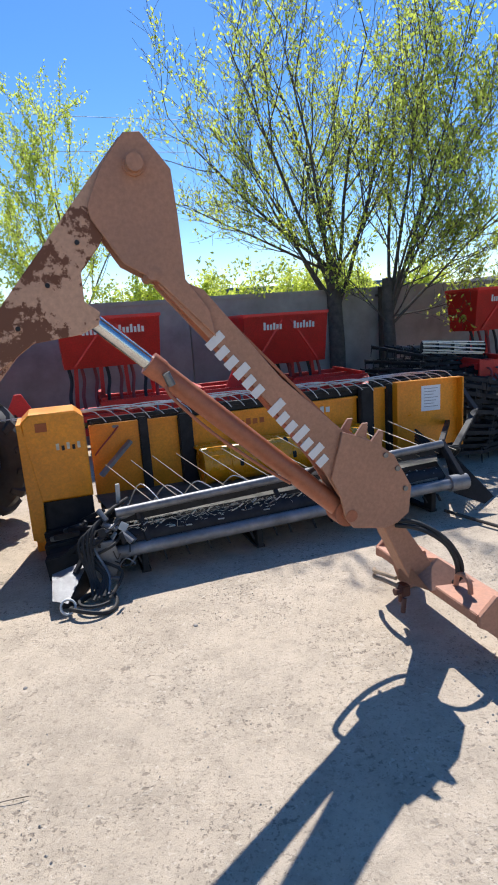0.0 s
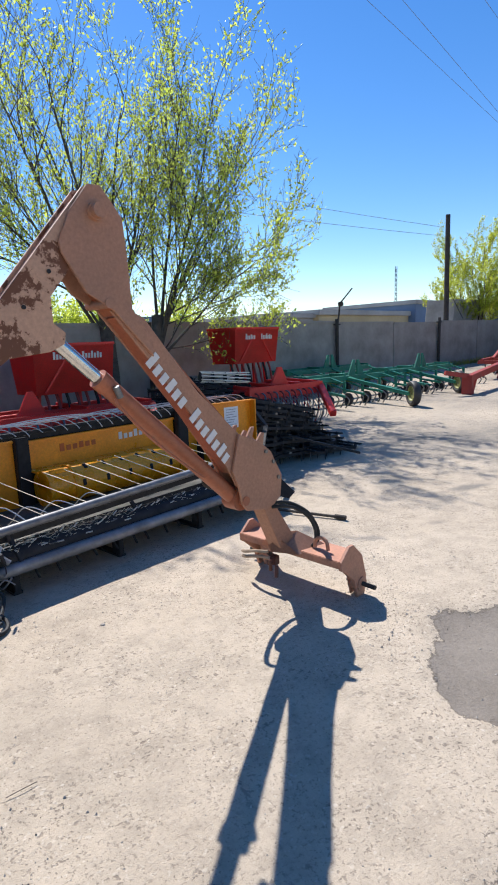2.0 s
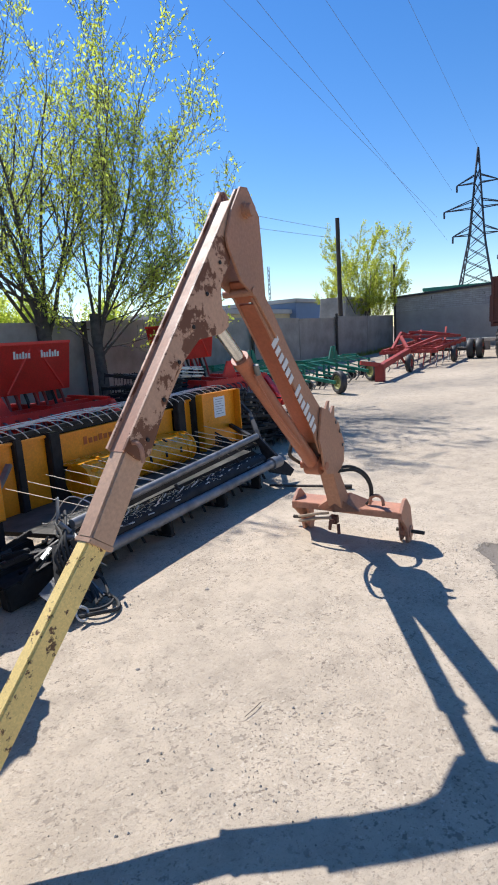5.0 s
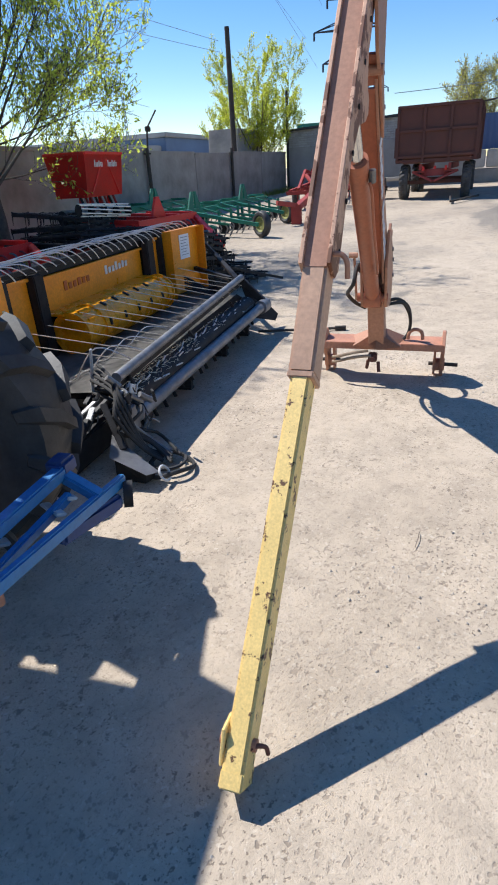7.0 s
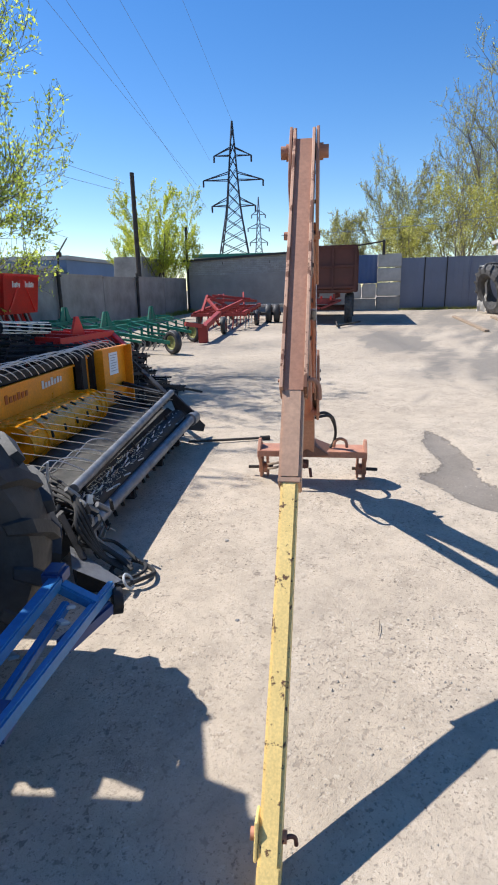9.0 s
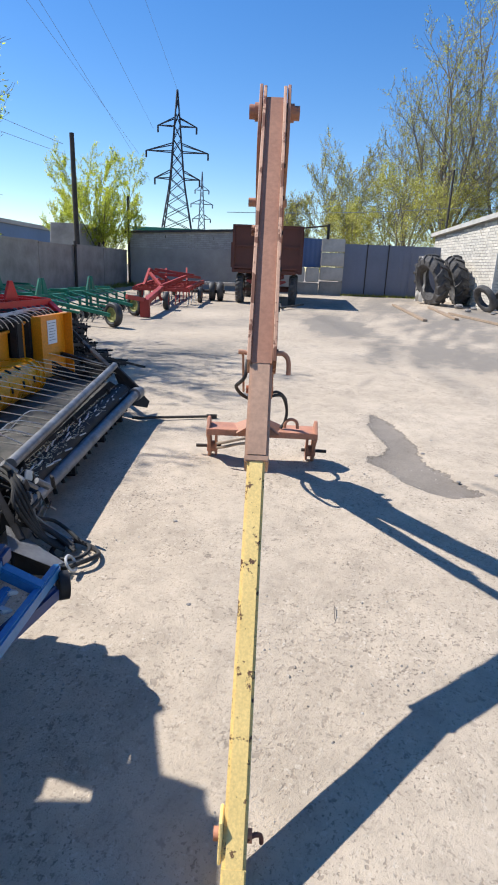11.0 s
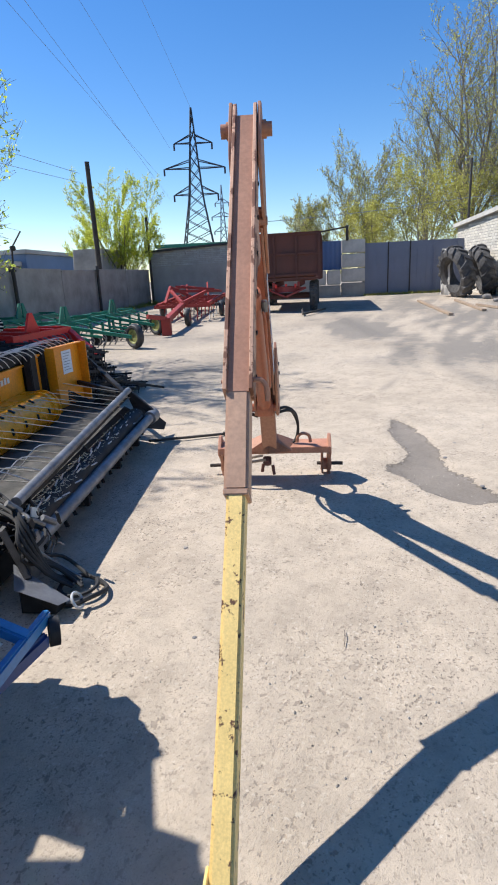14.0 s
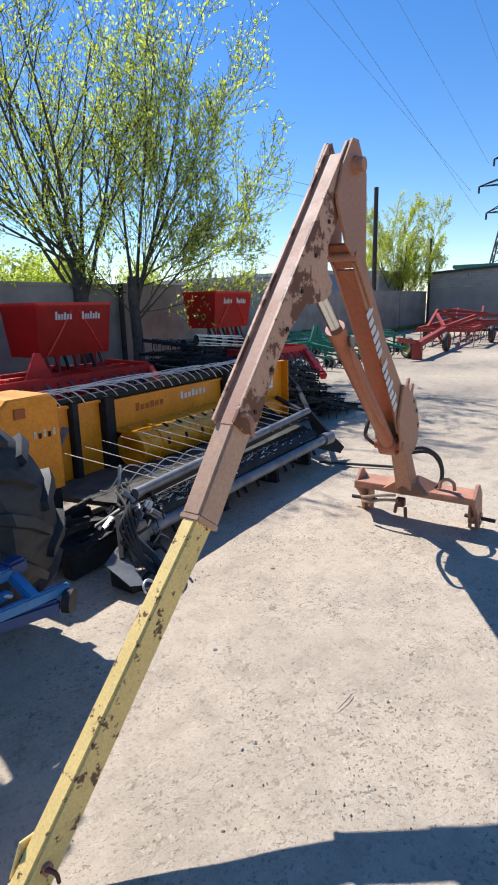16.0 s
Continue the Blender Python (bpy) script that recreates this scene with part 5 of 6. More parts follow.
# ---- black harrow stack ----
def harrow(label, at, turn, tilt, L=1.5, W=0.95, seed=1):
    rnd = random.Random(seed)
    th = thing("spike_harrow", label, "harrow", pose(*at, *tilt, turn), group="stacked black harrows")
    rows = 7
    for k in range(rows):
        y = k * W / (rows - 1)
        bm = bmesh.new()
        sweep(bm, [(i * L / 6, y + 0.05 * (-1) ** i, 0) for i in range(7)], 0.026, 4)
        part("zigzag_bar", bm, M["black"], th)
    for k in range(6):
        x = k * L / 5
        bm = bmesh.new()
        beam(bm, (x, -0.04, 0.03), (x, W + 0.04, 0.03), 0.05, 0.022, bev=0.003)
        part("cross_bar", bm, M["steel"] if k == 2 else M["black"], th)
    for i in range(7):
        for k in range(rows):
            bm = bmesh.new()
            x, y = i * L / 6, k * W / (rows - 1) + 0.05 * (-1) ** i
            tube(bm, (x, y, 0.05), (x + 0.02 * rnd.random(), y, -0.13), 0.010, 5, 0.004)
            part("spike", bm, M["steel"] if (i * 3 + k) % 7 == 0 else M["black"], th, soft=False)
    return th


RND = random.Random(4)
for k in range(15):
    harrow("black steel spike harrow section lying in a pile", (1.60 + 0.08 * (k % 3), 6.02 + 0.08 * (k % 4), 0.14 + 0.052 * k), 25 + RND.uniform(-6, 6), (RND.uniform(-3, 3), 0.95 * k + RND.uniform(-1, 1)), 1.7 - 0.03 * k, 1.25, k)
for k in range(5):
    harrow("black spike harrow section on the heap's upper end", (1.55 + 0.05 * k, 7.75 + 0.08 * k, 0.62 + 0.075 * k), 34 + RND.uniform(-8, 8), (RND.uniform(-6, 6), -4 + 2 * k), 1.2, 1.1, 20 + k)
harrow("black harrow section slid off the pile onto the ground", (2.55, 6.2, 0.14), 22, (0, 3), 0.95, 0.7, 31)
spar = thing("steel_bar", "dark flat bar sticking out of the harrow pile to the ground", "bar")
bm = bmesh.new()
beam(bm, (2.2, 6.20, 0.40), (3.06, 5.94, 0.14), 0.05, 0.03, bev=0.004)
part("bar", bm, M["black"], spar)


def roller_basket(label, p, q, r, mat):
    p, q = Vector(p), Vector(q)
    th = thing("crumbler_roller", label, "roller", Matrix.Translation(p) @ (q - p).to_track_quat("X", "Z").to_matrix().to_4x4())
    L = (q - p).length
    for k in range(9):
        a = 2 * math.pi * k / 9
        bm = bmesh.new()
        tube(bm, (0, r * math.cos(a), r * math.sin(a)), (L, r * math.cos(a + 0.5), r * math.sin(a + 0.5)), 0.011, 6)
        part("bar", bm, mat, th)
    for k in range(5):
        bm = bmesh.new()
        x = L * k / 4
        tube(bm, (x - 0.008, 0, 0), (x + 0.008, 0, 0), r, 18)
        part("disc", bm, M["black"], th)
    return th


roller_basket("bar roller with bright worn bars on the black heap", (1.75, 8.35, 1.05), (2.55, 8.35, 1.0), 0.08, M["wire"])
roller_basket("dark bar roller lying across the harrows", (1.7, 8.7, 0.95), (2.6, 8.8, 0.92), 0.10, M["steel"])


# ---- green row cultivators ----
def green_cultivator(label, p, q, z=0.5, units=5, big=None):
    p, q = Vector((*p, H(*p))), Vector((*q, H(*q)))
    L = (q - p).length
    th = thing("row_cultivator", label, "cultivator", Matrix.Translation(p) @ pose(0, 0, 0, 0, 0, math.degrees(math.atan2(q.y - p.y, q.x - p.x))), group="green row cultivators")
    for y, zz in ((0, z), (0.45, z + 0.02)):
        bm = bmesh.new()
        beam(bm, (0, y, zz), (L, y, zz), 0.1, 0.1, bev=0.01)
        part("toolbar", bm, M["green"], th)
    for x in (0.1, L * 0.38, L * 0.62, L - 0.1):
        bm = bmesh.new()
        beam(bm, (x, 0, z + 0.07), (x, 0.45, z + 0.07), 0.07, 0.05, bev=0.006)
        part("tie", bm, M["green"], th)
    bm = bmesh.new()
    for s in (-0.16, 0.16):
        plate(bm, [(L * 0.5 + s - 0.12, z), (L * 0.5 + s + 0.12, z), (L * 0.5 + s * 0.4 + 0.03, z + 0.38), (L * 0.5 + s * 0.4 - 0.03, z + 0.38)], 0.0, 0.04, 0.004)
    part("headstock", bm, M["green"], th)
    for k in range(units):
        x = 0.15 + k * (L - 0.3) / (units - 1)
        for zz in (z + 0.02, z - 0.1):
            bm = bmesh.new()
            beam(bm, (x, -0.05, zz), (x, -0.42, zz - 0.1), 0.05, 0.025, bev=0.003)
            part("link", bm, M["green"], th)
        bm = bmesh.new()
        beam(bm, (x, -0.42, z - 0.02), (x, -0.42, z - 0.28), 0.05, 0.05, bev=0.004)
        beam(bm, (x, -0.42, z - 0.2), (x, -0.95, z - 0.26), 0.045, 0.045, bev=0.004)
        part("unit_beam", bm, M["green"], th)
        wheel(th, (x, -0.52, 0.13), 0.13, 0.07, 0.07, M["tyre"], M["black"], 0, turn=90, seg=24)
        for d2 in (0.68, 0.82, 0.95):
            bm = bmesh.new()
            sweep(bm, rounded([(x, -d2, z - 0.24), (x + 0.05, -d2 - 0.06, z - 0.34), (x + 0.03, -d2 + 0.02, 0.03)], 4), 0.014, 6)
            part("shank", bm, M["steel"], th)
    if big:
        for x, y in big:
            w = wheel(th, (x, y, 0.25), 0.25, 0.14, 0.15, M["tyre"], M["yellow_rim"], 0, turn=60, seg=36)
            bm = bmesh.new()
            beam(bm, (x - 0.12, y + 0.02, 0.25), (x - 0.12, 0.02, z), 0.07, 0.07, bev=0.006)
            part("wheel_arm", bm, M["green"], th)
    return th


green_cultivator("green row-crop cultivator with a yellow-rimmed gauge wheel", (4.55, 10.3), (7.55, 11.2), 0.52, 6, ((1.35, -1.65),))
green_cultivator("green row-crop cultivator further along the fence", (7.0, 11.0), (9.7, 11.9), 0.5, 5, ((0.95, -1.3),))
green_cultivator("green row-crop cultivator standing by the fence", (4.9, 12.0), (7.9, 13.0), 0.55, 5)


# ---- far red drag cultivator ----
def drag_cultivator():
    """x runs from the hitch back along the machine."""
    th = thing("drag_cultivator", "long faded-red trailed cultivator with a low drawbar", "cultivator", pose(8.2, 9.7, H(8.2, 9.7), 0, 0, 25))
    red = M["red_faded"]
    tilt = (H(13.5, 12.2) - H(8.2, 9.7)) / 5.9

    def rod(name, p, q, w=0.09, h=0.09):
        bm = bmesh.new()
        beam(bm, (p[0], p[1], p[2] + tilt * p[0]), (q[0], q[1], q[2] + tilt * q[0]), w, h, bev=0.008)
        return part(name, bm, red, th)

    rod("drawbar", (0.0, 0, 0.34), (3.2, 0.1, 0.52), 0.14, 0.14)
    rod("stand", (0.05, 0, 0.0), (0.05, 0, 0.42), 0.22, 0.16)
    rod("hitch_arm", (0.05, 0, 0.40), (-0.35, 0.35, 0.50), 0.10, 0.10)
    rod("jack_leg", (0.9, 0.12, 0.44), (0.85, 0.2, 0.0), 0.05, 0.05)
    for y in (-0.62, 0.1, 0.85):
        rod("side_beam", (3.0, y, 0.5), (7.3, y * 1.1, 0.52))
    for k in range(6):
        x = 3.0 + k * 0.85
        rod("frame_beam", (x, -0.72, 0.46), (x, 0.95, 0.46))
        for i in range(5):
            y = -0.65 + i * 0.37
            bm = bmesh.new()
            z = tilt * x
            sweep(bm, rounded([(x, y, 0.44 + z), (x + 0.15, y, 0.50 + z), (x + 0.22, y, 0.26 + z), (x + 0.08, y, 0.04 + z)], 4), 0.018, 6)
            part("shank", bm, red if i % 2 else M["steel"], th)
    for a, b in (((2.9, 0.1, 0.56), (4.2, -0.45, 0.80)), ((2.9, 0.1, 0.56), (4.2, 0.65, 0.84)), ((4.2, -0.45, 0.80), (6.8, -0.6, 0.66)), ((4.2, 0.65, 0.84), (7.2, 0.8, 0.86)),
                 ((4.2, -0.45, 0.80), (4.2, 0.65, 0.84)), ((5.5, -0.55, 0.78), (5.5, 0.75, 0.92)), ((6.7, -0.6, 0.66), (7.25, 0.85, 0.86)), ((3.4, 0.7, 0.52), (4.6, 0.75, 0.95)), ((4.6, 0.75, 0.95), (5.4, 0.2, 0.55))):
        rod("wing_brace", a, b, 0.08, 0.08)
    for x, y in ((5.0, 0.3), (6.4, -0.2)):
        rod("lift_ram", (x, y, 0.55), (x + 0.7, y + 0.1, 0.95), 0.06, 0.06)
    for x, y in ((1.98, -0.2), (4.6, 1.05), (4.6, -0.85), (6.9, 0.3)):
        wheel(th, (x, y, 0.24 + tilt * x), 0.24, 0.14, 0.12, M["tyre"], M["red_old"], 0, turn=0, seg=28)
    rod("wheel_arm", (1.98, -0.08, 0.24), (1.9, 0.04, 0.46), 0.06, 0.06)


drag_cultivator()


# ---- trailer ----
def build_trailer():
    m = pose(13.82, 9.11, H(13.8, 9.1), 0, 0, math.degrees(math.atan2(0.352, 0.936)))
    tr = thing("farm_trailer", "oxide-brown tipping farm trailer with a high steel body", "trailer", m)
    bm = bmesh.new()
    w, z0, z1, L = 1.055, 0.98, 2.4, 4.1
    plate(bm, [(0, z0 + 0.18), (0.06, z0 + 0.18), (0.06, z1), (0, z1)], -w, w, 0.004)
    plate(bm, [(L, z0), (L + 0.06, z0), (L + 0.06, z1), (L, z1)], -w, w, 0.004)
    box(bm, (L / 2, w, (z0 + z1) / 2), (L, 0.05, z1 - z0), None, 0.004)
    box(bm, (L / 2, -w, (z0 + z1) / 2), (L, 0.05, z1 - z0), None, 0.004)
    box(bm, (L / 2, 0, z0 + 0.05), (L, 2 * w, 0.08), None, 0.004)
    body = part("body", bm, M["trailer"], tr, "oxide-brown steel load body")
    for y in (-w, -0.35, 0.35, w):
        bm = bmesh.new()
        box(bm, (-0.03, y, (z0 + z1) / 2), (0.06, 0.07, z1 - z0), None, 0.008)
        part("rib", bm, M["trailer"], body)
    for z in (z0 + 0.16, 1.78, z1 - 0.03):
        bm = bmesh.new()
        box(bm, (-0.035, 0, z), (0.05, 2 * w, 0.07), None, 0.008)
        part("rail", bm, M["trailer"], body)
    for s in (-1, 1):
        for k in range(5):
            bm = bmesh.new()
            box(bm, (0.5 + k * 0.85, s * (w + 0.04), (z0 + z1) / 2), (0.07, 0.05, z1 - z0), None, 0.006)
            part("side_rib", bm, M["trailer"], body)
        bm = bmesh.new()
        box(bm, (-0.02, s * (w + 0.05), 1.5), (0.05, 0.06, 0.75), None, 0.006)
        part("corner_catch", bm, M["trailer"], body)
    bm = bmesh.new()
    plate(bm, [(-0.02, z0 + 0.18), (0.1, z0 - 0.02), (L, z0 - 0.02), (L, z0 + 0.02)], -w * 0.86, w * 0.86, 0.004)
    part("belly", bm, M["trailer"], tr)
    for s in (-1, 1):
        bm = bmesh.new()
        beam(bm, (0.1, s * 0.4, 0.86), (L, s * 0.4, 0.86), 0.08, 0.16, bev=0.008)
        part("chassis_rail", bm, M["red_old"], tr)
    bm = bmesh.new()
    tube(bm, (0.5, 0, 0.62), (0.5, 0, 0.8), 0.42, 26)
    part("turntable", bm, M["red_old"], tr)
    for x in (0.5, 3.35):
        bm = bmesh.new()
        beam(bm, (x, -0.8, 0.46), (x, 0.8, 0.46), 0.1, 0.1, bev=0.01)
        part("axle", bm, M["trailer"], tr)
        for s in (-1, 1):
            wheel(tr, (x, s * 0.86, 0.47), 0.47, 0.24, 0.26, M["tyre_old"], M["concrete_pale"] if s > 0 else M["red_old"], 22, 0.02)
    bm = bmesh.new()
    for s in (-1, 1):
        beam(bm, (0.25, s * 0.62, 0.74), (-0.2, 0.02 * s, 0.5), 0.06, 0.06, bev=0.006)
    beam(bm, (0.2, -0.62, 0.74), (0.2, 0.62, 0.74), 0.05, 0.05)
    part("draw_frame", bm, M["red_old"], tr, "faded pink-red V draw frame")
    for s in (-0.3, 0.0, 0.32):
        bm = bmesh.new()
        box(bm, (0.12, s, 0.82), (0.06, 0.07, 0.12), None, 0.01)
        part("spring_shackle", bm, M["red"], tr)
    bm = bmesh.new()
    for a, b in (((-0.1, -0.5, 0.1), (-1.5, -0.6, 0.03)), ((-1.5, -0.6, 0.03), (-0.15, -1.25, 0.08))):
        tube(bm, a, b, 0.028, 8)
    part("drawbar", bm, M["pole"], tr, "lowered V drawbar resting on the ground")


build_trailer()


def dual_axle():
    p = (13.75, 11.1)
    th = thing("wheeled_axle", "spare trailer axle with twin tyres", "axle", pose(*p, H(*p), 0, 0, 25))
    bm = bmesh.new()
    tube(bm, (0.0, -0.5, 0.3), (0.0, 1.4, 0.3), 0.05, 12)
    part("axle_tube", bm, M["pole"], th)
    for y in (-0.35, -0.08):
        wheel(th, (0, y, 0.31), 0.31, 0.2, 0.17, M["tyre"], M["red_old"], 0, seg=32)


dual_axle()
kerb = thing("concrete_beam", "pale concrete beam lying by the garage wall", "beam", pose(16.6, 13.0, H(16.6, 13.0), 0, 0, WANG))
bm = bmesh.new()
box(bm, (0.4, 0, 0.36), (3.4, 0.3, 0.12), None, 0.02)
part("slab", bm, M["concrete_pale"], kerb)
for x in (-0.9, 0.5, 1.8):
    bm = bmesh.new()
    box(bm, (x, 0, 0.13), (0.4, 0.28, 0.34), None, 0.02)
    part("block", bm, M["concrete_dark"], kerb)

# ---- blue tractor at the path's edge ----
def build_tractor():
    ang = math.degrees(math.atan2(0.471, 0.882))
    tr = thing("compact_tractor", "blue compact tractor with lugged rear tyres, parked beside the header", "tractor", pose(0, 0, 0, 0, 0, ang))
    for l, a, turn in ((-0.15, 4.07, -74), (-0.10, 5.45, 180)):
        wheel(tr, (l, a, 0.565), 0.53, 0.34, 0.28, M["tyre"], M["blue_dark"], 15, 0.036, turn, 60)
    for a in (4.15, 5.25):
        wheel(tr, (-1.95, a, 0.32), 0.32, 0.2, 0.18, M["tyre"], M["blue_dark"], 12, 0.02)
    bm = bmesh.new()
    box(bm, (-1.1, 4.7, 0.6), (1.9, 0.42, 0.4), None, 0.04)
    part("chassis", bm, M["blue_dark"], tr)
    bm = bmesh.new()
    box(bm, (-0.13, 4.7, 0.55), (0.45, 1.0, 0.3), None, 0.06)
    part("rear_axle", bm, M["blue_dark"], tr)
    bm = bmesh.new()
    box(bm, (-2.1, 4.7, 0.98), (1.2, 0.55, 0.5), None, 0.09)
    part("bonnet", bm, M["blue"], tr)
    # cab
    cab = part("cab_floor", box(bmesh.new(), (-0.75, 4.78, 0.78), (1.3, 1.0, 0.12), None, 0.02), M["black"], tr)
    bm = bmesh.new()
    box(bm, (-0.875, 4.81, 2.07), (1.53, 1.04, 0.12), None, 0.035)
    part("cab_roof", bm, M["blue"], tr, "blue cab roof")
    for l, a in ((-0.12, 4.345), (-0.12, 5.28), (-1.5, 4.32), (-1.5, 5.3), (-0.75, 4.32), (-0.75, 5.3)):
        w = 0.10 if l == -0.12 else 0.06
        bm = bmesh.new()
        beam(bm, (l, a, 0.8), (l, a, 2.05), w, w, bev=0.006)
        part("pillar", bm, M["blue_dark"], cab)
    for l0, l1, a in ((-0.72, -0.15, 4.32), (-1.47, -0.78, 4.32), (-0.72, -0.15, 5.3), (-1.47, -0.78, 5.3)):
        bm = bmesh.new()
        box(bm, ((l0 + l1) / 2, a, 1.42), (l1 - l0, 0.01, 1.2))
        part("side_window", bm, M["pane"], cab, "clear cab window", soft=False).visible_shadow = False
    for l in (-0.12, -1.5):
        bm = bmesh.new()
        box(bm, (l, 4.81, 1.42), (0.01, 0.92, 1.2))
        part("end_window", bm, M["pane"], cab, soft=False).visible_shadow = False
    for a in (5.4,):
        bm = bmesh.new()
        pts = [(-0.13 + 0.6 * math.cos(t), 0.52 + 0.6 * math.sin(t)) for t in np.linspace(math.pi * 0.42, math.pi, 9)]
        inner = [(-0.13 + 0.57 * math.cos(t), 0.52 + 0.57 * math.sin(t)) for t in np.linspace(math.pi, math.pi * 0.42, 9)]
        plate(bm, pts + inner, a - 0.2, a + 0.2)
        part("fender", bm, M["blue"], tr)
    # unseen shelves behind the cab, added to close gaps in the tractor's shadow
    for a0, a1, l0, l1 in ((4.40, 5.15, -0.36, 0.10), (4.13, 4.26, -0.34, 0.02)):
        bm = bmesh.new()
        box(bm, ((l0 + l1) / 2, (a0 + a1) / 2, 1.21), (l1 - l0, a1 - a0, 0.05), None, 0.012)
        part("fender_shelf", bm, M["blue_dark"], tr)
    # unseen bar and block behind the cab roof, added to shape its shadow
    bm = bmesh.new()
    beam(bm, (-0.16, 4.37, 1.93), (0.17, 4.40, 1.88), 0.07, 0.045, bev=0.006)
    bracket = part("lamp_bracket", bm, M["blue_dark"], tr)
    bm = bmesh.new()
    box(bm, (0.19, 4.40, 1.87), (0.07, 0.12, 0.1), None, 0.02)
    part("work_lamp", bm, M["black"], bracket)
    # implement frame slung beside the near tyre
    for p, q, w2, h2 in (((-0.15, 3.285, 0.42), (-1.35, 3.305, 0.545), 0.03, 0.045), ((-0.30, 3.417, 0.53), (-1.35, 3.46, 0.50), 0.046, 0.045),
                         ((-0.36, 3.37, 0.47), (-1.3, 3.385, 0.43), 0.028, 0.035)):
        bm = bmesh.new()
        beam(bm, p, q, w2, h2, bev=0.006)
        part("lift_arm", bm, M["blue"], tr, "bright blue lift arm")
    bm = bmesh.new()
    beam(bm, (-0.31, 3.43, 0.525), (-0.315, 3.28, 0.445), 0.045, 0.04, bev=0.006)
    part("cross_tube", bm, M["blue"], tr, "bright blue cross tube")
    bm = bmesh.new()
    box(bm, (-0.285, 3.43, 0.54), (0.09, 0.075, 0.06), None, 0.012)
    part("arm_cap", bm, M["blue_dark"], tr)
    bm = bmesh.new()
    beam(bm, (-0.21, 3.28, 0.37), (-0.5, 3.34, 0.40), 0.05, 0.06, bev=0.012)
    part("underframe", bm, M["blue_dark"], tr)
    bm = bmesh.new()
    tube(bm, (-0.18, 3.275, 0.375), (-0.165, 3.245, 0.372), 0.05, 18)
    part("end_plate", bm, M["black"], tr)
    for l, a, z, s in ((-0.41, 3.42, 0.45, 0.1), (-0.37, 3.36, 0.47, 0.05), (-0.46, 3.35, 0.47, 0.07), (-0.62, 3.44, 0.46, 0.06)):
        bm = bmesh.new()
        box(bm, (l, a, z), (s, 0.035, 0.012), Euler((0.25, 0.2, 0.9)).to_matrix(), 0.004)
        part("bracket", bm, M["pale_steel"], tr, "pale steel bracket")
    bm = bmesh.new()
    tube(bm, (-0.62, 3.56, 0.52), (-0.66, 3.5, 0.24), 0.045, 12, 0.03)
    part("rusty_shank", bm, M["mount"], tr, "rusty brown shank")
    bm = bmesh.new()
    beam(bm, (-0.9, 3.3, 0.48), (-0.9, 4.5, 0.5), 0.08, 0.08, bev=0.008)
    part("side_beam", bm, M["blue_dark"], tr)


build_tractor()


# ---- old tyres by the shed ----
def old_tyre(label, at, R, w, rim, lugs, turn, lean, lug_h=0.05):
    th = thing("old_tyre", label, "tyre", pose(*at, 0, 0, turn) @ pose(0, 0, 0, lean, 0, 0), group="old tyres by the shed")
    part("tyre", tyre_mesh(R, w, rim, lugs, lug_h, 48), M["tyre_old"], th)
    return th


for i, (x, y, turn) in enumerate(((18.85, 4.75, 38), (19.72, 3.98, 18))):
    old_tyre("huge lugged tractor tyre leaning on the shed wall", (x, y, H(x, y) + 0.86), 0.88, 0.5, 0.52, 15, turn, -18, 0.06)
for i, (x, y, r, turn, lean) in enumerate(((17.25, 2.75, 0.48, 40, -30), (17.15, 2.1, 0.44, 70, -28))):
    old_tyre("worn grey car tyre propped by the shed corner", (x, y, H(x, y) + r * 0.9), r, 0.2, 0.28, 0, turn, lean)
old_tyre("flat worn tyre lying on the ground", (17.6, 1.4, H(17.6, 1.4) + 0.1), 0.4, 0.2, 0.25, 0, 0, 90)
sheet = thing("plastic_sheet", "pale crumpled sheet stuffed between the old tyres", "sheet", pose(19.25, 5.2, H(19, 5), 0, 0, 50))
bm = bmesh.new()
g = bmesh.ops.create_grid(bm, x_segments=10, y_segments=10, size=0.5)
for v in bm.verts:
    v.co = Vector((v.co.x * 0.5, 0.12 * noise.noise(v.co * 4), 0.9 + v.co.y * 1.6 + 0.1 * noise.noise(v.co * 3 + Vector((3, 0, 0)))))
bmesh.ops.solidify(bm, geom=bm.faces[:], thickness=0.006)
part("sheet", bm, M["concrete_pale"], sheet)
boards = ((12.9, 3.9, 17.3, 5.7), (13.0, 1.8, 15.6, 3.6), (13.9, 3.2, 17.4, 4.5))
for x0, y0, x1, y1 in boards:
    th = thing("timber_board", "long weathered board lying on the concrete", "board", group="loose boards by the shed")
    bm = bmesh.new()
    beam(bm, (x0, y0, H(x0, y0) + 0.035), (x1, y1, H(x1, y1) + 0.035), 0.12, 0.06, bev=0.006)
    part("board", bm, M["wood"], th)
for x, y, s in ((16.9, 3.2, 0.10), (17.1, 1.9, 0.13), (16.6, 2.4, 0.08), (18.0, 3.6, 0.17), (17.9, 3.1, 0.12)):
    bm = bmesh.new()
    bmesh.ops.create_icosphere(bm, subdivisions=2, radius=s)
    for v in bm.verts:
        v.co *= 1 + 0.35 * noise.noise(v.co * 6 + Vector((x, y, 0)))
        v.co.z *= 0.6
    solid("rubble_lump", bm, M["concrete_dark"], "dark lump of rubble among the old tyres", "rubble", "rubble by the shed", m=pose(x, y, H(x, y) + s * 0.4))


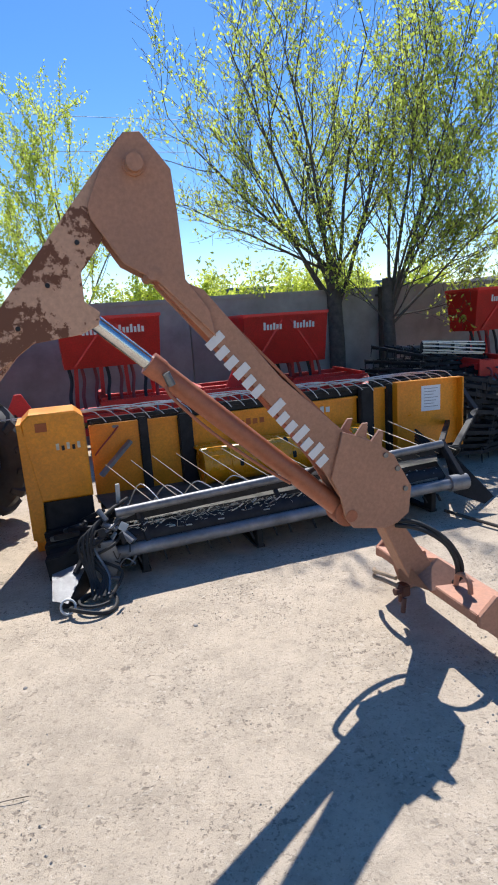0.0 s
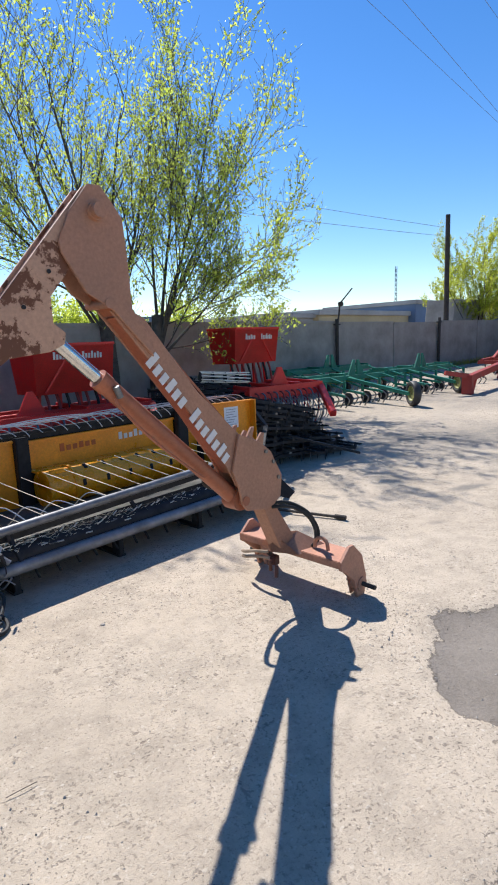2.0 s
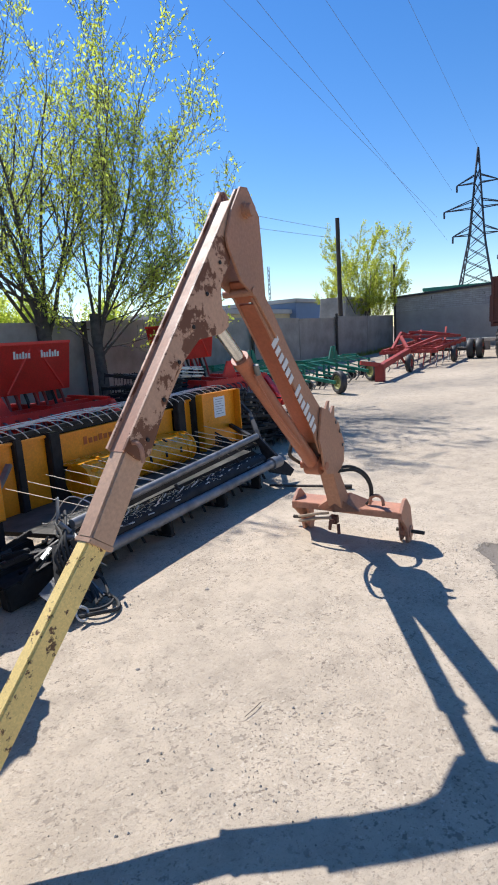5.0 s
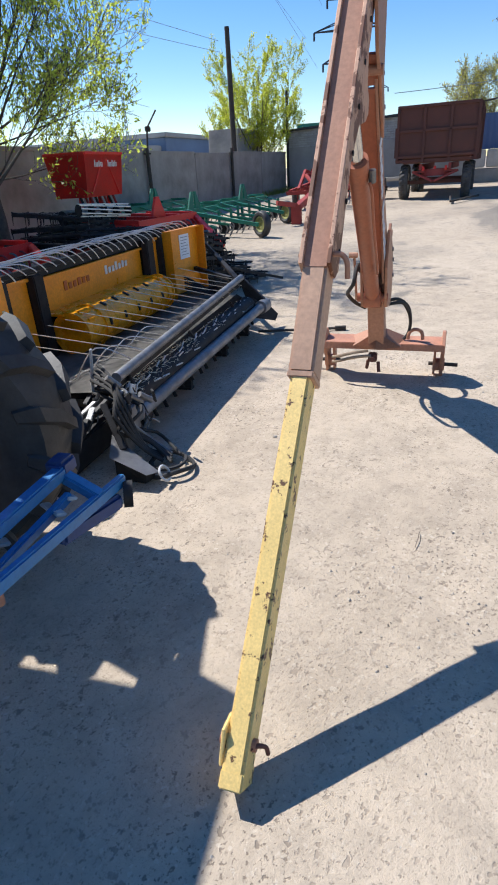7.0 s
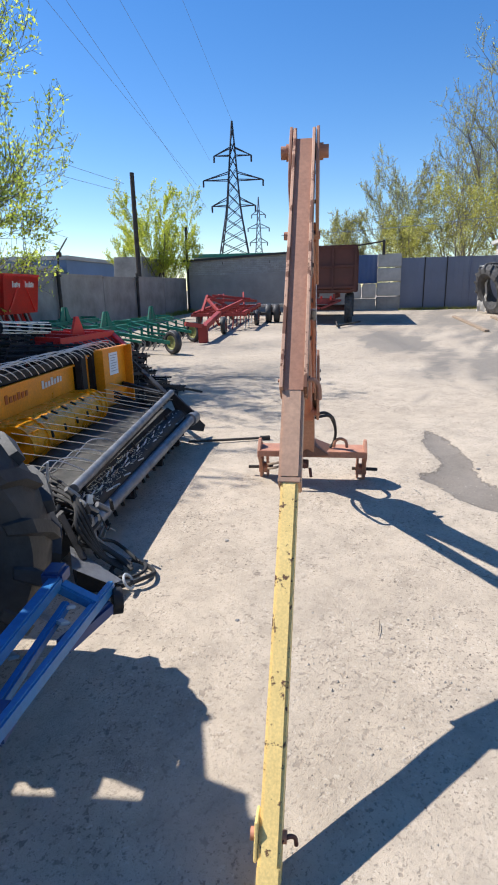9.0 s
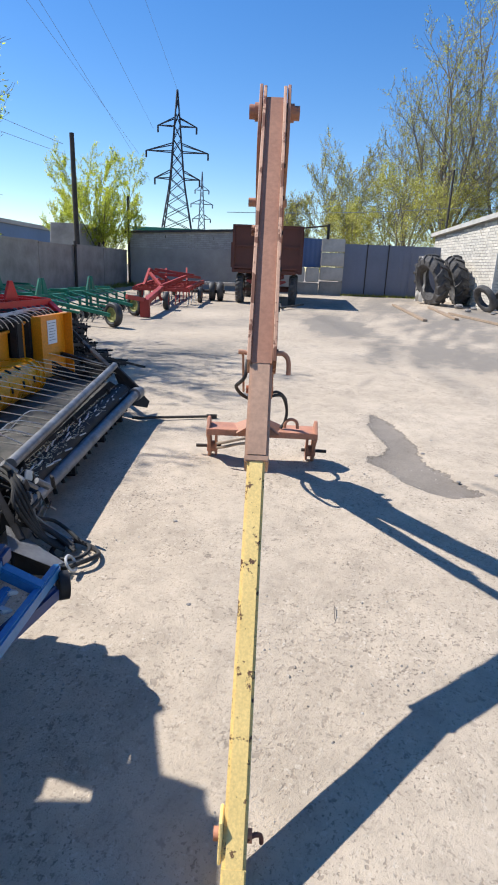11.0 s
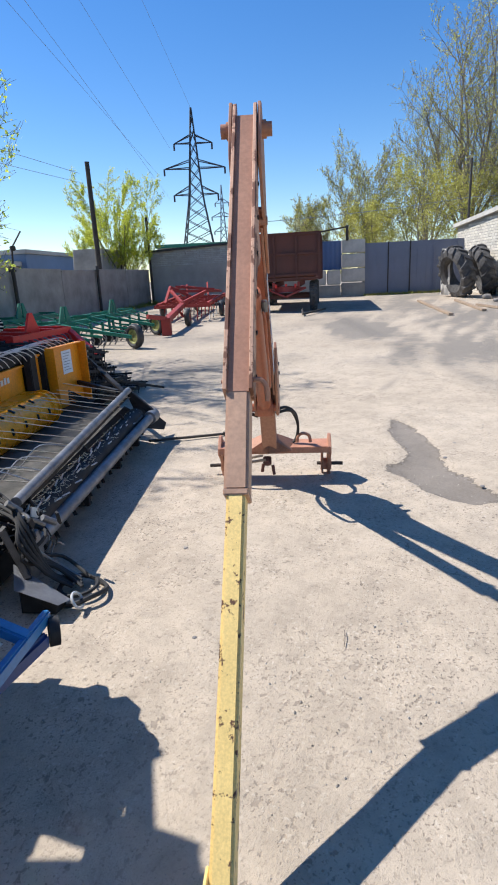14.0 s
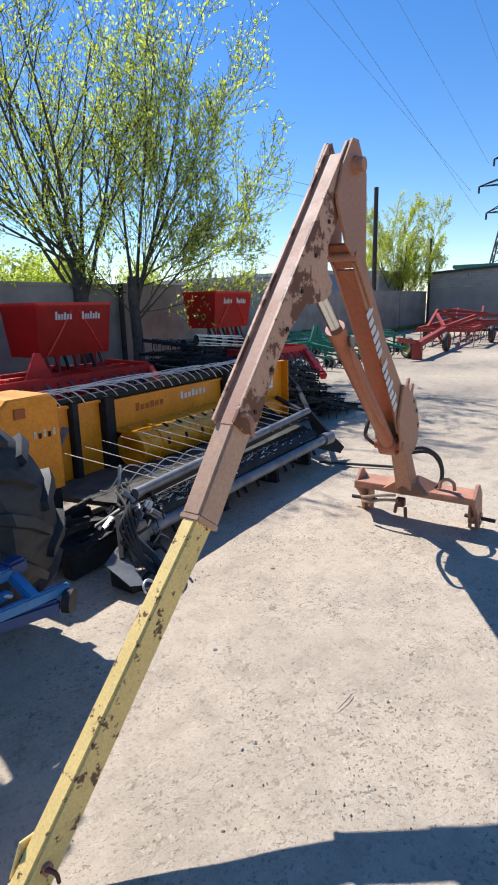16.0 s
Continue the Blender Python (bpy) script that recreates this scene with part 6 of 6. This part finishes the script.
# ---- trees ----
def tree(name, label, base, height, spread, stems, leaf, leaves, leaf_size, seed, bark="bark", droop=0.0, up=0.55, levels=4, bare=0.0, first=0.12):
    """Tapered trunks, limbs and twigs; leaves sit in small clumps along the twigs."""
    rnd = random.Random(seed)
    th = thing(name, label, "tree", Matrix.Translation(base))
    vs, fs = [], []
    tips = []

    def limb(p, d, length, r, level):
        n = 5 if level < 2 else 4
        pts, q, dd = [p.copy()], p.copy(), d.copy()
        for i in range(n):
            dd = (dd + Vector((rnd.uniform(-1, 1), rnd.uniform(-1, 1), rnd.uniform(-0.5, 0.8) * up - droop * level * 0.12)) * (0.16 + 0.05 * level)).normalized()
            q = q + dd * length / n
            pts.append(q.copy())
        seg = 7 if level == 0 else (5 if level == 1 else 3)
        side = d.orthogonal().normalized()
        rings = []
        for i, c in enumerate(pts):
            t = (pts[min(i + 1, n)] - pts[max(0, i - 1)]).normalized()
            s1 = (side - t * side.dot(t)).normalized()
            s2 = t.cross(s1)
            rr = r * (1 - 0.72 * i / n)
            k = len(vs)
            vs.extend(c + rr * (math.cos(a) * s1 + math.sin(a) * s2) for a in [2 * math.pi * j / seg for j in range(seg)])
            rings.append(k)
        for a, b in zip(rings, rings[1:]):
            fs.extend((a + j, a + (j + 1) % seg, b + (j + 1) % seg, b + j) for j in range(seg))
        if level >= levels - 1:
            tips.append(pts)
            return
        kids = (7, 6, 5, 4)[level]
        for i in range(kids):
            t = first + (1 - first) * (i + rnd.random()) / kids if level == 0 else 0.2 + 0.8 * (i + rnd.random()) / kids
            j = min(n - 1, int(t * n))
            c = pts[j].lerp(pts[j + 1], t * n - j)
            ax = (pts[j + 1] - pts[j]).normalized()
            out = ax.orthogonal().normalized()
            out.rotate(Matrix.Rotation(rnd.uniform(0, 6.283), 3, ax))
            nd = (ax * rnd.uniform(0.55, 1.0) + out * rnd.uniform(0.5, 1.0) * spread + Vector((0, 0, 0.25 * up))).normalized()
            limb(c, nd, length * rnd.uniform(0.42, 0.68) * (1.12 - 0.45 * t), r * 0.5 * (1 - 0.5 * t), level + 1)
        tips.append(pts[-3:])

    for k in range(stems):
        a = 6.283 * k / stems + rnd.random()
        s = 0.0 if stems == 1 else 0.12
        off = Vector((math.cos(a), math.sin(a), 0)) * s
        d = (Vector((math.cos(a), math.sin(a), 0)) * (0.0 if stems == 1 else 0.33 * spread) + Vector((0, 0, 1))).normalized()
        limb(off, d, height * rnd.uniform(0.62, 0.8), 0.017 * height / (stems ** 0.45), 0)
    me = bpy.data.meshes.new("trunk")
    me.from_pydata(vs, [], fs)
    me.materials.append(M[bark])
    me.shade_smooth()
    ob = new("trunk", me)
    ob.parent = th
    # crown
    r2 = np.random.RandomState(seed)
    lv, lf = [], []
    for k in range(leaves):
        pts = tips[r2.randint(len(tips))]
        if r2.rand() < bare:
            continue
        i = r2.randint(len(pts) - 1)
        c = pts[i].lerp(pts[i + 1], r2.rand()) + Vector(r2.normal(0, leaf_size * 1.1, 3))
        a = Vector(r2.normal(0, 1, 3)).normalized()
        b = a.orthogonal().normalized()
        b.rotate(Matrix.Rotation(r2.rand() * 6.283, 3, a))
        s = leaf_size * (0.55 + 0.8 * r2.rand())
        n = len(lv)
        lv.extend((c - a * s * 0.6, c + b * s * 0.32, c + a * s * 0.6, c - b * s * 0.32))
        lf.append((n, n + 1, n + 2, n + 3))
    me = bpy.data.meshes.new("crown")
    me.from_pydata(lv, [], lf)
    me.materials.append(leaf if not isinstance(leaf, str) else M[leaf])
    ob = new("crown", me)
    ob.parent = th
    return th


def on_ground(x, y):
    return (x, y, H(x, y) - 0.05)


def crown_tree(label, base, fork, limbs, leaves, leaf_size, seed, leaf, bark="bark", r0=0.13, sub=(7, 6, 5), thick=0.075, fine=0.003):
    """A short trunk that forks at once into rising limbs, given as (compass degrees, degrees off upright, length)."""
    rnd = random.Random(seed)
    th = thing("tree", label, "tree", Matrix.Translation(base))
    vs, fs, tips = [], [], []

    def limb(p, d, length, r, level):
        n = (7, 6, 4, 3)[level]
        pts, q, dd = [p.copy()], p.copy(), d.copy()
        for i in range(n):
            bend = (0.10, 0.16, 0.2, 0.22)[level]
            dd = (dd + Vector((rnd.uniform(-1, 1), rnd.uniform(-1, 1), rnd.uniform(-0.35, 0.95))) * bend).normalized()
            q = q + dd * length / n
            pts.append(q.copy())
        seg = (7, 5, 3, 3)[level]
        side = d.orthogonal().normalized()
        rings = []
        for i, c in enumerate(pts):
            t = (pts[min(i + 1, n)] - pts[max(0, i - 1)]).normalized()
            s1 = (side - t * side.dot(t)).normalized()
            s2 = t.cross(s1)
            rr = max(fine, r * (1 - 0.85 * i / n))
            rings.append(len(vs))
            vs.extend(c + rr * (math.cos(w) * s1 + math.sin(w) * s2) for w in [2 * math.pi * j / seg for j in range(seg)])
        for a, b in zip(rings, rings[1:]):
            fs.extend((a + j, a + (j + 1) % seg, b + (j + 1) % seg, b + j) for j in range(seg))
        if level >= 2:
            tips.append((pts, length))
        if level == 3:
            return
        kids = sub[level]
        for i in range(kids):
            t = 0.16 + 0.84 * (i + rnd.random()) / kids
            j = min(n - 1, int(t * n))
            c = pts[j].lerp(pts[j + 1], t * n - j)
            ax = (pts[j + 1] - pts[j]).normalized()
            out = ax.orthogonal().normalized()
            out.rotate(Matrix.Rotation(rnd.uniform(0, 6.283), 3, ax))
            nd = (ax + out * rnd.uniform(0.5, 1.1) + Vector((0, 0, 0.30))).normalized()
            limb(c, nd, max(0.28, length * rnd.uniform(0.36, 0.56) * (1.15 - 0.5 * t)), r * 0.46 * (1 - 0.5 * t), level + 1)

    # trunk
    top = Vector((0.05, 0, fork))
    seg, rings = 10, []
    for i in range(6):
        c, rr = Vector((0.02 * math.sin(i), 0.02 * math.cos(i * 1.7), fork * i / 5)), r0 * (1.15 - 0.25 * i / 5)
        rings.append(len(vs))
        vs.extend(c + rr * Vector((math.cos(w), math.sin(w), 0)) for w in [2 * math.pi * j / seg for j in range(seg)])
    for a, b in zip(rings, rings[1:]):
        fs.extend((a + j, a + (j + 1) % seg, b + (j + 1) % seg, b + j) for j in range(seg))
    for az, off, length in limbs:
        d = Vector((math.cos(radians(az)) * math.sin(radians(off)), math.sin(radians(az)) * math.sin(radians(off)), math.cos(radians(off))))
        limb(top - Vector((0, 0, rnd.uniform(0.0, 0.45 * fork))), d, length, r0 * thick * length, 0)
    me = bpy.data.meshes.new("trunk")
    me.from_pydata(vs, [], fs)
    me.materials.append(M[bark])
    me.shade_smooth()
    ob = new("trunk", me)
    ob.parent = th
    r2 = np.random.RandomState(seed)
    lv, lf = [], []
    w = np.array([t[1] for t in tips])
    pick = r2.choice(len(tips), leaves, p=w / w.sum())
    for k in pick:
        pts = tips[k][0]
        i = r2.randint(len(pts) - 1)
        c = pts[i].lerp(pts[i + 1], r2.rand()) + Vector(r2.normal(0, leaf_size * 0.7, 3))
        a = Vector(r2.normal(0, 1, 3) + np.array((0, 0, 0.6))).normalized()
        b = a.orthogonal().normalized()
        b.rotate(Matrix.Rotation(r2.rand() * 6.283, 3, a))
        s = leaf_size * (0.5 + 0.9 * r2.rand())
        n = len(lv)
        lv.extend((c - a * s * 0.6, c + b * s * 0.30, c + a * s * 0.6, c - b * s * 0.30))
        lf.append((n, n + 1, n + 2, n + 3))
    me = bpy.data.meshes.new("crown")
    me.from_pydata(lv, [], lf)
    me.materials.append(M[leaf])
    ob = new("crown", me)
    ob.parent = th
    return th


crown_tree("young tree in fresh yellow-green leaf before the concrete fence", on_ground(1.62, 10.5), 2.0,
           ((20, 14, 4.5), (10, 30, 4.2), (355, 48, 3.5), (5, 66, 2.8), (60, 34, 3.6), (330, 40, 3.0), (0, 22, 4.5), (100, 12, 4.6), (300, 22, 3.2),
            (340, 76, 2.0), (300, 50, 2.2), (0, 84, 2.0), (200, 45, 2.0)),
           17500, 0.058, 7, "leaf_fresh", "bark_twig", r0=0.10, sub=(9, 7, 4))
crown_tree("taller young tree with slender rising limbs beside the fence", on_ground(0.72, 10.65), 2.3,
           ((185, 66, 3.0), (175, 50, 3.8), (165, 32, 4.2), (130, 20, 4.4), (80, 8, 4.6), (95, 50, 3.0), (200, 14, 4.4), (215, 40, 3.0), (180, 22, 4.5), (10, 18, 4.3), (30, 40, 3.0)),
           15500, 0.052, 21, "leaf_fresh", "bark_twig", r0=0.13, sub=(9, 7, 4))
crown_tree("slim young tree in bud behind the fence", on_ground(-4.9, 12.3), 1.2, ((180, 30, 3.0), (90, 12, 4.6), (0, 28, 3.6), (30, 18, 4.2), (200, 15, 4.2), (270, 25, 3.4), (140, 35, 3.6)), 17000, 0.055, 5, "leaf_fresh", r0=0.09, sub=(6, 5, 4))
crown_tree("bushy yellow-green willow behind the corner of the fence", on_ground(16.35, 18.1), 0.5, tuple((36 * k + 10, (34, 12, 24, 40, 18)[k % 5], (2.9, 4.0, 3.6, 2.6, 3.9)[k % 5]) for k in range(10)), 46000, 0.052, 12, "leaf_yellow", r0=0.12, sub=(7, 5, 4))
for x, y, h, s, n in ((29.0, 11.3, 8.0, 3, 5500), (31.5, 6.3, 15.0, 14, 9000), (31.5, 3.4, 11.5, 15, 5500), (33.5, 8.8, 10.5, 16, 5500), (33.0, -0.5, 11.0, 17, 5500), (28.3, 14.6, 5.2, 18, 6000)):
    crown_tree("tall greyish tree just coming into leaf behind the yard gate", on_ground(x, y), h * 0.16,
               tuple((40 * k + 17 * s, (12, 30, 20, 42, 8)[k % 5], h * (0.62, 0.5, 0.6, 0.42, 0.66)[k % 5]) for k in range(9)), int(n * 2.2), 0.07, s, "leaf_dull", "bark_grey",
               r0=0.014 * h, sub=(8, 7, 5), thick=0.06, fine=0.007)
for i, (x, y, h, s) in enumerate(((27.5, 10.6, 4.8, 33), (28.6, 8.2, 6.6, 34), (29.5, 5.4, 6.2, 35), (30.5, 2.6, 5.4, 36))):
    tree("shrub", "olive-green shrub in young leaf behind the yard gate", on_ground(x, y), h, 1.0, 5, "leaf_dull", 13000, 0.075, s, "bark_grey", up=0.8, first=0.03)


for i, (x, y, h, s) in enumerate(((-5.6, 10.2, 2.6, 40), (-3.6, 10.9, 2.7, 41), (-1.7, 11.6, 2.7, 42), (0.3, 12.3, 2.6, 43), (2.0, 13.0, 2.6, 44))):
    tree("shrub", "fresh green shrub rising just over the concrete fence", on_ground(x, y), h, 1.0, 4, "leaf_fresh", 9500, 0.06, s, "bark_grey", up=0.5, first=0.1)


# ---- poles, masts and wires ----
def pylon(label, at, height, width, mat, arms, thick, turn=0.0):
    th = thing("power_pylon", label, "pylon", pose(*at, 0, 0, turn))

    def half(z):
        t = z / height
        return width / 2 * ((1 - t / 0.55) * 0.72 + 0.28 if t < 0.55 else 0.28 * (1 - (t - 0.55) / 0.45) + 0.012)
    bm = bmesh.new()
    for sx in (-1, 1):
        for sy in (-1, 1):
            prev = None
            for z in np.linspace(0, height, 15):
                p = (sx * half(z), sy * half(z), z)
                if prev:
                    beam(bm, prev, p, thick, thick)
                prev = p
    tagged(part("leg_frame", bm, mat, th, soft=False), kind="stuff")
    zs = list(np.linspace(0, height * 0.96, 15))
    bm = bmesh.new()
    for z0, z1 in zip(zs, zs[1:]):
        for s in (-1, 1):
            for ax in (0, 1):
                a, b = half(z0), half(z1)
                for f in (-1, 1):
                    p = (f * a, s * a, z0) if ax == 0 else (s * a, f * a, z0)
                    q = (-f * b, s * b, z1) if ax == 0 else (s * b, -f * b, z1)
                    beam(bm, p, q, thick * 0.6, thick * 0.6)
    tagged(part("lattice", bm, mat, th, soft=False), kind="stuff")
    for z, L in arms:
        for s in (-1, 1):
            bm = bmesh.new()
            h = half(z * height)
            tip = (s * L, 0, z * height)
            for sy in (-1, 1):
                beam(bm, (s * h, sy * h, z * height), tip, thick * 0.8, thick * 0.8)
                beam(bm, (s * h, sy * h, z * height + 0.04 * height), tip, thick * 0.8, thick * 0.8)
            part("cross_arm", bm, mat, th, soft=False)
            bm = bmesh.new()
            tube(bm, (s * L, 0, z * height), (s * L, 0, (z - 0.035) * height), thick * 0.9, 8)
            part("insulator", bm, mat, th)
    return th


pylon("dark lattice power pylon standing far behind the garage wall", (98.3, 67.6, -1.0), 34.3, 9.0, M["pylon"], ((0.69, 6.0), (0.55, 4.4), (0.82, 3.7)), 0.2, -60)
pylon("distant hazy lattice power pylon", (260.0, 158.3, -3.0), 50.0, 9.0, M["far_pylon"], ((0.70, 5.5), (0.56, 4.5), (0.83, 3.5)), 0.33, -60)

mast = thing("radio_mast", "thin distant lattice mast", "mast", pose(75.0, 104.0, 0))
bm = bmesh.new()
for s in (-0.3, 0.3):
    tube(bm, (s, 0, 0), (s * 0.7, 0, 16.4), 0.07, 6)
for k in range(16):
    tube(bm, (-0.3, 0, k), (0.3, 0, k + 1), 0.05, 5)
    tube(bm, (0.3, 0, k), (-0.3, 0, k + 1), 0.05, 5)
tagged(part("lattice", bm, M["far_pylon"], mast), kind="stuff")

pole = thing("utility_pole", "tarred wooden utility pole behind the fence", "pole", pose(13.4, 16.45, H(13.4, 16.45)))
bm = bmesh.new()
tube(bm, (0, 0, -0.2), (-0.02, 0, 5.15), 0.1, 12, 0.08)
part("pole", bm, M["pole"], pole)
bm = bmesh.new()
tube(bm, (0.0, -0.1, 2.6), (0.25, -0.55, 1.6), 0.012, 6)
part("stay", bm, M["pole"], pole)

lamp = thing("yard_lamp", "small yard lamp on a bent bracket above a fence post", "lamp", pose(7.35, 13.75, 2.0))
bm = bmesh.new()
tube(bm, (0, 0, -0.1), (0.1, 0.03, 0.5), 0.025, 8)
tube(bm, (0.1, 0.03, 0.5), (0.62, 0.25, 0.92), 0.02, 8)
part("bracket", bm, M["pole"], lamp)
bm = bmesh.new()
box(bm, (0.12, 0.03, 0.48), (0.14, 0.1, 0.12), None, 0.02)
part("lamp_head", bm, M["pole"], lamp)


def wire(label, pts, r, name="power_line"):
    bm = bmesh.new()
    sweep(bm, rounded(pts, 6), r, 5)
    solid(name, bm, M["cable"], label, "cable", "overhead wires")


def sag(p, q, s, n=8):
    p, q = Vector(p), Vector(q)
    return [p.lerp(q, i / n) - Vector((0, 0, 4 * s * (i / n) * (1 - i / n))) for i in range(n + 1)]


for dx, z, turn, rise in ((-7.4, 22.0, 202, 28), (-5.4, 17.4, 204, 34), (-4.6, 26.5, 204, 28), (0.0, 33.3, 202, 40)):
    p = Vector((98.3 + dx * 0.5, 67.6 - dx * 0.866, z))
    wire("high-voltage conductor running out across the sky", [p, p + Vector((200 * math.cos(radians(turn)), 200 * math.sin(radians(turn)), rise))], 0.022)
wire("thin overhead wire above the fence", sag((13.3, 16.8, 5.3), (-14, 13.5, 7.6), 0.3), 0.007)
wire("thin overhead wire above the fence", sag((13.3, 16.8, 5.0), (-14, 13.5, 6.6), 0.3), 0.007)
wire("thin overhead wire behind the yard gate", sag((18.3, 13.0, 3.6), (24.0, 5.2, 4.3), 0.1), 0.012)
wire("thin overhead wire behind the yard gate", sag((24.0, 5.2, 4.3), (31, -6, 5.2), 0.15), 0.012)
gp = thing("utility_pole", "tarred pole behind the yard gate", "pole", pose(24.0, 5.2, H(24, 5.2)))
bm = bmesh.new()
tube(bm, (0, 0, -0.2), (0.02, 0, 5.2), 0.06, 10, 0.045)
part("pole", bm, M["pole"], gp)

# ---- behind the fence ----
blk = thing("concrete_tank", "grey trapezoid concrete block rising behind the fence", "block", pose(14.9, 18.1, H(14.9, 18), 0, 0, 20))
bm = bmesh.new()
plate(bm, [(-0.95, 0.0), (1.7, 0.0), (1.75, 2.3), (-0.55, 2.3)], -0.6, 0.6, 0.02)
part("block", bm, M["concrete"], blk)


def far_building(label, x, y, w, d, h, turn, wall, roof, windows=0, roof_h=0.5):
    th = thing("far_building", label, "building", pose(x, y, 0, 0, 0, turn))
    part("wall", box(bmesh.new(), (0, 0, h / 2), (w, d, h), None, 0.03), wall, th)
    part("roof", box(bmesh.new(), (0, 0, h + roof_h / 2), (w + 0.5, d + 0.5, roof_h), None, 0.05), roof, th)
    for k in range(windows):
        bm = bmesh.new()
        box(bm, (-w / 2 + (k + 0.5) * w / windows, -d / 2 - 0.02, h * 0.66), (w / windows * 0.5, 0.08, h * 0.22), None, 0.01)
        part("window", bm, M["glass"], th)


far_building("long ochre workshop with a pale roof far behind the fence", 24.0, 43.5, 13.0, 8, 3.3, 23, M["far_wall"], M["far_grey"], 7, 0.4)
far_building("low grey-white building far behind the fence", 18.0, 41.5, 9.0, 8, 3.1, 23, M["far_grey"], M["far_grey"], 5, 0.35)
far_building("blue-roofed hall far behind the fence", 38.5, 50.0, 19.0, 10, 4.3, 23, M["far_blue"], M["far_grey"], 0, 0.35)
far_building("pale far building with a green roof behind the garage", 62.0, 40.0, 16.0, 10, 5.3, -60, M["far_grey"], M["green"], 5, 0.4)
far_building("blue shed behind the seed drills and the fence", -1.2, 16.5, 6.5, 4, 2.05, 23, M["far_blue"], M["far_blue"], 0, 0.3)


# ---- small things on the ground ----
def floor_z(x, y):
    """The yard's height, lower inside the broken strip."""
    return H(x, y) - (0.018 if patch_depth(x, y) > 0.04 else 0.0)


def scatter(name, label, mat, n, box_xy, size, seed, clump=0.0):
    r = np.random.RandomState(seed)
    vs, fs = [], []
    x0, y0, x1, y1 = box_xy
    while n > 0:
        x, y = r.uniform(x0, x1), r.uniform(y0, y1)
        if clump and noise.noise(Vector((x * 0.9, y * 0.9, seed))) < clump * r.rand():
            n -= 0.2
            continue
        n -= 1
        s = size * (0.4 + 0.9 * r.rand() ** 2)
        z = floor_z(x, y)
        k = len(vs)
        a = r.rand() * 6.283
        for i in range(5):
            t = a + i * 1.257
            q = s * (0.7 + 0.5 * r.rand())
            vs.append((x + q * math.cos(t), y + q * math.sin(t), z - 0.002))
        vs.append((x + s * 0.2, y, z + s * (0.5 + 0.4 * r.rand())))
        fs += [(k + i, k + (i + 1) % 5, k + 5) for i in range(5)]
    me = bpy.data.meshes.new(name)
    me.from_pydata(vs, [], fs)
    me.materials.append(mat)
    tagged(new(name, me), label, "grit", kind="stuff")


scatter("pale_grit", "pale loose grit scattered over the concrete", M["stone"], 8000, (-3, 0.2, 6, 6), 0.005, 1, 0.0)
scatter("dark_grit", "dark crumbs of stone scattered over the concrete", M["pebble_dark"], 2600, (-3, 0.2, 6, 6), 0.0035, 2, 0.1)
scatter("strip_gravel", "gravel and soil crumbs along the broken strip", M["stone"], 1200, (0, 0.6, 4.5, 3.4), 0.007, 3, 0.3)
for i, (x, y, s) in enumerate(((1.05, 1.3, 0.02), (0.55, 1.15, 0.018), (1.75, 2.1, 0.018), (2.2, 2.1, 0.016), (0.3, 0.75, 0.02), (1.2, 1.75, 0.016), (-0.42, 3.17, 0.014), (-1.1, 2.65, 0.011), (1.5, 1.5, 0.022))):
    bm = bmesh.new()
    bmesh.ops.create_icosphere(bm, subdivisions=2, radius=s)
    for v in bm.verts:
        v.co *= 1 + 0.4 * noise.noise(v.co * 30 + Vector((x, y, 0)))
        v.co.z *= 0.55
    solid("stone", bm, M["concrete_dark"] if i % 3 else M["stone"], "small broken lump of concrete lying on the ground", "stone", "loose stones", m=pose(x, y, floor_z(x, y) + s * 0.15))
tw = thing("twig", "thin dry twig lying on the concrete", "twig")
bm = bmesh.new()
sweep(bm, rounded([(-0.89, 2.043, 0.006), (-0.83, 2.06, 0.009), (-0.786, 2.077, 0.006)], 4), 0.0016, 5)
part("stem", bm, M["bark"], tw)


def grass_strip(label, pts, n, h, seed):
    r = np.random.RandomState(seed)
    vs, fs = [], []
    for _ in range(n):
        i = r.randint(len(pts) - 1)
        t = r.rand()
        x = pts[i][0] + (pts[i + 1][0] - pts[i][0]) * t + r.normal(0, 0.12)
        y = pts[i][1] + (pts[i + 1][1] - pts[i][1]) * t + r.normal(0, 0.12)
        z, a, q = H(x, y), r.rand() * 6.283, h * (0.4 + 0.8 * r.rand())
        k = len(vs)
        c, s = math.cos(a) * 0.012, math.sin(a) * 0.012
        vs += [(x - c, y - s, z), (x + c, y + s, z), (x + r.normal(0, q * 0.4), y + r.normal(0, q * 0.4), z + q)]
        fs.append((k, k + 1, k + 2))
    me = bpy.data.meshes.new("grass")
    me.from_pydata(vs, [], fs)
    me.materials.append(M["grass"])
    tagged(new("grass", me), label, "grass", kind="stuff")


grass_strip("thin spring grass along the foot of the gate", [at_wall(d, 0.15)[:2] for d in (9.2, 11, 13, 14.6)], 1500, 0.12, 4)
grass_strip("weeds along the foot of the concrete fence", [(x + 0.15, y - 0.35) for x, y in FENCE[2:]], 3000, 0.18, 5)
